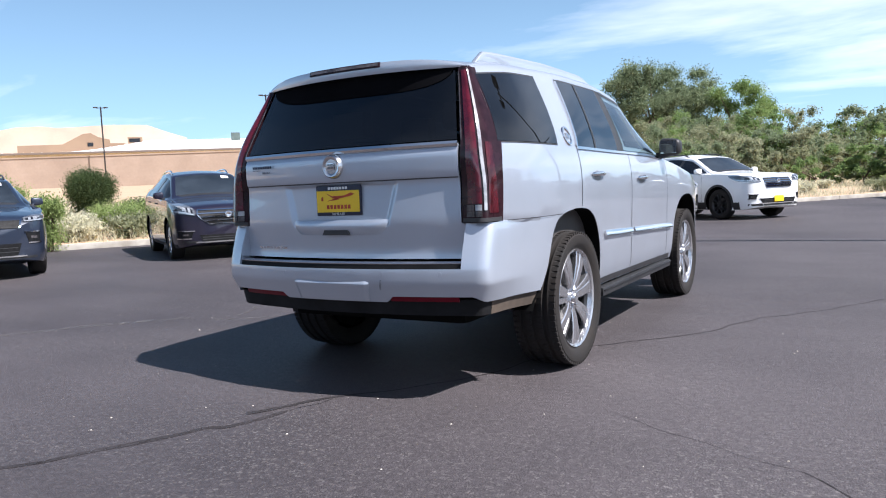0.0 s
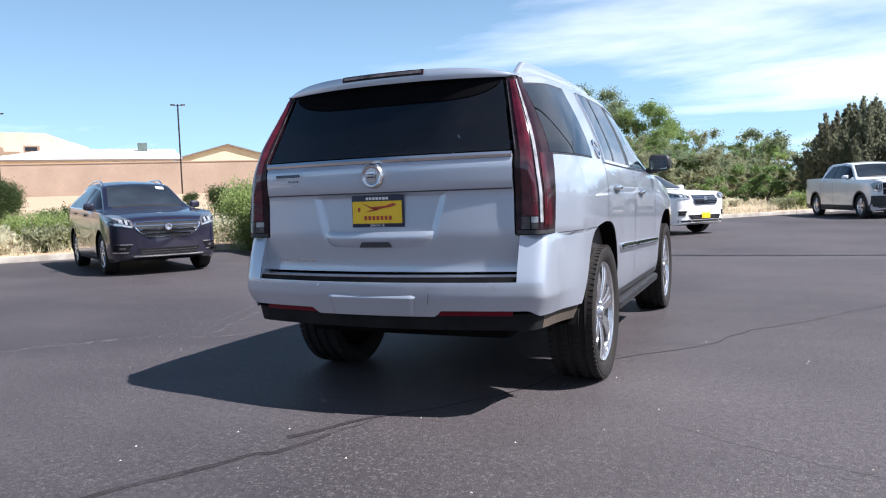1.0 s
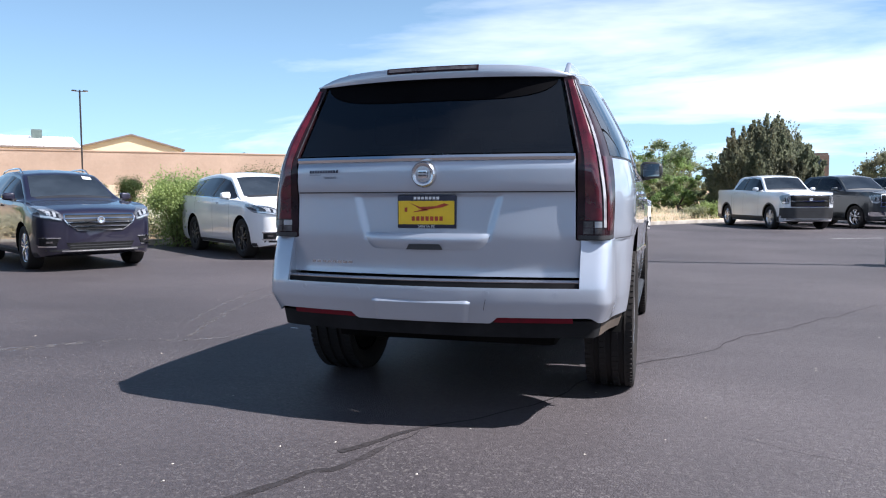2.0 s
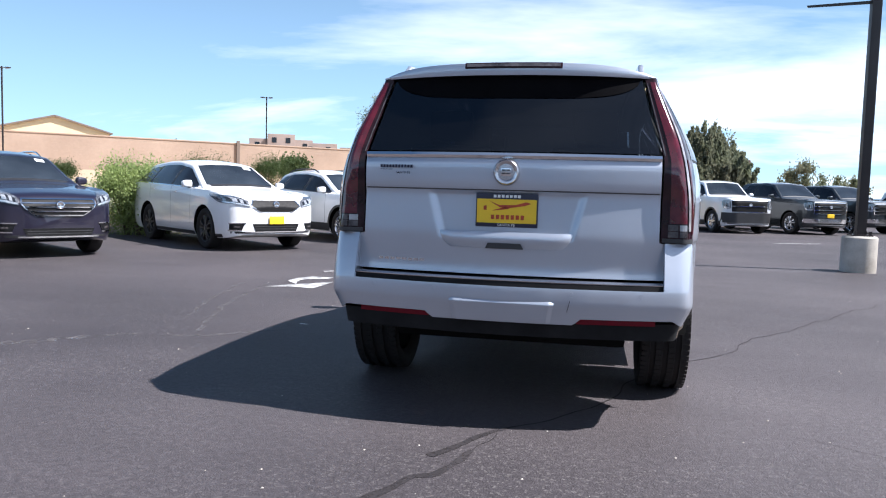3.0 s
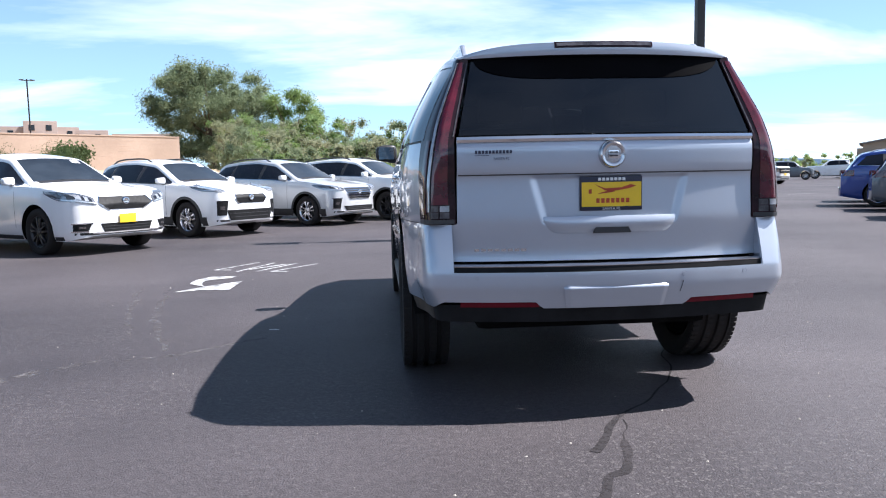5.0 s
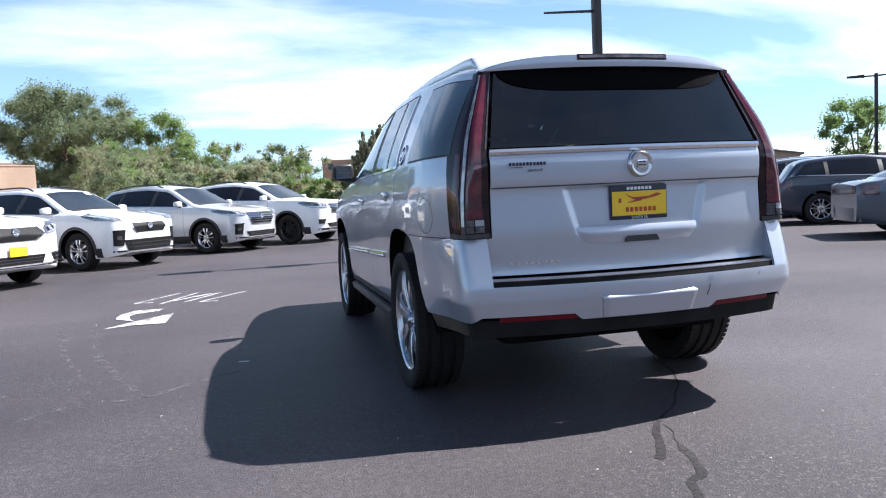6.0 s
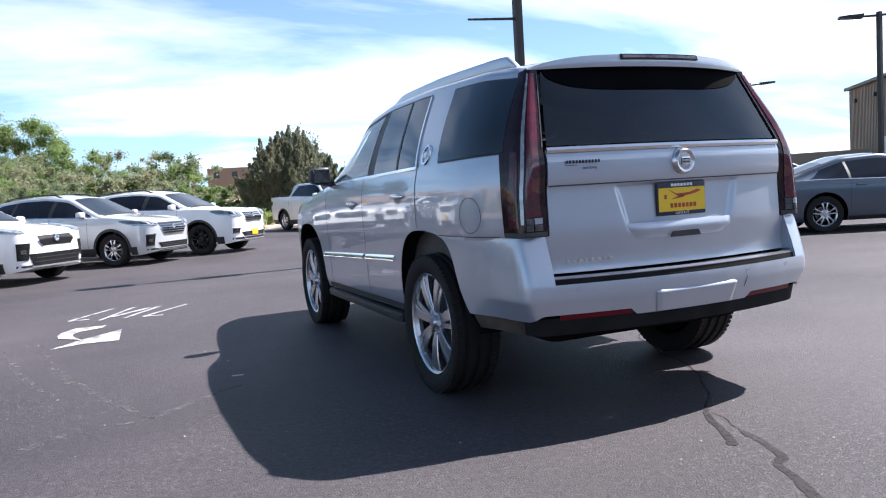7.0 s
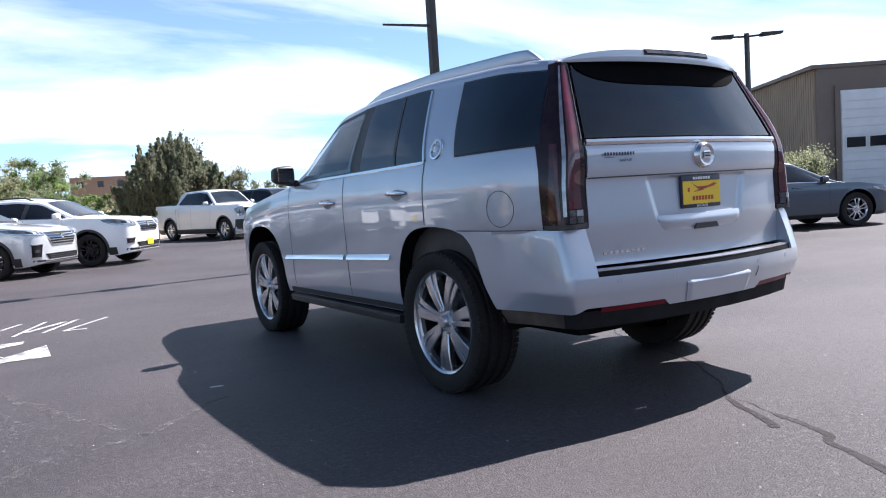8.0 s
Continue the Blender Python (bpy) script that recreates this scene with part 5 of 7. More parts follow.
def workshop():
    """Ribbed metal workshop with a roller door."""
    x, y, _ = polar(30.0, 41, 0, (-3.2, -2.33))
    w = thing("workshop", "tan ribbed metal workshop with a white roller door", "building", pose(x, y, 0, 0, 0, -36.5))
    part("front_wall", boxed(0, 26, 0, 0.3, -0.3, 6.3), METAL_BROWN, w, smooth=0)
    side = part("side_wall", boxed(-0.05, 0.12, 0.3, 16.8, -0.3, 6.28), METAL_TAN, w, smooth=0)
    n = 60
    for k in range(n):
        y0 = 0.3 + 16.5 * k / n
        part("rib", boxed(-0.10, -0.045, y0 + 0.09, y0 + 0.21, -0.3, 6.24), METAL_TAN, side, smooth=0)
    part("roof", grid(lambda u, v: (-0.35 + 26.7 * u, -0.1 + 17.1 * v, 6.36 + 0.1 * v), 1, 1, 0.18), METAL_BROWN, w, smooth=0)
    d = part("roller_door", boxed(1.0, 9.0, -0.06, 0.05, -0.2, 5.05), DOOR_WHITE, w, smooth=0)
    for k in range(12):
        part("slat", boxed(1.05, 8.95, -0.10, -0.05, -0.1 + k * 0.42, 0.28 + k * 0.42, bevel=0.015), DOOR_WHITE, d, smooth=0)
    for k in range(7):
        dw = part("door_window", boxed(1.25 + k * 1.1, 2.15 + k * 1.1, -0.125, -0.09, 2.25, 2.75), PRIVACY, d, smooth=0)
        for a, b, c, e in ((1.19, 1.25, 2.19, 2.81), (2.15, 2.21, 2.19, 2.81), (1.25, 2.15, 2.19, 2.25), (1.25, 2.15, 2.75, 2.81)):
            part("window_frame", boxed(a + k * 1.1, b + k * 1.1, -0.14, -0.09, c, e), DOOR_WHITE, dw, smooth=0)
    part("door_frame", boxed(0.75, 1.0, -0.12, 0.05, -0.2, 5.3), METAL_BROWN, w, smooth=0)
    part("vent_pipe", lathe([(0.0, 7.0), (0.16, 7.0), (0.16, 6.75), (0.08, 6.7), (0.08, 5.5)], 12, axis="z"), ALLOY, w).location = (1.5, 8, 0)
    for ly in (7.8, 11.6, 15.2):
        part("wall_light", boxed(-0.26, -0.10, ly - 0.14, ly + 0.14, 5.35, 5.60, bevel=0.03), DARK_TRIM, w)
    return w


workshop()
x, y, _ = polar(34.0, 37, 0, (-2.95, -2.6))
sign = thing("sign", "white board with a plain blue oval on a post", "sign", pose(x, y, 0, 0, 0, 34 - 90))
part("post", boxed(-0.06, 0.06, 0.03, 0.15, -0.1, 1.5), STEEL, sign)
board = part("board", boxed(-0.70, 0.70, -0.03, 0.03, 1.3, 2.42, bevel=0.02), DOOR_WHITE, sign)
part("oval", lathe([(0.0, 0.02), (0.42, 0.02), (0.45, 0.0)], 32), SIGN_BLUE, board).matrix_basis = pose(0.22, -0.035, 2.1, 0, 0, -90) @ Matrix.Diagonal((1, 1, 0.55, 1))
x, y, _ = polar(45, 52, 0, (-2.07, -3.01))
low_wall = tagged(part("low_wall", boxed(-8.9, 12, 0, 0.3, -0.3, 2.3), METAL_TAN, smooth=0), "low tan screen wall behind parked cars", "wall", kind="structure")
low_wall.matrix_world = pose(x, y, 0, 0, 0, -45)
x, y, _ = polar(52.6, 92, 0, (-1.1, -3.3))
hall("garage_block", "tan low garage block with a gabled bay", (x, y, 0), -36, 9, 16, 3.7, 4.5, METAL_TAN, METAL_BROWN)
# hills on the horizon, with the distance haze put into their pale blue colour
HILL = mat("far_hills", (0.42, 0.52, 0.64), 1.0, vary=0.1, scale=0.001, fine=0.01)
hv, hf = [], []
for k in range(121):
    a = radians(20 + k * 1.0)
    r = 2100.0
    z = 14 + 12 * noise.noise((k * 0.09, 0.3, 0)) + 20 * max(0, 1 - abs(20 + k - 64) / 9.0)
    hv += [(r * math.cos(a), r * math.sin(a), -30), (r * math.cos(a), r * math.sin(a), max(4, z))]
for k in range(120):
    hf.append((2 * k, 2 * k + 2, 2 * k + 3, 2 * k + 1))
tagged(raw("backdrop", hv, hf, HILL, smooth=60), "low hills on the horizon, distance haze in their blue colour", "hills", kind="structure")
PALE = mat("pale_grey_stucco", (0.50, 0.50, 0.51), 0.9, vary=0.06, scale=0.3, fine=8)
# a plain wall that closes the place behind the camera
closing = tagged(part("wall_south", boxed(-160, 160, -0.3, 0.3, -0.1, 5.5), PALE, smooth=0), "plain pale grey stucco wall across the car park", "wall", kind="structure")
closing.matrix_world = pose(0, -34, 0, 0, 0, 6)


strip("paint_scrap", [(-2.0, 2.43), (-1.84, 2.40)], [0.03, 0.025], LINE_WHITE, "short scrap of white paint on the asphalt", "road marking", wobble=0.2)


def gravel():
    """Loose chips and small pale stones lying on the asphalt."""
    rng = np.random.default_rng(9)
    verts, faces = [], []
    for k in range(600):
        x, y = -4 + 9 * rng.random(), -3 + 9 * rng.random() ** 1.3
        r = 0.002 + 0.005 * rng.random() ** 4
        a = rng.random() * 6.28
        b = len(verts)
        for q in range(5):
            t = a + q * 1.2566
            verts.append((x + r * math.cos(t) * (0.7 + 0.6 * rng.random()), y + r * math.sin(t) * (0.7 + 0.6 * rng.random()), 0.001))
        verts.append((x + r * 0.2, y, 0.001 + r * (0.7 + 0.5 * rng.random())))
        for q in range(5):
            faces.append((b + q, b + (q + 1) % 5, b + 5))
    ob = raw("gravel", verts, faces, CONCRETE, smooth=0)
    tagged(ob, "loose pale stone chips on the asphalt", "gravel", kind="stuff")


gravel()

# ---- the silver SUV ----
SILVER = paint("silver_paint", (0.425, 0.462, 0.530), 0.50, 0.36, 1.75)
TINT = glass("tinted_glass", (0.05, 0.055, 0.06), 0.01, 1.65, 0.005)
DUSTY = mat("dusty_plastic", (0.085, 0.066, 0.052), 0.85, vary=0.3, scale=5, fine=40, tint=(0.03, 0.026, 0.024), spec=0.2)
STEP = mat("ribbed_step_rubber", (0.010, 0.010, 0.011), 0.75, vary=0.2, scale=6, fine=70, spec=0.2)
TINT_LIGHT = glass("front_door_glass", (0.70, 0.80, 0.76))
TINT_REAR = glass("tailgate_glass", (0.05, 0.055, 0.07), 0.01, 1.62, 0.004)
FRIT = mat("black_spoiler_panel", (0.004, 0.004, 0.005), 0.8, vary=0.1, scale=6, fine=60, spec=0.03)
PAD = mat("smooth_step_plastic", (0.014, 0.014, 0.016), 0.34, vary=0.2, scale=6, fine=70, spec=0.4)


def silver_suv():
    car = thing("suv", "large silver SUV with smoked glass and chrome wheels", "car")
    CORE[0] = Vector((0, 2.6, 0.9))
    w = curve([(0.345, 0.90), (0.42, 0.93), (0.52, 0.962), (0.68, 0.99), (0.9, 1.0), (1.4, 1.0), (1.9, 0.985), (3.4, 0.985), (3.9, 1.0), (4.4, 1.0), (4.7, 0.975), (4.95, 0.91), (5.12, 0.80)], 0.06)
    bottom = curve([(0.36, 0.50), (0.8, 0.43), (5.12, 0.40)], 0.1)
    belt = curve([(0.36, 1.335), (1.5, 1.325), (3.0, 1.305), (3.6, 1.27), (4.7, 1.12), (5.12, 0.98)], 0.1)
    top = curve([(0.345, 1.80), (0.8, 1.85), (1.6, 1.878), (2.3, 1.874), (2.85, 1.822), (3.80, 1.295), (3.98, 1.255), (4.6, 1.19), (4.95, 1.12), (5.08, 1.02), (5.12, 0.95)], 0.07)
    wr = curve([(0.36, 0.708), (0.6, 0.735), (0.8, 0.75), (1.6, 0.756), (2.4, 0.754), (2.9, 0.747), (3.7, 0.825), (4.6, 0.82), (5.12, 0.66)], 0.08)
    sh = Shell(w, bottom, belt, top, wr, crown=0.035, corner=0.06, sides=((0, 0.955), (0.1, 0.978), (0.3, 0.989), (0.45, 0.991), (0.6, 0.997), (0.76, 1.0), (0.86, 0.997), (0.95, 0.983), (1, 0.965)), n_side=22)
    RY, FY, AR, AF, HUB, RA, RZ = 1.225, 4.17, 1.185, 4.16, 0.41, 0.50, 0.552
    # the rear edge of each arch slants away from the wheel, its front edge stands upright
    slant = curve([(-0.5, 0.545), (0.40, 0.545), (0.467, 0.530), (0.55, 0.468), (0.65, 0.405), (0.75, 0.366), (0.83, 0.332), (0.88, 0.298), (0.915, 0.252), (0.94, 0.190), (0.953, 0.115), (0.958, 0.05), (0.9595, 0.0), (1.5, -0.2)], 0.003)
    def half_arch(dy, z):
        if dy < 0:
            return slant(z)
        return RA * max(0.0, 1 - (max(0.0, z - HUB) / RZ) ** 3.2) ** (1 / 3.2)
    def half_front(dy, z):
        return RA * max(0.0, 1 - (max(0.0, z - HUB) / RZ) ** 2.6) ** (1 / 2.6)
    arches = [(AR, HUB, 0.55, RZ, half_arch), (AF, HUB, 0.55, RZ, half_front)]
    zb = lambda y: belt(y) + 0.012
    zt = lambda y: top(y) - 0.098
    def side_hole(x, y, z):
        return abs(x) > 0.55 and z > belt(y) + 0.04 and z < zt(y) - 0.03 and 2.40 < y < 3.25
    ey = curve([(0.93, 0.355), (1.22, 0.365), (1.30, 0.385), (1.345, 0.400), (1.75, 0.478)], 0.01)
    def lamp_hole(x, y, z):
        return 0.938 < z < 1.775 and y < ey(z) - 0.004 and abs(x) > 0.5
    def top_hole(x, y, z):
        return 2.98 < y < 3.70 and abs(x) < 0.69 and z > 1.3
    bm = sh.mesh(0.35, 5.12, 0.03, arches, (side_hole, top_hole, lamp_hole), extra=[5.11, 5.09, 5.05] + [round(0.355 + 0.008 * k, 4) for k in range(18)])
    for v in bm.verts:
        if v.co.y < 1.04 and v.co.z < 0.93 and abs(v.co.x) > 0.5:
            v.co.x -= math.copysign(0.009 + 0.013 * max(0.0, min(1.0, (0.85 - v.co.y) / 0.2)), v.co.x)
    low = [f for f in bm.faces if f.calc_center_median().y < 0.72 and f.calc_center_median().z < 0.60 and abs(f.calc_center_median().x) > 0.5]
    bmesh.ops.delete(bm, geom=low, context="FACES")
    caps = [f for f in bm.faces if len(f.verts) > 4 and f.calc_center_median().y < 0.4]
    bmesh.ops.delete(bm, geom=caps, context="FACES")
    under_spoiler = [f for f in bm.faces if f.calc_center_median().y < 0.50 and f.calc_center_median().z > 1.772]
    bmesh.ops.delete(bm, geom=under_spoiler, context="FACES")
    part("body", bm, SILVER, car)
    for ay, arch_y, half_of in ((RY, AR, half_arch), (FY, AF, half_front)):
        for s in (1, -1):
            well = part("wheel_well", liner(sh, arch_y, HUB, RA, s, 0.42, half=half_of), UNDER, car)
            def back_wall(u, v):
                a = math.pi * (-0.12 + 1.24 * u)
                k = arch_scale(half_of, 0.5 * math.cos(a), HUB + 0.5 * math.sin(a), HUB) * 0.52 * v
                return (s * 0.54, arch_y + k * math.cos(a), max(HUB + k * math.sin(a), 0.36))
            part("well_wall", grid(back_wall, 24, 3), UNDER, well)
            tread(wheel(car, s * 0.998, ay, HUB, 0.275, 0.300, 0, WHEEL_ALLOY, True, True, 0.03, 64), HUB, 0.275)

    # side glass: black frames, then the panes
    for s in (1, -1):
        part("window_frame", sh.pane(1.30, 3.42, lambda y: zb(y) - 0.004, lambda y: zb(y) + 0.012, s, 0.003, 40, 2), PLASTIC, car)
        part("glass_surround", sh.pane(1.312, 2.33, lambda y: zb(y) - 0.002, lambda y: zt(y) + 0.010, s, 0.0025, 30, 8, 0.18, 0.08), PLASTIC, car)
        part("front_glass_edge", sh.pane(2.34, 3.46, lambda y: max(zb(y), zt(y) - 0.014), lambda y: max(zb(y), zt(y)) + 0.010, s, 0.0075, 40, 2), PLASTIC, car)
        part("quarter_surround", sh.pane(0.372, 1.000, lambda y: zb(y) - 0.004, lambda y: zt(y) + 0.008, s, 0.0025, 20, 8, 0.08, 0.165), PLASTIC, car)
        for a, b, la, lb in ((2.15, 2.33, 0.07, 0.06),):
            part("pillar_cover", sh.pane(a, b, zb, zt, s, 0.003, 4, 8, la, lb), PLASTIC, car)
        part("quarter_window", sh.pane(0.378, 0.988, lambda y: zb(y) + 0.005, zt, s, 0.005, 20, 8, 0.085, 0.165), TINT, car)
        rear_w = part("rear_door_window", sh.pane(1.325, 2.17, zb, zt, s, 0.006, 20, 8, 0.175, 0.075), TINT, car)
        part("divider_bar", sh.pane(1.66, 1.69, zb, zt, s, 0.009, 2, 8, 0.14, 0.14), PLASTIC, rear_w)
        part("front_door_window", sh.pane(2.31, 3.44, zb, zt, s, 0.006, 24, 8, 0.06, 0.0), TINT_LIGHT, car)
        part("belt_moulding", sh.pane(1.31, 3.36, lambda y: zb(y) - 0.016, lambda y: zb(y) + 0.001, s, 0.010, 40, 1, thick=0.008), CHROME, car)
        part("rear_window_moulding", sh.pane(1.302, 1.320, zb, zt, s, 0.010, 1, 10, 0.18, 0.18, thick=0.008), CHROME, car)
        # seams
        lo = lambda y: bottom(y) + 0.05
        for y, l0 in ((1.31, lambda y: HUB + RZ * 1.02), (2.42, lo), (3.47, lo)):
            part("door_seam", sh.pane(y, y - 0.008, l0, lambda y: belt(y) + 0.0, s, 0.0016, 1, 12), DARK_TRIM, car)
        part("bumper_seam", sh.pane(0.40, 0.975, lambda y: 0.938, lambda y: 0.942, s, 0.0018, 14, 1), DARK_TRIM, car)
        # bright door moulding in two pieces, falling gently towards the front, its face turned up a little
        for a, b in ((1.76, 2.40), (2.45, 3.58)):
            def strip_at(u, v):
                y = a + (b - a) * u
                z = 0.752 - 0.036 * (y - 1.78) + 0.034 * v
                return (s * (sh.side_x(y, z) + 0.024 - 0.014 * v ** 1.5), y, z)
            part("door_moulding", grid(strip_at, 20, 5, 0.016), CHROME, car)
        for hy, hz in ((1.62, 1.168), (2.675, 1.132)):
            x = sh.side_x(hy, hz)
            # flat grey oval: the shade in the handle's scoop, put into its colour
            def cup(u, v):
                a, r_ = 2 * math.pi * u, v
                y, z = hy + 0.075 * r_ * math.cos(a), hz - 0.012 + 0.034 * r_ * math.sin(a)
                return (s * (sh.side_x(y, z) + 0.0015), y, z)
            part("handle_recess_shade", grid(cup, 24, 2), P_TRIM, car)
            def grip(u, v):
                q, a = 2 * u - 1, 2 * math.pi * v
                e = max(0.02, 1 - abs(q) ** 4) ** 0.5
                return (s * (x + 0.022 + 0.012 * e * math.cos(a) - 0.012 * q * q), hy + 0.128 * q, hz + 0.016 * e * math.sin(a) - 0.004 * q * q)
            part("door_handle", grid(grip, 20, 12), CHROME, car, smooth=60)
        # running board
        xa, xb = sorted((s * 0.80, s * 0.985))
        rb = part("running_board", boxed(xa, xb, 1.70, 3.55, 0.345, 0.405, bevel=0.018), PLASTIC, car)
        xa, xb = sorted((s * 0.978, s * 0.992))
        part("board_trim", boxed(xa, xb, 1.72, 3.53, 0.380, 0.390), PAD, rb)
        # mud-dark sill
        part("sill", sh.pane(1.66, 3.58, lambda y: bottom(y) + 0.005, lambda y: bottom(y) + 0.045, s, 0.004, 12, 2), PLASTIC, car)
        mirror(car, 0.945, 3.40, 1.378, s, PLASTIC, (0.19, 0.13, 0.15))
        # roof rail
        def rail(u, v):
            y = 0.60 + 2.22 * u
            x = 0.645 - 0.03 * u
            h = 0.062 * min(1, u * 22, (1 - u) * 5)
            a = 2 * math.pi * v
            pw = lambda q: math.copysign(abs(q) ** 0.5, q)
            return (s * (x + 0.016 * pw(math.cos(a))), y, sh.top_z(x, y) + h * 0.5 + (0.5 * h + 0.003) * pw(math.sin(a)))
        part("roof_rail", grid(rail, 40, 16), SILVER, car)
        # round pillar badge: a plain ring and a small shield, lying on the pillar
        z = 1.40
        x = sh.side_x(1.20, z)
        lean = math.degrees(math.atan2(sh.side_x(1.20, z + 0.05) - sh.side_x(1.20, z - 0.05), 0.1))
        lay = pose(s * (x + 0.004), 1.20, z, 0, lean, 0 if s > 0 else 180)
        bd = part("pillar_badge", lathe([(0.044, -0.006), (0.047, 0.004), (0.055, 0.005), (0.061, 0.003), (0.063, -0.006)], 30), CHROME, car)
        bd.matrix_basis = lay
        part("shield", boxed(-0.004, 0.004, -0.022, 0.022, -0.018, 0.018, bevel=0.003), ALLOY, bd)
    # fuel flap: a round seam on the driver's side
    def flap(u, v):
        a = 2 * math.pi * u
        y, z = 0.61 + (0.089 + 0.0035 * v) * math.cos(a), 1.05 + (0.089 + 0.0035 * v) * math.sin(a)
        return (-(sh.side_x(y, z) + 0.0016), y, z)
    part("fuel_flap", grid(flap, 40, 1), DARK_TRIM, car)
    part("windshield", sh.lid(2.95, 3.74, 0.075, 0.005), TINT_LIGHT, car)
    part("hood_seam", sh.lid(3.78, 3.84, 0.03, 0.004), PLASTIC, car)

    # rear skin: y of the tail at a height, bowed across
    tail_y = curve([(0.5, 0.12), (0.74, 0.155), (0.80, 0.165), (0.95, 0.150), (1.10, 0.158), (1.17, 0.160), (1.19, 0.150), (1.30, 0.148), (1.36, 0.165), (1.75, 0.36)], 0.02)
    def tail(x, z):
        return tail_y(z) + 0.075 * (x / 0.735) ** 2
    half = curve([(0.74, 0.776), (0.932, 0.776), (0.938, 0.748), (1.34, 0.744), (1.36, 0.738), (1.75, 0.646)], 0.0)
    smooth = lambda a, b, t: (lambda q: q * q * (3 - 2 * q))(max(0.0, min(1.0, (t - a) / (b - a))))
    def gate(u, v):
        z = 0.755 + (1.345 - 0.755) * v
        x = (half(z) - 0.006) * (2 * u - 1)
        edge = 0.33 + 0.06 * (z - 0.95) / 0.22
        rec = (1 - smooth(edge - 0.03, edge + 0.015, abs(x))) * smooth(0.925, 0.95, z) * (1 - smooth(1.150, 1.172, z))
        lip = 0.005 * smooth(1.17, 1.18, z) * (1 - smooth(1.30, 1.33, z))
        return (x, tail(x, z) + 0.019 * rec - lip, z)
    gt = part("tailgate", grid(gate, 210, 120, 0.05), SILVER, car, smooth=35)
    part("gate_seam", grid(lambda u, v: ((2 * u - 1) * 0.735, tail((2 * u - 1) * 0.735, 1.174) - 0.004, 1.170 + 0.007 * v), 40, 1, 0.004), DARK_TRIM, gt)
    gl = part("rear_window", grid(lambda u, v: ((2 * u - 1) * (half(1.365 + 0.39 * v) - 0.01), tail((2 * u - 1) * half(1.365 + 0.39 * v), 1.365 + 0.39 * v), 1.365 + 0.39 * v), 30, 14), TINT_REAR, car)
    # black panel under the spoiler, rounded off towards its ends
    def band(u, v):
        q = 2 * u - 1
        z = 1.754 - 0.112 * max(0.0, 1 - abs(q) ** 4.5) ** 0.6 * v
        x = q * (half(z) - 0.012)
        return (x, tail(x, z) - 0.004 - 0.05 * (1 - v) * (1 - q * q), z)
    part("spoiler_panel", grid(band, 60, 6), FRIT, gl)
    part("chrome_strip", grid(lambda u, v: ((2 * u - 1) * 0.738, tail((2 * u - 1) * 0.738, 1.345) - 0.018 + 0.012 * abs(v - 0.5), 1.330 + 0.027 * v), 40, 4, 0.02), CHROME, gt)
    # handle bar with a dark grip
    def bar(u, v):
        x = (0.30 + 0.035 * v) * (2 * u - 1)
        z = 0.888 + 0.080 * v
        return (x, tail(x, z) - 0.020 + 0.012 * (2 * v - 1) ** 2 + 0.02 * abs(2 * u - 1) ** 10, z)
    hb = part("tailgate_handle", grid(bar, 40, 8, 0.03), SILVER, gt)
    part("grip", grid(lambda u, v: ((2 * u - 1) * (0.095 - 0.015 * v), tail(0, 0.9) - 0.023, 0.886 + 0.028 * v), 8, 2, 0.01), DARK_TRIM, hb)
    # round badge with a plain shield
    bd = part("badge", lathe([(0.0, 0.006), (0.040, 0.005), (0.047, 0.011), (0.056, 0.012), (0.063, 0.004), (0.068, -0.02)], 40), ALLOY, gt)
    bd.matrix_basis = pose(0, tail(0, 1.26) - 0.02, 1.262, 0, 0, -90)
    crest = part("shield", boxed(-0.024, 0.024, -0.006, 0.0, -0.019, 0.019, bevel=0.003), CHROME, bd)
    crest.matrix_basis = pose(0.008, 0, 0, 0, 0, 90)
    for k, (x0, x1) in enumerate(((-0.020, -0.002), (0.002, 0.020), (-0.020, -0.002), (0.002, 0.020))):
        z = 0.006 if k < 2 else -0.011
        part("crest_field", boxed(x0, x1, -0.0075, -0.0055, z, z + 0.007), DARK_TRIM, crest, smooth=0)
    # number plate in a navy frame
    py = tail(0, 1.075) + 0.006
    pf = part("plate_frame", boxed(-0.150, 0.158, py, py + 0.02, 0.992, 1.158, bevel=0.006), NAVY, gt)
    part("plate", boxed(-0.143, 0.151, py - 0.004, py + 0.004, 1.012, 1.130), YELLOW, pf, "yellow dealer plate with a red bird shape")
    bm = bmesh.new()
    for pts in ([(-0.085, 1.122), (-0.03, 1.100), (0.05, 1.103), (0.10, 1.118), (0.125, 1.110), (0.09, 1.098), (0.0, 1.084), (-0.03, 1.090)], [(0.0, 1.092), (-0.06, 1.076), (-0.065, 1.072), (0.02, 1.083)], [(-0.11, 1.075), (-0.095, 1.075), (-0.095, 1.098), (-0.11, 1.095)]):
        bm.faces.new([bm.verts.new((x, py - 0.0055, z)) for x, z in pts])
    part("bird_shape", bm, RED_INK, pf, smooth=0)
    for k in range(7):
        part("letter_bar", boxed(-0.072 + k * 0.0245, -0.056 + k * 0.0245, py - 0.006, py - 0.004, 1.030, 1.052), RED_INK, pf, smooth=0)
    for k in range(7):
        part("letter_bar", boxed(-0.062 + k * 0.02, -0.048 + k * 0.02, py - 0.0025, py, 1.137, 1.151), WHITE_INK, pf, smooth=0)
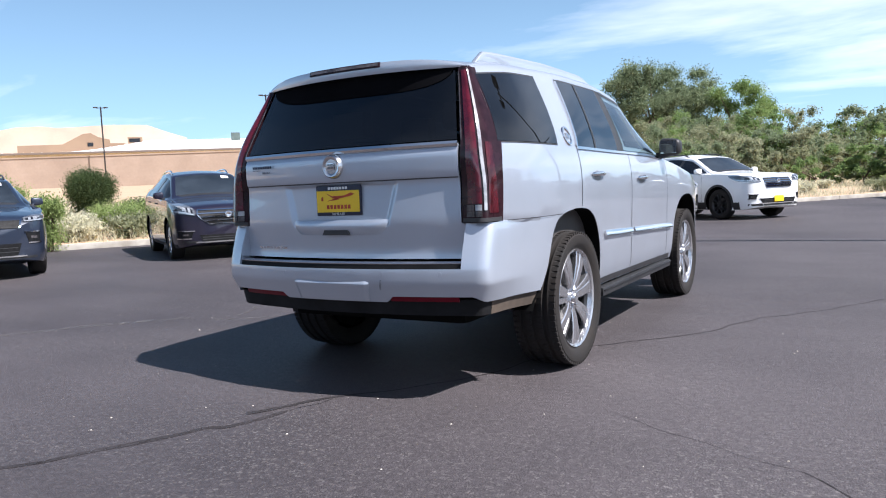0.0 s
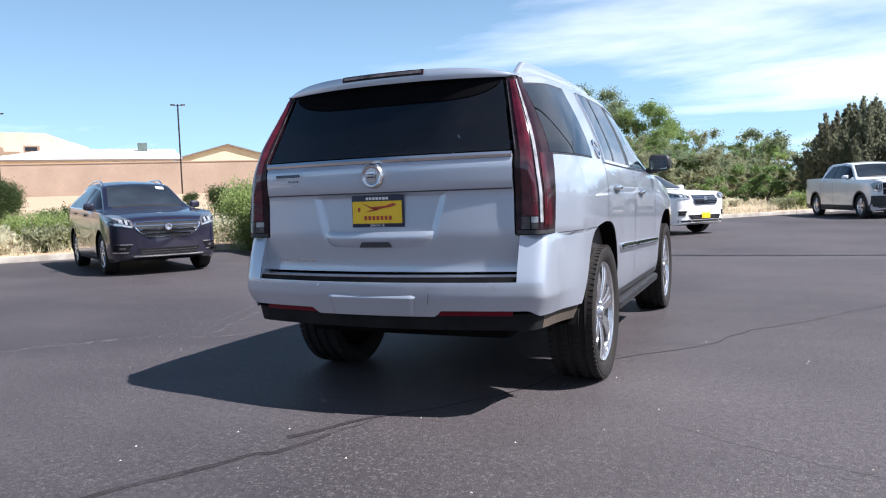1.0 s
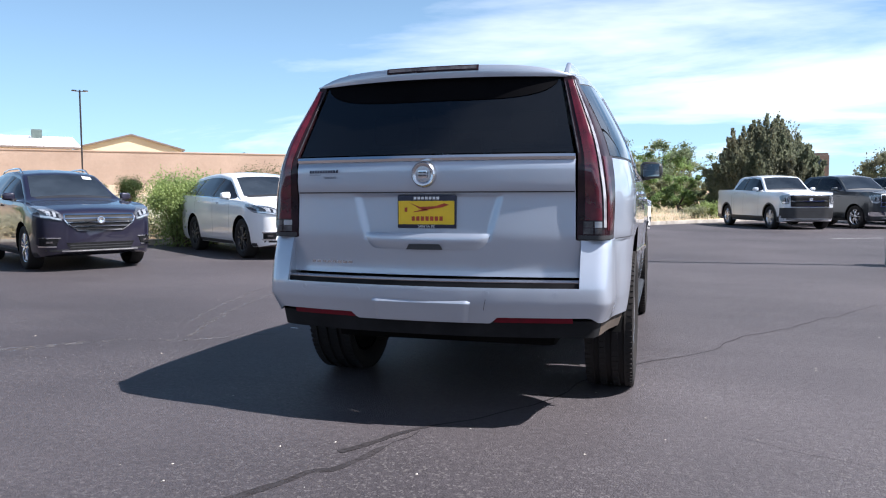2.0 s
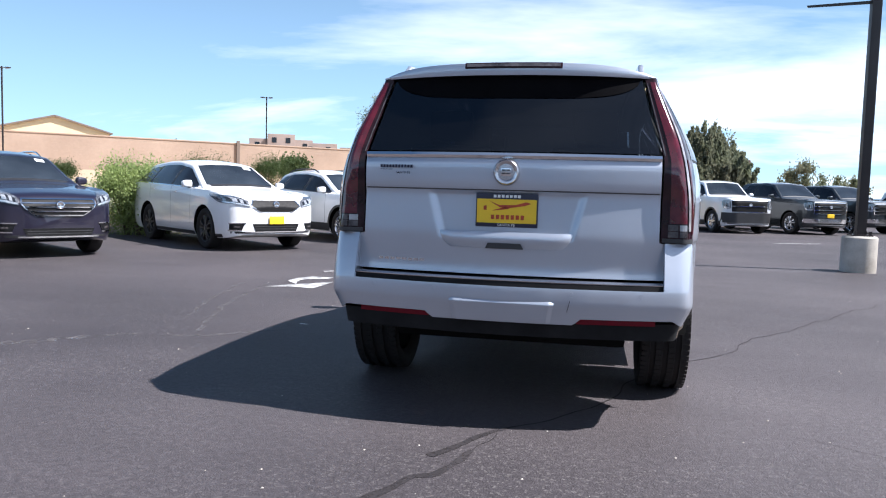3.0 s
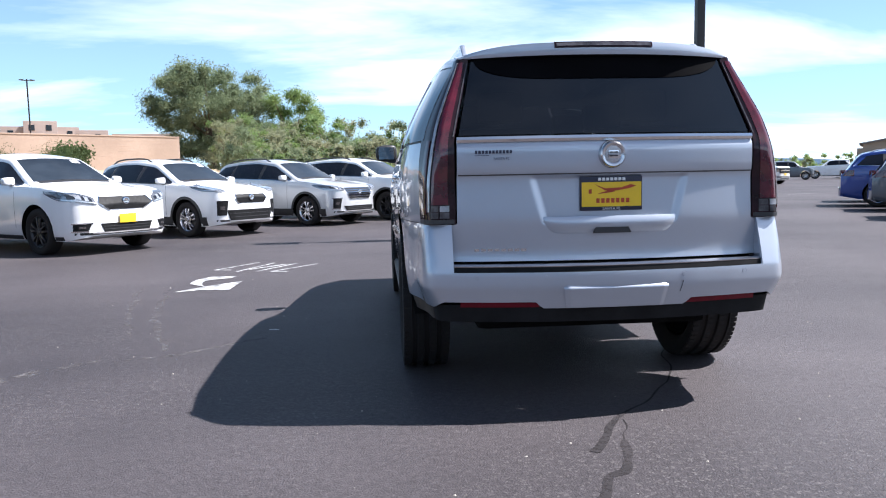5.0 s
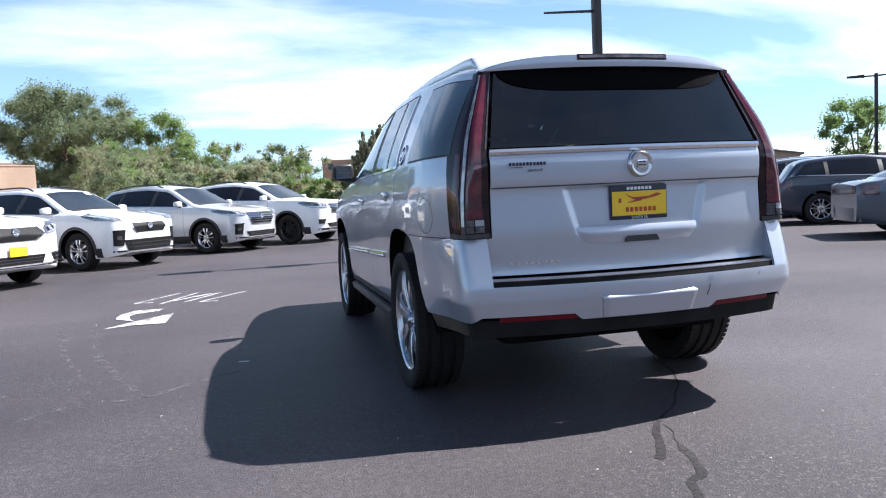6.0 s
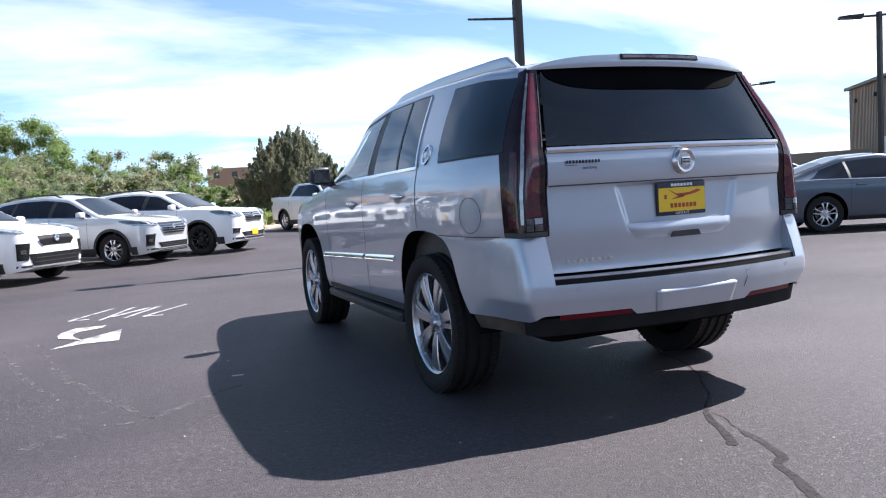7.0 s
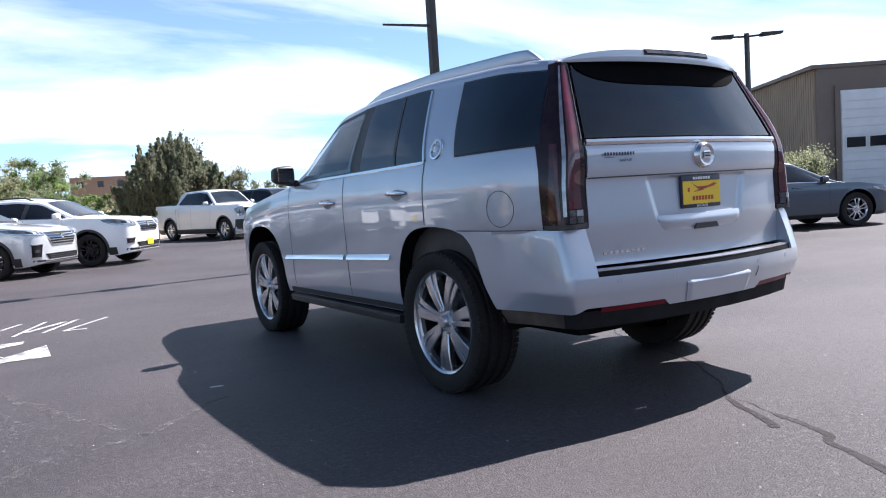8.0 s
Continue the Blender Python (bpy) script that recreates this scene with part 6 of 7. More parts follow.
    for owner, ink, size, at in ((pf, WHITE_INK, 0.020, pose(0.004, py - 0.002, 0.9955, 90, 0, 0)), (gt, NAVY, 0.017, pose(-0.530, tail(0.53, 1.25) - 0.013, 1.2455, 90, 0, -6))):
        tx = bpy.data.curves.new("city", "FONT")
        tx.body, tx.size, tx.align_x, tx.extrude = "SANTA FE", size, "CENTER", 0.0006
        tob = new("city_lettering", tx)
        tx.materials.append(ink)
        tob.parent = owner
        tob.matrix_basis = at
    for k, (x0, x1, z) in enumerate(((-0.655, -0.475, 1.283), (-0.655, -0.475, 1.267))):
        n = 1 if k == 1 else 11
        for i in range(n):
            a, b = x0 + (x1 - x0) * i / n, x0 + (x1 - x0) * (i + (1 if n == 1 else 0.72)) / n
            hh = 0.0012 if k == 1 else 0.0075
            part("sticker_bar", grid(lambda u, v: (a + (b - a) * u, tail(a, z) - 0.0165, z - hh + 2 * hh * v), 2, 1), NAVY, gt, smooth=0)
    for i in range(8):
        x = -0.66 + i * 0.032
        part("name_bar", grid(lambda u, v: (x + 0.024 * u, tail(x, 0.81) - 0.004, 0.804 + 0.013 * v), 2, 1, 0.004), ALLOY, gt, smooth=0)

    # tall lamps on the rear corners
    xi = curve([(0.93, 0.748), (1.34, 0.750), (1.75, 0.652)])
    cx = curve([(0.93, 0.893), (1.15, 0.882), (1.30, 0.855), (1.45, 0.82), (1.75, 0.702)], 0.03)
    cy = curve([(0.93, 0.205), (1.30, 0.225), (1.45, 0.270), (1.75, 0.42)], 0.03)
    def lamp(s, z, q):
        """q: 0 at the tailgate, 0.6 on the corner, 1 at the front edge on the side."""
        a = Vector((xi(z), tail(xi(z), z)))
        c = Vector((cx(z), cy(z)))
        yy = ey(z)
        e = Vector((sh.side_x(yy, z) + 0.006, yy + 0.006))
        def at(t):
            t = max(0.0, min(1.0, t))
            return a.lerp(c, t / 0.6) if t < 0.6 else c.lerp(e, (t - 0.6) / 0.4)
        r = 0.22 * min(1.0, q / 0.3, (1 - q) / 0.3)
        p = sum((at(q + r * k / 3) for k in range(-3, 4)), Vector((0, 0))) / 7
        return (s * p.x, p.y, z)
    for s in (1, -1):
        lm = part("tail_lamp", grid(lambda u, v: lamp(s, 0.94 + 0.815 * v, u), 24, 44, 0.03), LAMP_SMOKE, car)
        def offset(p, d):
            return (p[0] + s * d * 0.5, p[1] - d, p[2])
        part("lamp_cap", grid(lambda u, v: lamp(s, 1.752 + 0.020 * v * smooth(0.62, 1.0, u), u), 24, 3, 0.006), SILVER, car)
        part("red_lens", grid(lambda u, v: offset(lamp(s, 1.035 + 0.70 * v, 0.15 + 0.05 * v + (0.38 - 0.06 * v) * u), 0.004), 10, 40, 0.003), LAMP_RED, lm)
        part("clear_strip", grid(lambda u, v: offset(lamp(s, 1.0 + 0.735 * v, 0.575 + 0.075 * u), 0.006), 4, 40, 0.004), LAMP_TUBE, lm)
        part("edge_strip", grid(lambda u, v: offset(lamp(s, 1.36 + 0.37 * v, 0.015 + 0.04 * u), 0.004), 2, 20, 0.002), LAMP_SMOKED_CLEAR, lm)
        part("red_side_lens", grid(lambda u, v: offset(lamp(s, 0.985 + 0.36 * v, 0.69 + 0.03 * v + (0.21 - 0.10 * v) * u), 0.004), 6, 24, 0.003), LAMP_MAROON, lm)
        part("base_strip", grid(lambda u, v: offset(lamp(s, 0.942 + 0.020 * v, 0.02 + 0.96 * u), 0.004), 20, 2, 0.003), DARK_TRIM, lm)
        # the upper facet on the sun's side gets a paler material as a glint
        for k in range(2):
            for j in range(2):
                part("reverse_lens", grid(lambda u, v: offset(lamp(s, 0.968 + 0.032 * j + 0.029 * v, 0.12 + 0.23 * k + (0.20 if k == 0 else 0.17) * u), 0.006), 4, 3, 0.004), LAMP_CLEAR if j and k == (1 if s > 0 else 0) else LAMP_SMOKED_CLEAR, lm)

    # spoiler with the high brake lamp
    lip_h = lambda x: 0.058 - 0.052 * min(1.0, abs(x) / 0.70) ** 5
    def spoil(u, v):
        """v: 0 on the roof, 1 at the rear edge; the outer strips roll down towards the lamps."""
        q = 2 * u - 1
        t, k = min(1.0, abs(q) / 0.94), max(0.0, (abs(q) - 0.94) / 0.06)
        x = (0.698 - 0.006 * v) * t
        back = 0.275 + 0.155 * (x / 0.70) ** 2.2
        rear = 1.754 + lip_h(x)
        y = back + (0.80 - back) * (1 - v)
        z = rear + (sh.top_z(x, 0.80) + 0.005 - rear) * (1 - v) ** 0.8
        drop = 0.004 + 0.045 * (1 - v)
        return (math.copysign(x + 0.014 * math.sin(k * math.pi / 2), q), y, z - drop * (1 - math.cos(k * math.pi / 2)))
    sp = part("spoiler", grid(spoil, 66, 14, 0.004), SILVER, car, smooth=60)
    def lip(u, v):
        x, y, z = spoil(u, 1.0)
        return (x, y - 0.004 * math.sin(math.pi * v), z - max(0.002, z - 1.752) * v)
    part("spoiler_edge", grid(lip, 66, 4, 0.006), SILVER, sp, smooth=60)
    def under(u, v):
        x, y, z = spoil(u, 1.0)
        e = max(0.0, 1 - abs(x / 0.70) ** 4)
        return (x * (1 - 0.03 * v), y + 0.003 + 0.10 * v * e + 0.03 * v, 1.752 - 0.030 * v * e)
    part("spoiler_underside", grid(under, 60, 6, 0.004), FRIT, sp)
    def stop(u, v):
        x = 0.245 * (2 * u - 1)
        p = spoil((0.94 * x / 0.692 + 1) / 2, 1.0)
        return (x, p[1] - 0.014 + 0.010 * v, p[2] - 0.024 + 0.026 * v)
    bl = part("brake_lamp", grid(stop, 20, 4, 0.01), LAMP_SMOKE, sp)
    part("lens", grid(lambda u, v: tuple(Vector(stop(0.02 + 0.96 * u, 0.2 + 0.6 * v)) + Vector((0, -0.003, 0))), 20, 2, 0.003), LAMP_SMOKED_CLEAR, bl)

    # rear bumper: one shell from arch to arch with two towers beside the tailgate
    plan = lambda x: 0.052 + 0.158 * x * x
    back_in = curve([(0.45, 0.070), (0.53, 0.034), (0.625, 0.004), (0.64, 0.0), (0.70, 0.0), (0.72, 0.003), (0.80, 0.026), (0.920, 0.070), (0.937, 0.080)], 0.006)
    side_in = curve([(0.45, 0.075), (0.53, 0.048), (0.625, 0.005), (0.64, 0.0), (0.85, 0.006), (0.92, 0.010), (0.937, 0.014)], 0.006)
    kept_rows = {}
    def bumper_row(z):
        """The outline from above at a height: x and y along the way from the middle (0) to the wheel arch (1)."""
        key = round(z, 4)
        if key not in kept_rows:
            bi, si = back_in(z), side_in(z)
            end = AR - half_arch(-1, z) - 0.004
            pts = [(q, x, plan(x) + bi) for q, x in ((0.0, 0.0), (0.12, 0.2), (0.24, 0.4), (0.36, 0.6), (0.465, 0.775))]
            pts += [(0.52, 0.870 - si, 0.170 + bi * 0.95), (0.545, 0.906 - si, 0.196 + bi * 0.8), (0.57, 0.922 - si, 0.245 + bi * 0.6)]
            for k in range(1, 13):
                q = k / 12
                y0 = 0.245 + bi * 0.6
                y = y0 + (end - y0) * q
                mix = min(1.0, max(0.0, (y - 0.36) / 0.22))
                x = (0.922 + 0.022 * min(1.0, (y - y0) / 0.2)) * (1 - mix) + (sh.side_x(max(y, 0.36), z) + 0.003) * mix
                pts.append((0.57 + 0.43 * q, x - si * (1 - q) ** 1.3, y))
            kept_rows[key] = (curve([(p[0], p[1]) for p in pts], 0.008, 0.002), curve([(p[0], p[2]) for p in pts], 0.008, 0.002))
        return kept_rows[key]
    def bumper(a, z, inn=0.0):
        """A place on the bumper: a from -1 to 1 round the rear; inn: how far within the skin."""
        fx, fy = bumper_row(z)
        q = min(0.999, abs(a))
        x, y = fx(q) - fx(0.0), fy(q)
        if inn:
            t = Vector((fx(q + 0.001) - fx(q - 0.001), fy(q + 0.001) - fy(q - 0.001))).normalized()
            x, y = x - t.y * inn, y + t.x * inn
        return (math.copysign(x, a) if a else 0.0, y, z)
    low_edge = lambda a: 0.533 + 0.032 * smooth(0.21, 0.235, abs(a)) - 0.030 * smooth(0.50, 0.56, abs(a))
    heights = [0.0, 0.04, 0.08, 0.14, 0.19, 0.21, 0.225, 0.24, 0.26, 0.30, 0.36, 0.40, 0.43, 0.44, 0.47, 0.53, 0.60, 0.67, 0.74, 0.81, 0.88, 0.94, 0.97, 0.99, 1.0]
    def bumper_skin(u, v):
        a = 2 * u - 1
        k = v * (len(heights) - 1)
        i = min(int(k), len(heights) - 2)
        t = heights[i] + (heights[i + 1] - heights[i]) * (k - i)
        z0 = low_edge(a)
        z = 0.533 + 0.404 * t
        z = z if t > 0.2 else z0 + (0.6138 - z0) * t / 0.2
        return bumper(a, z)
    bm = grid(bumper_skin, 172, len(heights) - 1, 0.012)
    gone = [f for f in bm.faces if abs(f.calc_center_median().x) < 0.772 and f.calc_center_median().z > 0.711]
    bmesh.ops.delete(bm, geom=gone, context="FACES")
    bp = part("rear_bumper", bm, SILVER, car, smooth=50)
    for s in (1, -1):
        part("tower_cap", grid(lambda u, v: (s * (0.775 + 0.108 * u), 0.228 + 0.05 * u * u + (0.38 - 0.228 - 0.05 * u * u) * v, 0.936), 8, 3, 0.008), SILVER, bp)
        part("tower_side", grid(lambda u, v: (s * 0.774, plan(0.775) + back_in(0.70 + 0.235 * v) + 0.003 + (0.29 - plan(0.775) - back_in(0.70 + 0.235 * v)) * u, 0.70 + 0.235 * v), 3, 8, 0.004), SILVER, bp)
        part("reflector", grid(lambda u, v: bumper(s * (0.222 + 0.225 * u), 0.538 + 0.024 * v, 0.008), 14, 1, 0.006), LAMP_REFLEX, bp)
        for a in (0.40, 0.205):
            p = bumper(s * a, 0.684)
            part("parking_sensor", lathe([(0.0, 0.0008), (0.0100, 0.0004), (0.0115, -0.002), (0.0125, 0.0006), (0.0135, -0.004)], 20), SILVER, bp).matrix_basis = pose(p[0], p[1] - 0.0002, p[2], 0, 0, -90 + s * (6 if a < 0.3 else 12))
    pad_in = lambda x: plan(x) + 0.016
    part("step_lip", grid(lambda u, v: ((2 * u - 1) * 0.772, pad_in(abs(2 * u - 1) * 0.772) + 0.006 * v, 0.704 + 0.032 * v), 40, 2, 0.01), STEP, bp)
    part("step_pad", grid(lambda u, v: ((2 * u - 1) * 0.772, pad_in(abs(2 * u - 1) * 0.772) + 0.006 + 0.09 * v, 0.737 + 0.006 * v), 40, 3, 0.02), PAD, bp, smooth=30)
    part("step_trim", grid(lambda u, v: ((2 * u - 1) * 0.770, pad_in(abs(2 * u - 1) * 0.770) + 0.004 + 0.030 * v, 0.739 + 0.007 * v), 40, 1, 0.004), ALLOY, bp, "thin bright metal edge")
    def cover(u, v):
        q = 2 * u - 1
        soft = smooth(0.0, 0.05, min(u, 1 - u))
        return (q * (0.240 + 0.020 * v), plan(0.245) + back_in(0.538 + 0.125 * v) - 0.004 - 0.010 * soft + 0.026 * smooth(0.72, 1.0, v), 0.537 + 0.126 * v)
    part("hitch_cover", grid(cover, 60, 40, 0.02), SILVER, bp, smooth=60)
    part("flap_seam", grid(lambda u, v: (0.318 + 0.0020 * u + 0.012 * v, plan(0.32) + back_in(0.60 + 0.055 * v) - 0.0015, 0.60 + 0.055 * v), 1, 5, 0.002), DARK_TRIM, bp)
    def valance(u, v, a0=-0.60, a1=0.60):
        a = a0 + (a1 - a0) * u
        z = 0.462 + 0.085 * v
        x, y, _ = bumper(a, 0.53, 0.012 + 0.016 * (1 - v))
        return (x, y, z)
    va = part("valance", grid(valance, 80, 5, 0.03), STEP, bp)
    for s in (1, -1):
        part("valance_corner", grid(lambda u, v: valance(u, v, s * 0.604, s * 0.985), 20, 5, 0.02), DUSTY, va, "dusty brown plastic corner")

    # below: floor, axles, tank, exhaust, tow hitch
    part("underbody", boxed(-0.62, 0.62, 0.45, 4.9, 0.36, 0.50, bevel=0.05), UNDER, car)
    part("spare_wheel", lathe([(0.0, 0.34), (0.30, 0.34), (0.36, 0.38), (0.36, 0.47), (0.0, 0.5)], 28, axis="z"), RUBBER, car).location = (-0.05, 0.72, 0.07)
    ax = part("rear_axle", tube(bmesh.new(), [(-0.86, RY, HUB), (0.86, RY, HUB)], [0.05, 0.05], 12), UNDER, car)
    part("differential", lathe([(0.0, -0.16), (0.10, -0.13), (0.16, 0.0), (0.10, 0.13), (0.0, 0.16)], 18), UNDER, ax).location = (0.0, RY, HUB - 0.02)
    part("exhaust", tube(bmesh.new(), [(0.55, 2.4, 0.36), (0.58, 1.7, 0.42), (0.60, 0.95, 0.44), (0.60, 0.72, 0.44)], [0.04, 0.045, 0.04, 0.035], 10), STEEL, car)
    # cabin
    part("cabin_floor", boxed(-0.86, 0.86, 0.27, 3.6, 0.62, 0.68), LEATHER, car)
    for s in (1, -1):
        xa, xb = sorted((s * 0.84, s * 0.89))
        part("door_panel", boxed(xa, xb, 0.5, 3.5, 0.66, 1.30), LEATHER, car)
    part("dashboard", boxed(-0.82, 0.82, 3.2, 3.62, 0.9, 1.24, bevel=0.06), LEATHER, car)
    for row_y, xs in ((0.95, (-0.42, 0.42)), (1.75, (-0.42, 0.42)), (2.65, (-0.42, 0.42))):
        for x in xs:
            st = part("seat", boxed(x - 0.26, x + 0.26, row_y, row_y + 0.5, 0.68, 0.92, bevel=0.05), LEATHER, car)
            part("backrest", boxed(x - 0.25, x + 0.25, row_y - 0.12, row_y + 0.04, 0.85, 1.44, bevel=0.06), LEATHER, st)
            part("headrest", boxed(x - 0.13, x + 0.13, row_y - 0.12, row_y, 1.46, 1.64, bevel=0.05), LEATHER, st)
    return car


silver_suv()

# ---- the parked rows ----
P_WHITE = paint("white_paint", (0.84, 0.84, 0.84), 0.0, 0.35)
P_PEARL = paint("pearl_silver_paint", (0.60, 0.61, 0.62), 0.35, 0.35)
P_NAVY = paint("dark_blue_paint", (0.012, 0.010, 0.024), 0.2, 0.35)
P_SLATE = paint("slate_blue_paint", (0.016, 0.023, 0.042), 0.2, 0.35)
P_BLUE = paint("bright_blue_paint", (0.015, 0.05, 0.25), 0.3, 0.35)
P_GREY = paint("grey_paint", (0.10, 0.115, 0.135), 0.45, 0.35)
P_STEEL = paint("steel_blue_paint", (0.08, 0.10, 0.13), 0.5, 0.3)
P_DARK = paint("charcoal_paint", (0.02, 0.025, 0.03), 0.4, 0.35)
P_SILV = paint("truck_silver_paint", (0.64, 0.67, 0.71), 0.25, 0.35)

HD = -37
parked_car("crossover", "dark blue crossover with a chrome barred grille", "car", (-8.33, 6.87), -31, 4.70, 1.88, 1.69, 2.70, 0.93, 0.36, P_NAVY, sticker=True, plate=False, grille=(0.385, 0.535, (0.34, 0.48, 0.56, 0.54), 0, 4, True), lamps=(0.475, 0.545, 0.53, 0.625, 0.60, 0.62), fog=(0.235, 0.315, 0.64, 0.90), intake=(0.20, 0.27, 0.55))
parked_car("crossover", "slate blue crossover with a slotted grille", "car", (-9.67, 3.17), -24, 4.62, 1.86, 1.67, 2.70, 0.90, 0.36, P_SLATE, sticker=True, clad=PLASTIC, plate=False, grille=(0.47, 0.54, (0.52, 0.56), 0, 0, True), lamps=(0.525, 0.56, 0.54, 0.585, 0.60, 0.45), fog=(0.33, 0.43, 0.62, 0.84), intake=(0.22, 0.33, 0.55))
parked_car("suv", "white family SUV with black wheels and a yellow dealer plate", "car", (-6.05, 9.8), HD, 4.98, 1.96, 1.71, 2.82, 0.98, 0.38, P_WHITE, sticker=True, rim=ALLOY_DARK, rails=False, plate_z=0.56, grille=(0.425, 0.545, (0.30, 0.40, 0.50, 0.46, 0.42), 0, 0, True), lamps=(0.475, 0.535, 0.53, 0.605, 0.53, 0.72), fog=(0.225, 0.30, 0.62, 0.86), intake=(0.215, 0.295, 0.48))
parked_car("crossover", "white compact crossover with black cladding", "car", (-4.5, 12.8), HD, 4.48, 1.86, 1.64, 2.67, 0.92, 0.36, P_WHITE, sticker=True, clad=PLASTIC, plate=False, grille=(0.415, 0.525, (0.34, 0.44, 0.40), 0, 0, True), lamps=(0.56, 0.60, 0.58, 0.66, 0.60, 0.78), fog=(0.27, 0.45, 0.62, 0.84), fog_trim=False, intake=(0.205, 0.335, 0.66), hood=0.69, nose=0.58)
parked_car("crossover", "silver white crossover with a wide chrome grille", "car", (-2.35, 15.5), HD, 4.65, 1.84, 1.66, 2.73, 0.94, 0.36, P_PEARL, clad=PLASTIC, plate=False, grille=(0.39, 0.545, (0.38, 0.48, 0.50), 0, 5, True), lamps=(0.51, 0.545, 0.535, 0.60, 0.54, 0.72), fog=(0.245, 0.40, 0.66, 0.86), intake=(0.215, 0.285, 0.60))
parked_car("suv", "white three-row SUV with black lower cladding", "car", (-0.35, 17.2), HD, 4.92, 1.92, 1.70, 2.86, 1.00, 0.38, P_WHITE, clad=PLASTIC, rim=ALLOY_DARK, nose=0.615, hood=0.70, belt=(0.67, 0.72), plate_z=0.48, grille=(0.46, 0.590, (0.38, 0.44, 0.42), 0, 5, True), lamps=(0.54, 0.585, 0.56, 0.635, 0.52, 0.66), fog=(0.29, 0.36, 0.64, 0.84), intake=(0.235, 0.30, 0.60))
TRK = dict(style="pickup", L=5.89, W=2.03, H=1.96, wb=3.68, fo=0.94, r=0.41, hood=0.685, nose=0.645, tail=0.735, belt=(0.675, 0.72), cowl=-0.62, roof_f=-1.30, rails=False, lamps=(0.47, 0.595, 0.70), fog=(0.24, 0.31, 0.68, 0.86), intake=(0.20, 0.30, 0.6), step=0.09, fog_trim=False)
BIG, MESH = (0.40, 0.605, 0.66, 0.66, 3, True), (0.40, 0.605, 0.68, 0.66, 2, False)
parked_car("pickup_truck", "silver crew-cab pickup truck with a dark lower bumper", "truck", (5.7, 25.4), -72, body=P_SILV, clad=PLASTIC, plate=False, grille=MESH, **TRK)
parked_car("pickup_truck", "charcoal pickup truck with a big chrome grille", "truck", (8.6, 26.6), -64, body=P_DARK, grille=BIG, **TRK)
parked_car("pickup_truck", "dark grey pickup truck parked nose out", "truck", (11.6, 29.6), -62, body=P_DARK, grille=BIG, **TRK)
parked_car("pickup_truck", "white pickup truck parked nose out", "truck", (17.6, 36.6), -60, body=P_WHITE, grille=MESH, **TRK)
parked_car("pickup_truck", "grey pickup truck parked nose out", "truck", (21.6, 41.6), -60, body=P_GREY, grille=BIG, **TRK)
parked_car("pickup_truck", "dark blue pickup truck parked nose out", "truck", (24.5, 45.0), -60, body=P_NAVY, grille=BIG, **TRK)
parked_car("pickup_truck", "white pickup truck with dark bumper parked nose out", "truck", (28.0, 49.0), -60, body=P_WHITE, grille=MESH, **TRK)
# the opposite row, tails to the lane
parked_car("saloon_car", "steel blue metallic saloon car with a sloping roof", "car", (12.3, 6.42), -28, 4.86, 1.87, 1.46, 2.84, 0.93, 0.345, P_STEEL, style="sedan", rails=False, plate=False, nose=0.545, hood=0.66, belt=(0.62, 0.68), lamps=(0.46, 0.50, 0.47, 0.54, 0.52, 0.6))
parked_car("crossover", "dark blue crossover seen from behind", "car", (13.9, 10.6), -30, 4.70, 1.88, 1.60, 2.82, 0.93, 0.36, P_SLATE, rails=False, plate=False)
parked_car("crossover", "grey crossover seen from behind", "car", (15.3, 13.6), -32, 4.65, 1.86, 1.66, 2.75, 0.93, 0.36, P_GREY, plate=False)
parked_car("crossover", "bright blue crossover seen from behind", "car", (16.15, 16.2), -32, 4.65, 1.86, 1.68, 2.75, 0.93, 0.36, P_BLUE, plate=False)
parked_car("crossover", "white crossover seen from behind", "car", (17.95, 18.8), -32, 4.65, 1.86, 1.66, 2.75, 0.93, 0.36, P_WHITE, plate=False)
# far off, side on
parked_car("suv", "grey boxy SUV standing side on far off", "car", (40.3, 65.2), -30, 4.7, 1.88, 1.84, 2.85, 0.75, 0.41, P_GREY, plate=False, roof_f=-0.95, cowl=-0.45)
parked_car("pickup_truck", "white pickup truck standing side on far off", "truck", (44.0, 69.6), 150, body=P_WHITE, grille=MESH, plate=False, **TRK)

# ---- plants ----
LEAF_ELM = leafy("elm_leaves", (0.185, 0.225, 0.132), (0.136, 0.176, 0.097))
LEAF_GREEN = leafy("bright_leaves", (0.19, 0.265, 0.10), (0.13, 0.195, 0.07))
LEAF_DARK = leafy("juniper_leaves", (0.150, 0.170, 0.108), (0.19, 0.182, 0.125))
LEAF_GREY = leafy("sage_leaves", (0.265, 0.275, 0.175), (0.195, 0.22, 0.115))
LEAF_DRY = leafy("dry_brush", (0.56, 0.53, 0.40), (0.42, 0.41, 0.28))
LEAF_SHRUB = leafy("pale_shrub_leaves", (0.27, 0.33, 0.125), (0.19, 0.25, 0.09))
LEAF_BUSH = leafy("dense_bush_leaves", (0.062, 0.092, 0.034), (0.044, 0.066, 0.025))


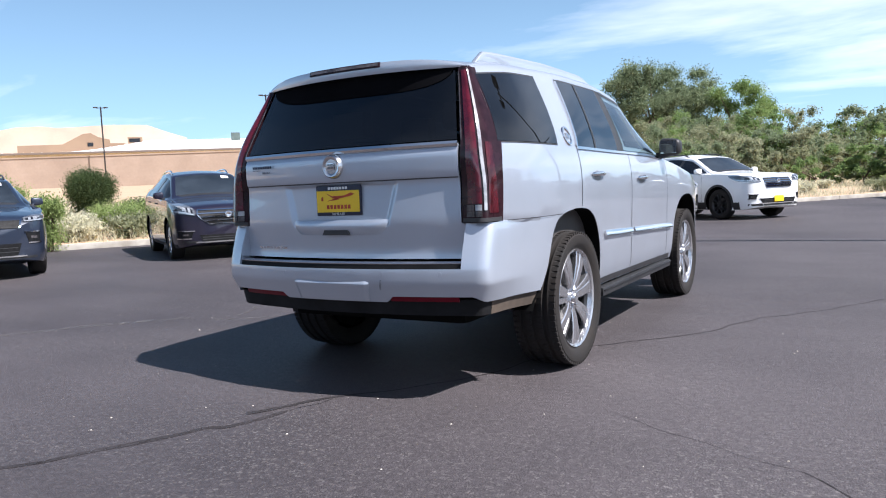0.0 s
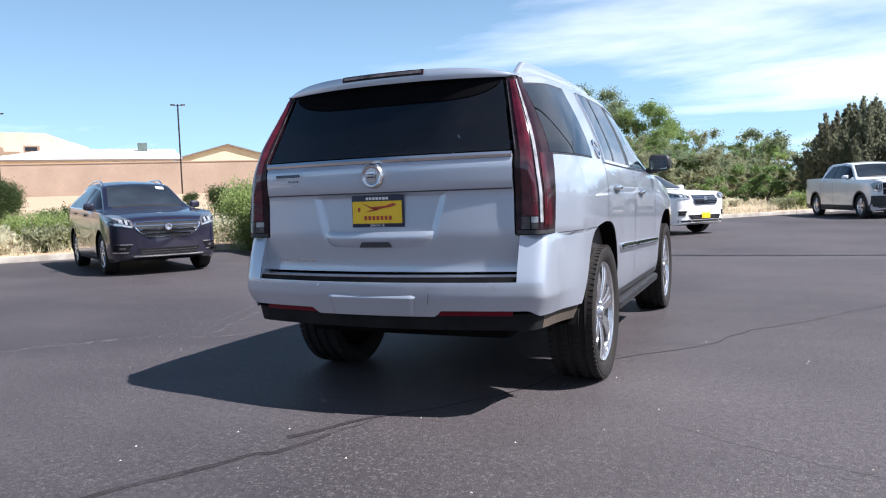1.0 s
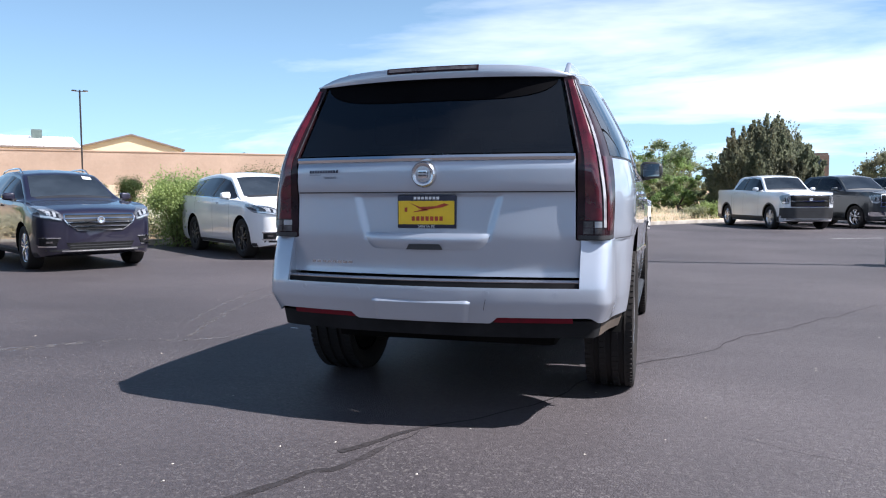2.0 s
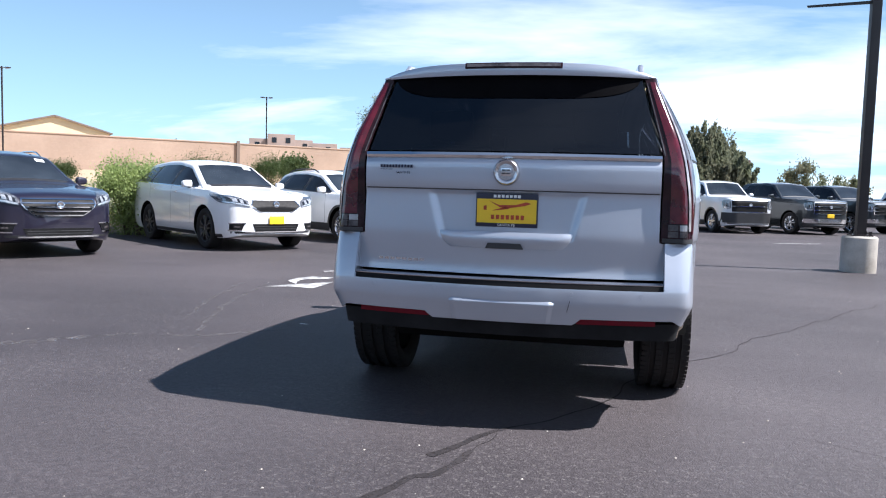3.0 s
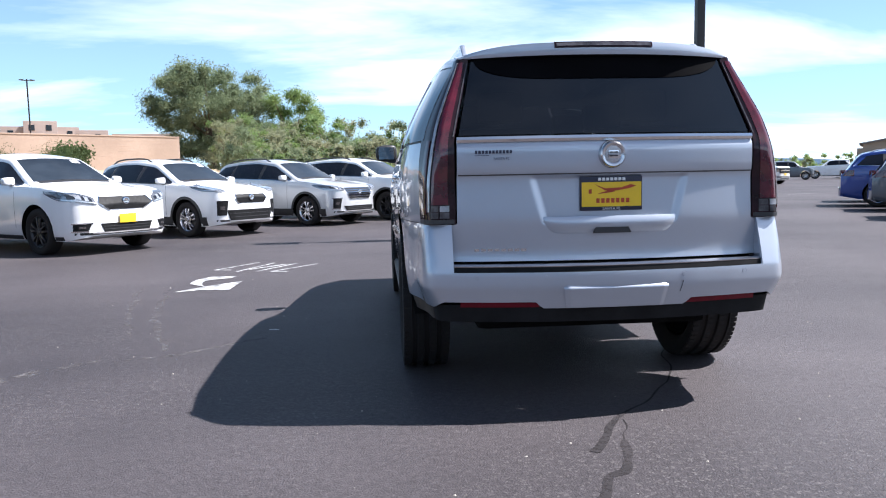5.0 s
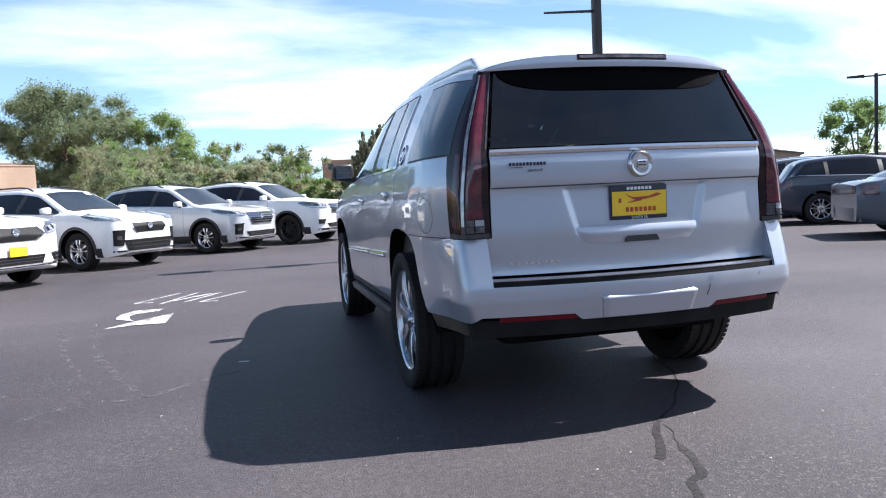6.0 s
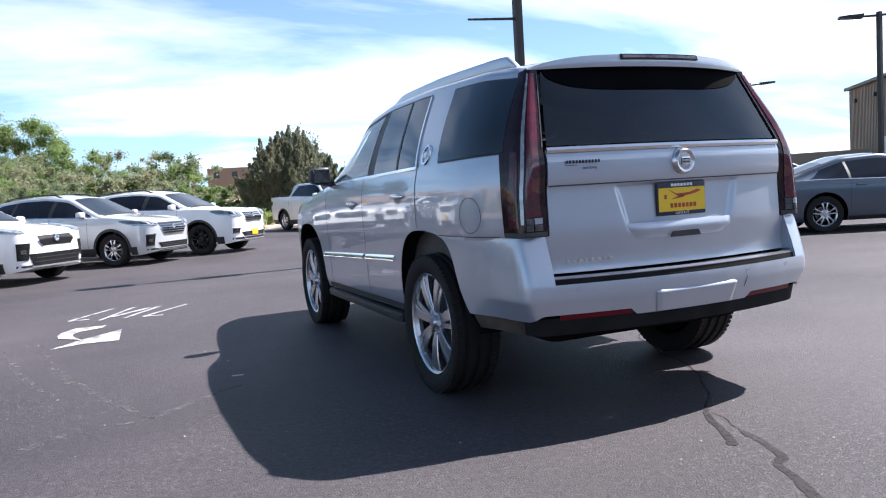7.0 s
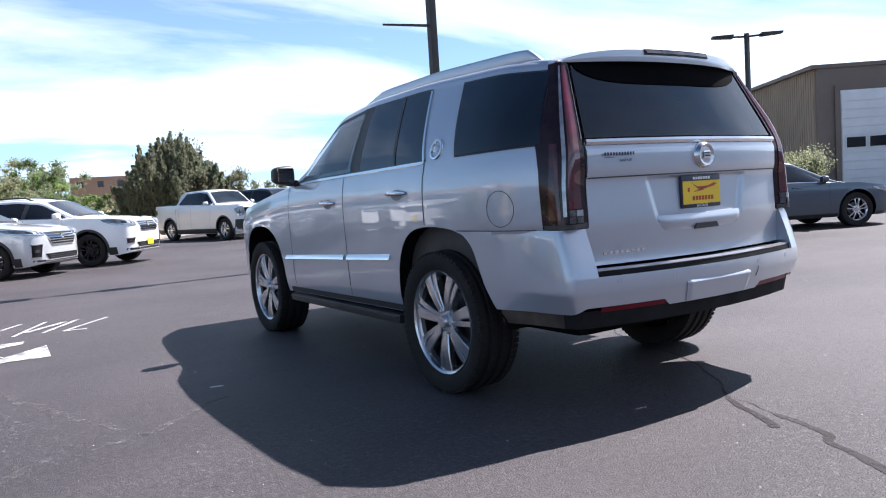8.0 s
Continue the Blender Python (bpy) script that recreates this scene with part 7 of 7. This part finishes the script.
def leaf_cloud(centres, radii, count, size, rng, squash=0.8, flat=0.0, up=0.0):
    """Small leaf quads scattered through clumps; returns vertices and faces."""
    centres, radii = np.asarray(centres, float), np.asarray(radii, float)
    share = radii ** 2 / (radii ** 2).sum()
    idx = rng.choice(len(radii), count, p=share)
    d = rng.normal(size=(count, 3))
    d /= np.linalg.norm(d, axis=1)[:, None]
    rr = np.minimum(np.abs(rng.normal(size=count)) * 0.62, 1.0 + 0.5 * rng.random(count))
    p = centres[idx] + d * (radii[idx] * rr)[:, None] * np.array([1, 1, squash])
    a = rng.normal(size=(count, 3))
    a[:, 2] *= 1 - flat
    a[:, 2] += up * 2
    a /= np.linalg.norm(a, axis=1)[:, None]
    b = np.cross(a, rng.normal(size=(count, 3)))
    b /= np.linalg.norm(b, axis=1)[:, None]
    s = size * (0.6 + 0.8 * rng.random(count))[:, None]
    a, b = a * s, b * s * 0.5
    v = np.stack([p - a, p + b, p + a, p - b], 1).reshape(-1, 3)
    f = np.arange(count * 4).reshape(-1, 4)
    return v.tolist(), f.tolist()


def tree(name, label, at, height, crown, clumps, leaves, leaf, material, seed, trunk_r=0.25, lean=0.0, squash=0.8, low=0.25, up=0.0, clump=1.0, kind_cat="tree", group=""):
    """A trunk with limbs that reach into clumps of leaves. crown: (half width, half depth)."""
    rng = np.random.default_rng(seed)
    t = thing(name, label, kind_cat, pose(*at), group)
    centres, radii = [], []
    for k in range(clumps):
        a = rng.random() * 2 * math.pi
        q = rng.random() ** 0.6
        z = height * (low + (0.93 - low) * rng.random())
        shrink = math.sqrt(max(0.08, 1 - ((z / height - 0.55) / 0.52) ** 2))
        centres.append((crown[0] * q * math.cos(a) * shrink + lean * z, crown[1] * q * math.sin(a) * shrink, z))
        radii.append(clump * height * (0.08 + 0.09 * rng.random()))
    bm = bmesh.new()
    fork = height * max(0.14, low * 0.7)
    tube(bm, [(0, 0, -0.3), (0.05, 0, fork * 0.5), (lean * fork, 0.03, fork)], [trunk_r * 1.3, trunk_r, trunk_r * 0.85], 10)
    limbs = []
    for k in range(0, clumps, max(1, clumps // (14 if height > 4.6 else 5))):
        c = Vector(centres[k])
        s = Vector((lean * fork, 0.03, fork))
        mid = s.lerp(c, 0.5) + Vector((rng.normal() * 0.06, rng.normal() * 0.06, 0.08)) * height * 0.5
        limbs.append(([s, mid, c], [trunk_r * 0.55, trunk_r * 0.3, trunk_r * 0.08]))
    stem = part("trunk", bm, BARK, t)
    for pts, rad in limbs:
        part("limb", tube(bmesh.new(), pts, rad, 6), BARK, stem)
    v, f = leaf_cloud(centres, radii, leaves, leaf, rng, squash, up=up)
    raw("crown", v, f, material, t, smooth=0)
    return t


def shrub(name, label, at, radius, height, leaves, leaf, material, seed, up=0.6, group="roadside shrubs", stems=7):
    rng = np.random.default_rng(seed)
    t = thing(name, label, "shrub", pose(*at), group)
    bm = bmesh.new()
    centres, radii = [], []
    for k in range(stems):
        a = 2 * math.pi * k / stems + rng.random()
        q = radius * (0.25 + 0.45 * rng.random())
        top = Vector((q * math.cos(a), q * math.sin(a), height * (0.55 + 0.25 * rng.random())))
        tube(bm, [(0, 0, -0.1), top * 0.5 + Vector((0, 0, 0.1 * height)), top], [0.03 * radius + 0.01, 0.02 * radius + 0.006, 0.006], 5)
        centres.append(top)
        radii.append(radius * (0.38 + 0.2 * rng.random()))
    centres += [(0, 0, height * 0.4), (0, 0, height * 0.25)]
    radii += [radius * 0.6, radius * 0.7]
    part("stems", bm, BARK, t)
    v, f = leaf_cloud(centres, radii, leaves, leaf, rng, min(1.0, height / radius * 0.62), up=up)
    v = [(x, y, max(z, -0.05)) for x, y, z in v]
    raw("leaves", v, f, material, t, smooth=0)
    return t


def on_ground(az, dist, eye=(-0.5, -3.2)):
    x, y, _ = polar(az, dist, 0, eye)
    return (x, y, max(0, ground_z(x, y)) - 0.03)


tree("elm", "spreading grey-green elm tree with open crown", on_ground(102.5, 95), 12.4, (7.6, 7.0), 210, 190000, 0.110, LEAF_ELM, 31, 0.45, low=0.12, clump=0.72)
tree("elm", "smaller green elm tree beside a larger one", on_ground(97.0, 92), 9.8, (4.0, 3.6), 80, 60000, 0.108, LEAF_GREEN, 12, 0.3, low=0.10, clump=0.76)
def juniper(at, height, reach, spires, leaves, seed):
    """A dense juniper: many upright pointed sprays round a short trunk."""
    rng = np.random.default_rng(seed)
    t = thing("juniper", "dark spiky juniper tree behind a pickup truck", "tree", pose(*at))
    stem = part("trunk", tube(bmesh.new(), [(0, 0, -0.3), (0.05, 0, 0.8), (0.0, 0.1, height * 0.6)], [0.22, 0.16, 0.05], 8), BARK, t)
    pts, ax = [], []
    for k in range(spires):
        r = reach * math.sqrt((k + 0.5) / spires)
        a = k * 2.39996 + rng.normal() * 0.25
        q = r / reach
        lobe = 0.5 + 0.9 * noise.noise((math.cos(a) * r * 0.8, math.sin(a) * r * 0.8, 3.3))
        top = height * (1 - 0.50 * q ** 2.0) * (0.66 + 0.30 * max(0.0, min(1.0, lobe)) + 0.10 * rng.random())
        foot = Vector((0.82 * r * math.cos(a), 0.82 * r * math.sin(a), height * 0.08 * rng.random()))
        tip = Vector((r * math.cos(a) * 1.12 + 0.2 * rng.normal(), r * math.sin(a) * 1.12 + 0.2 * rng.normal(), top))
        if k % 5 == 0:
            part("limb", tube(bmesh.new(), [Vector((0, 0, 0.5)), foot.lerp(tip, 0.4), tip * 0.97], [0.06, 0.04, 0.01], 5), BARK, stem)
        n = leaves // spires
        s_ = rng.random(n) ** 0.8
        rad = (0.52 * (1 - s_) ** 0.5 + 0.03) * (0.30 + 0.65 * rng.random(n)) * height / 5
        th = rng.random(n) * 2 * math.pi
        # sprays stand out in tufts along each spire
        rad *= 0.75 + 0.35 * np.sin(s_ * 26 + th * 2 + k)
        base = np.array(foot)[None, :] + np.array(tip - foot)[None, :] * s_[:, None]
        pts.append(base + np.stack([np.cos(th) * rad, np.sin(th) * rad, np.zeros(n)], 1))
        ax.append(np.stack([np.cos(th) * 0.5, np.sin(th) * 0.5, np.full(n, 1.0)], 1) + rng.normal(size=(n, 3)) * 0.35)
    p, a = np.concatenate(pts), np.concatenate(ax)
    a /= np.linalg.norm(a, axis=1)[:, None]
    b = np.cross(a, rng.normal(size=a.shape))
    b /= np.linalg.norm(b, axis=1)[:, None]
    size = 0.085 * (0.6 + 0.8 * rng.random(len(p)))[:, None]
    v = np.stack([p - a * size, p + b * size * 0.4, p + a * size, p - b * size * 0.4], 1).reshape(-1, 3)
    # the dense inner mass between the sprays
    cs, rs = [], []
    for k in range(46):
        a, q = rng.random() * 6.283, math.sqrt(rng.random())
        cs.append((reach * 0.92 * q * math.cos(a), reach * 0.92 * q * math.sin(a), height * (0.12 + (0.62 - 0.28 * q * q) * rng.random())))
        rs.append(0.5 + 0.3 * rng.random())
    v2, _ = leaf_cloud(cs, rs, 42000, 0.075, rng, 1.2, up=0.8)
    v = np.concatenate([v, np.array(v2)])
    raw("crown", v.tolist(), np.arange(len(v)).reshape(-1, 4).tolist(), LEAF_DARK, t, smooth=0)


juniper((6.1, 38.5, 0.3), 5.5, 2.55, 110, 100000, 13)
x, y, _ = polar(45.6, 58, 0, (-2.07, -3.01))
tree("elm", "green elm tree behind a low wall", (x, y, 0), 6.2, (2.6, 2.4), 60, 18000, 0.09, LEAF_GREEN, 14, 0.2, clump=0.65)
rnd = random.Random(3)
for k in range(38):
    az_, d = 77.5 + 24.5 * (k + rnd.random()) / 38, 40 + 18 * rnd.random()
    h = (2.0 + 2.3 * rnd.random()) * d / 52 * (0.42 if az_ < 86.0 else 1.0)
    tree("shrub_tree", "low grey-green roadside tree", on_ground(az_, d), h, (1.1 + 1.1 * rnd.random(), 1.4), 26, 9000, 0.064, (LEAF_ELM, LEAF_GREY, LEAF_GREEN, LEAF_GREY)[k % 4], 20 + k, 0.07, low=0.08 + 0.16 * rnd.random(), clump=0.85, group="roadside trees")
for k in range(30):
    az_, d = 87.0 + 15.0 * (k + rnd.random()) / 30, 62 + 14 * rnd.random()
    h = (2.5 + 2.4 * rnd.random()) * d / 56
    tree("shrub_tree", "hazy grey-green tree in a thicket", on_ground(az_, d), h, (1.9 + rnd.random(), 1.8), 30, 6500, 0.085, (LEAF_ELM, LEAF_GREY, LEAF_GREEN)[k % 3], 220 + k, 0.08, low=0.16, clump=0.74, group="roadside trees")
for az_, h in ((74.6, 3.1), (75.6, 2.4), (73.6, 2.2), (72.6, 2.0), (71.3, 1.8)):
    tree("conifer", "small dark conifer on the skyline", on_ground(az_, 75), h + 1.6, (0.9, 0.9), 18, 3000, 0.12, LEAF_DARK, int(az_ * 10), 0.08, low=0.08, up=0.8, squash=1.3, group="skyline conifers")
for k in range(14):
    az_ = 55.5 + 9.5 * k / 13
    x, y, _ = polar(az_, 150 + 12 * math.sin(k * 2.3), 0, (-1.1, -3.3))
    tree("shrub_tree", "far grey-green roadside tree", (x, y, -0.5), 3.2 + 1.2 * math.sin(k * 1.7) ** 2, (3.0, 2.0), 16, 1800, 0.2, (LEAF_ELM, LEAF_GREEN)[k % 2], 700 + k, 0.1, low=0.05, clump=0.9, group="far trees")
# dry brush and green shrubs past the kerb
def planted(kind, az_, d, r, h, n, seed, eye=(2.57, -3.04), size=0.042):
    x, y, z = on_ground(az_, d, eye)
    n = int(n * (2.2 if size > 0.1 else 5.0))
    size = size if size > 0.1 else size * 0.68
    if kind == "dry":
        shrub("brush", "low pale dry rabbitbrush clump", (x, y, z), r, h, n, size, LEAF_DRY if seed % 3 else LEAF_GREY, seed, stems=6)
    else:
        shrub("shrub", {"green": "leafy green roadside shrub", "sage": "round grey-green shrub by the workshop"}.get(kind, "dark round evergreen shrub"), (x, y, z), r, h, n, size, {"green": LEAF_SHRUB, "sage": LEAF_GREY}.get(kind, LEAF_BUSH), seed, stems=9)


planted("dark", 146.2, 31, 1.02, 1.9, 20000, 301)
planted("green", 144.9, 23, 0.75, 0.9, 2600, 302)
planted("green", 148.9, 19.5, 0.52, 1.5, 2200, 303)
planted("green", 151.4, 26, 0.7, 1.9, 2600, 304)
planted("dark", 142.8, 26, 0.6, 1.1, 1500, 305)
E1 = (1.52, -3.3)
planted("green", 127.0, 18.8, 0.95, 1.75, 3600, 307, E1)
planted("green", 125.0, 19.4, 0.9, 1.6, 3000, 308, E1)
planted("dark", 130.2, 36, 0.75, 1.5, 2600, 309, E1)
planted("dark", 132.3, 40, 0.45, 1.3, 1200, 310, E1)
planted("green", 140.5, 21, 0.8, 0.9, 2000, 311, E1)
planted("dark", 138.8, 24, 0.6, 0.9, 1600, 312, E1)
E2 = (0.04, -3.48)
planted("green", 123.6, 18.2, 0.8, 1.75, 3000, 313, E2)
planted("green", 121.2, 19.0, 0.8, 1.6, 3000, 314, E2)
planted("dark", 118.8, 30, 1.0, 2.0, 3000, 315, E2)
planted("dark", 114.1, 34, 1.0, 2.2, 3000, 316, E2)
planted("dark", 121.7, 95, 2.2, 3.6, 3000, 317, E2, 0.2)
planted("dark", 110.9, 120, 2.6, 4.4, 2500, 321, E2, 0.2)
planted("dark", 114.6, 120, 2.0, 4.2, 2000, 322, E2, 0.2)
planted("dark", 106.6, 120, 2.6, 4.6, 2500, 323, E2, 0.2)
planted("dark", 112.5, 60, 1.5, 2.4, 2500, 318, E2, 0.12)
planted("sage", 31.7, 36, 1.5, 2.0, 6000, 319, (-3.2, -2.33), 0.07)
rnd = random.Random(5)
for k in range(110):
    s, a = 0.8 + 5.5 * rnd.random() ** 1.4, -8 + 16 * rnd.random() if k < 60 else 8 + 40 * rnd.random()
    x, y = rim_place(s, a)
    z = ground_z(x, y) - 0.03
    if rnd.random() < (0.97 if k < 60 else 0.6):
        shrub("brush", "low pale dry rabbitbrush clump", (x, y, z), 0.40 + 0.3 * rnd.random(), 0.42 + 0.3 * rnd.random(), 2000, 0.045, LEAF_DRY if rnd.random() < 0.75 else LEAF_GREY, 400 + k, stems=5)
    else:
        shrub("shrub", "leafy green roadside shrub", (x, y, z), 0.5 + 0.3 * rnd.random(), 0.6 + 0.5 * rnd.random(), 2600, 0.045, LEAF_SHRUB, 400 + k, stems=6)


def dry_grass():
    """Thin dry blades over the soil past the kerb."""
    rng = np.random.default_rng(77)
    n = 42000
    s_ = 0.3 + 30 * rng.random(n) ** 1.6
    a_ = -14 + 72 * rng.random(n)
    verts, faces = [], []
    for k in range(n):
        x, y = rim_place(s_[k], a_[k])
        if noise.noise((x * 0.5, y * 0.5, 2)) < -0.15:
            continue
        z = ground_z(x, y)
        h = 0.12 + 0.22 * rng.random()
        w_ = 0.012 + 0.0012 * s_[k]
        t = rng.random() * 6.28
        lx, ly = rng.normal() * 0.09, rng.normal() * 0.09
        b = len(verts)
        verts += [(x - w_ * math.cos(t), y - w_ * math.sin(t), z - 0.02), (x + w_ * math.cos(t), y + w_ * math.sin(t), z - 0.02), (x + lx, y + ly, z + h)]
        faces.append((b, b + 1, b + 2))
    ob = raw("grass", verts, faces, LEAF_DRY, smooth=0)
    tagged(ob, "thin dry pale grass on the soil", "grass", kind="stuff")


dry_grass()
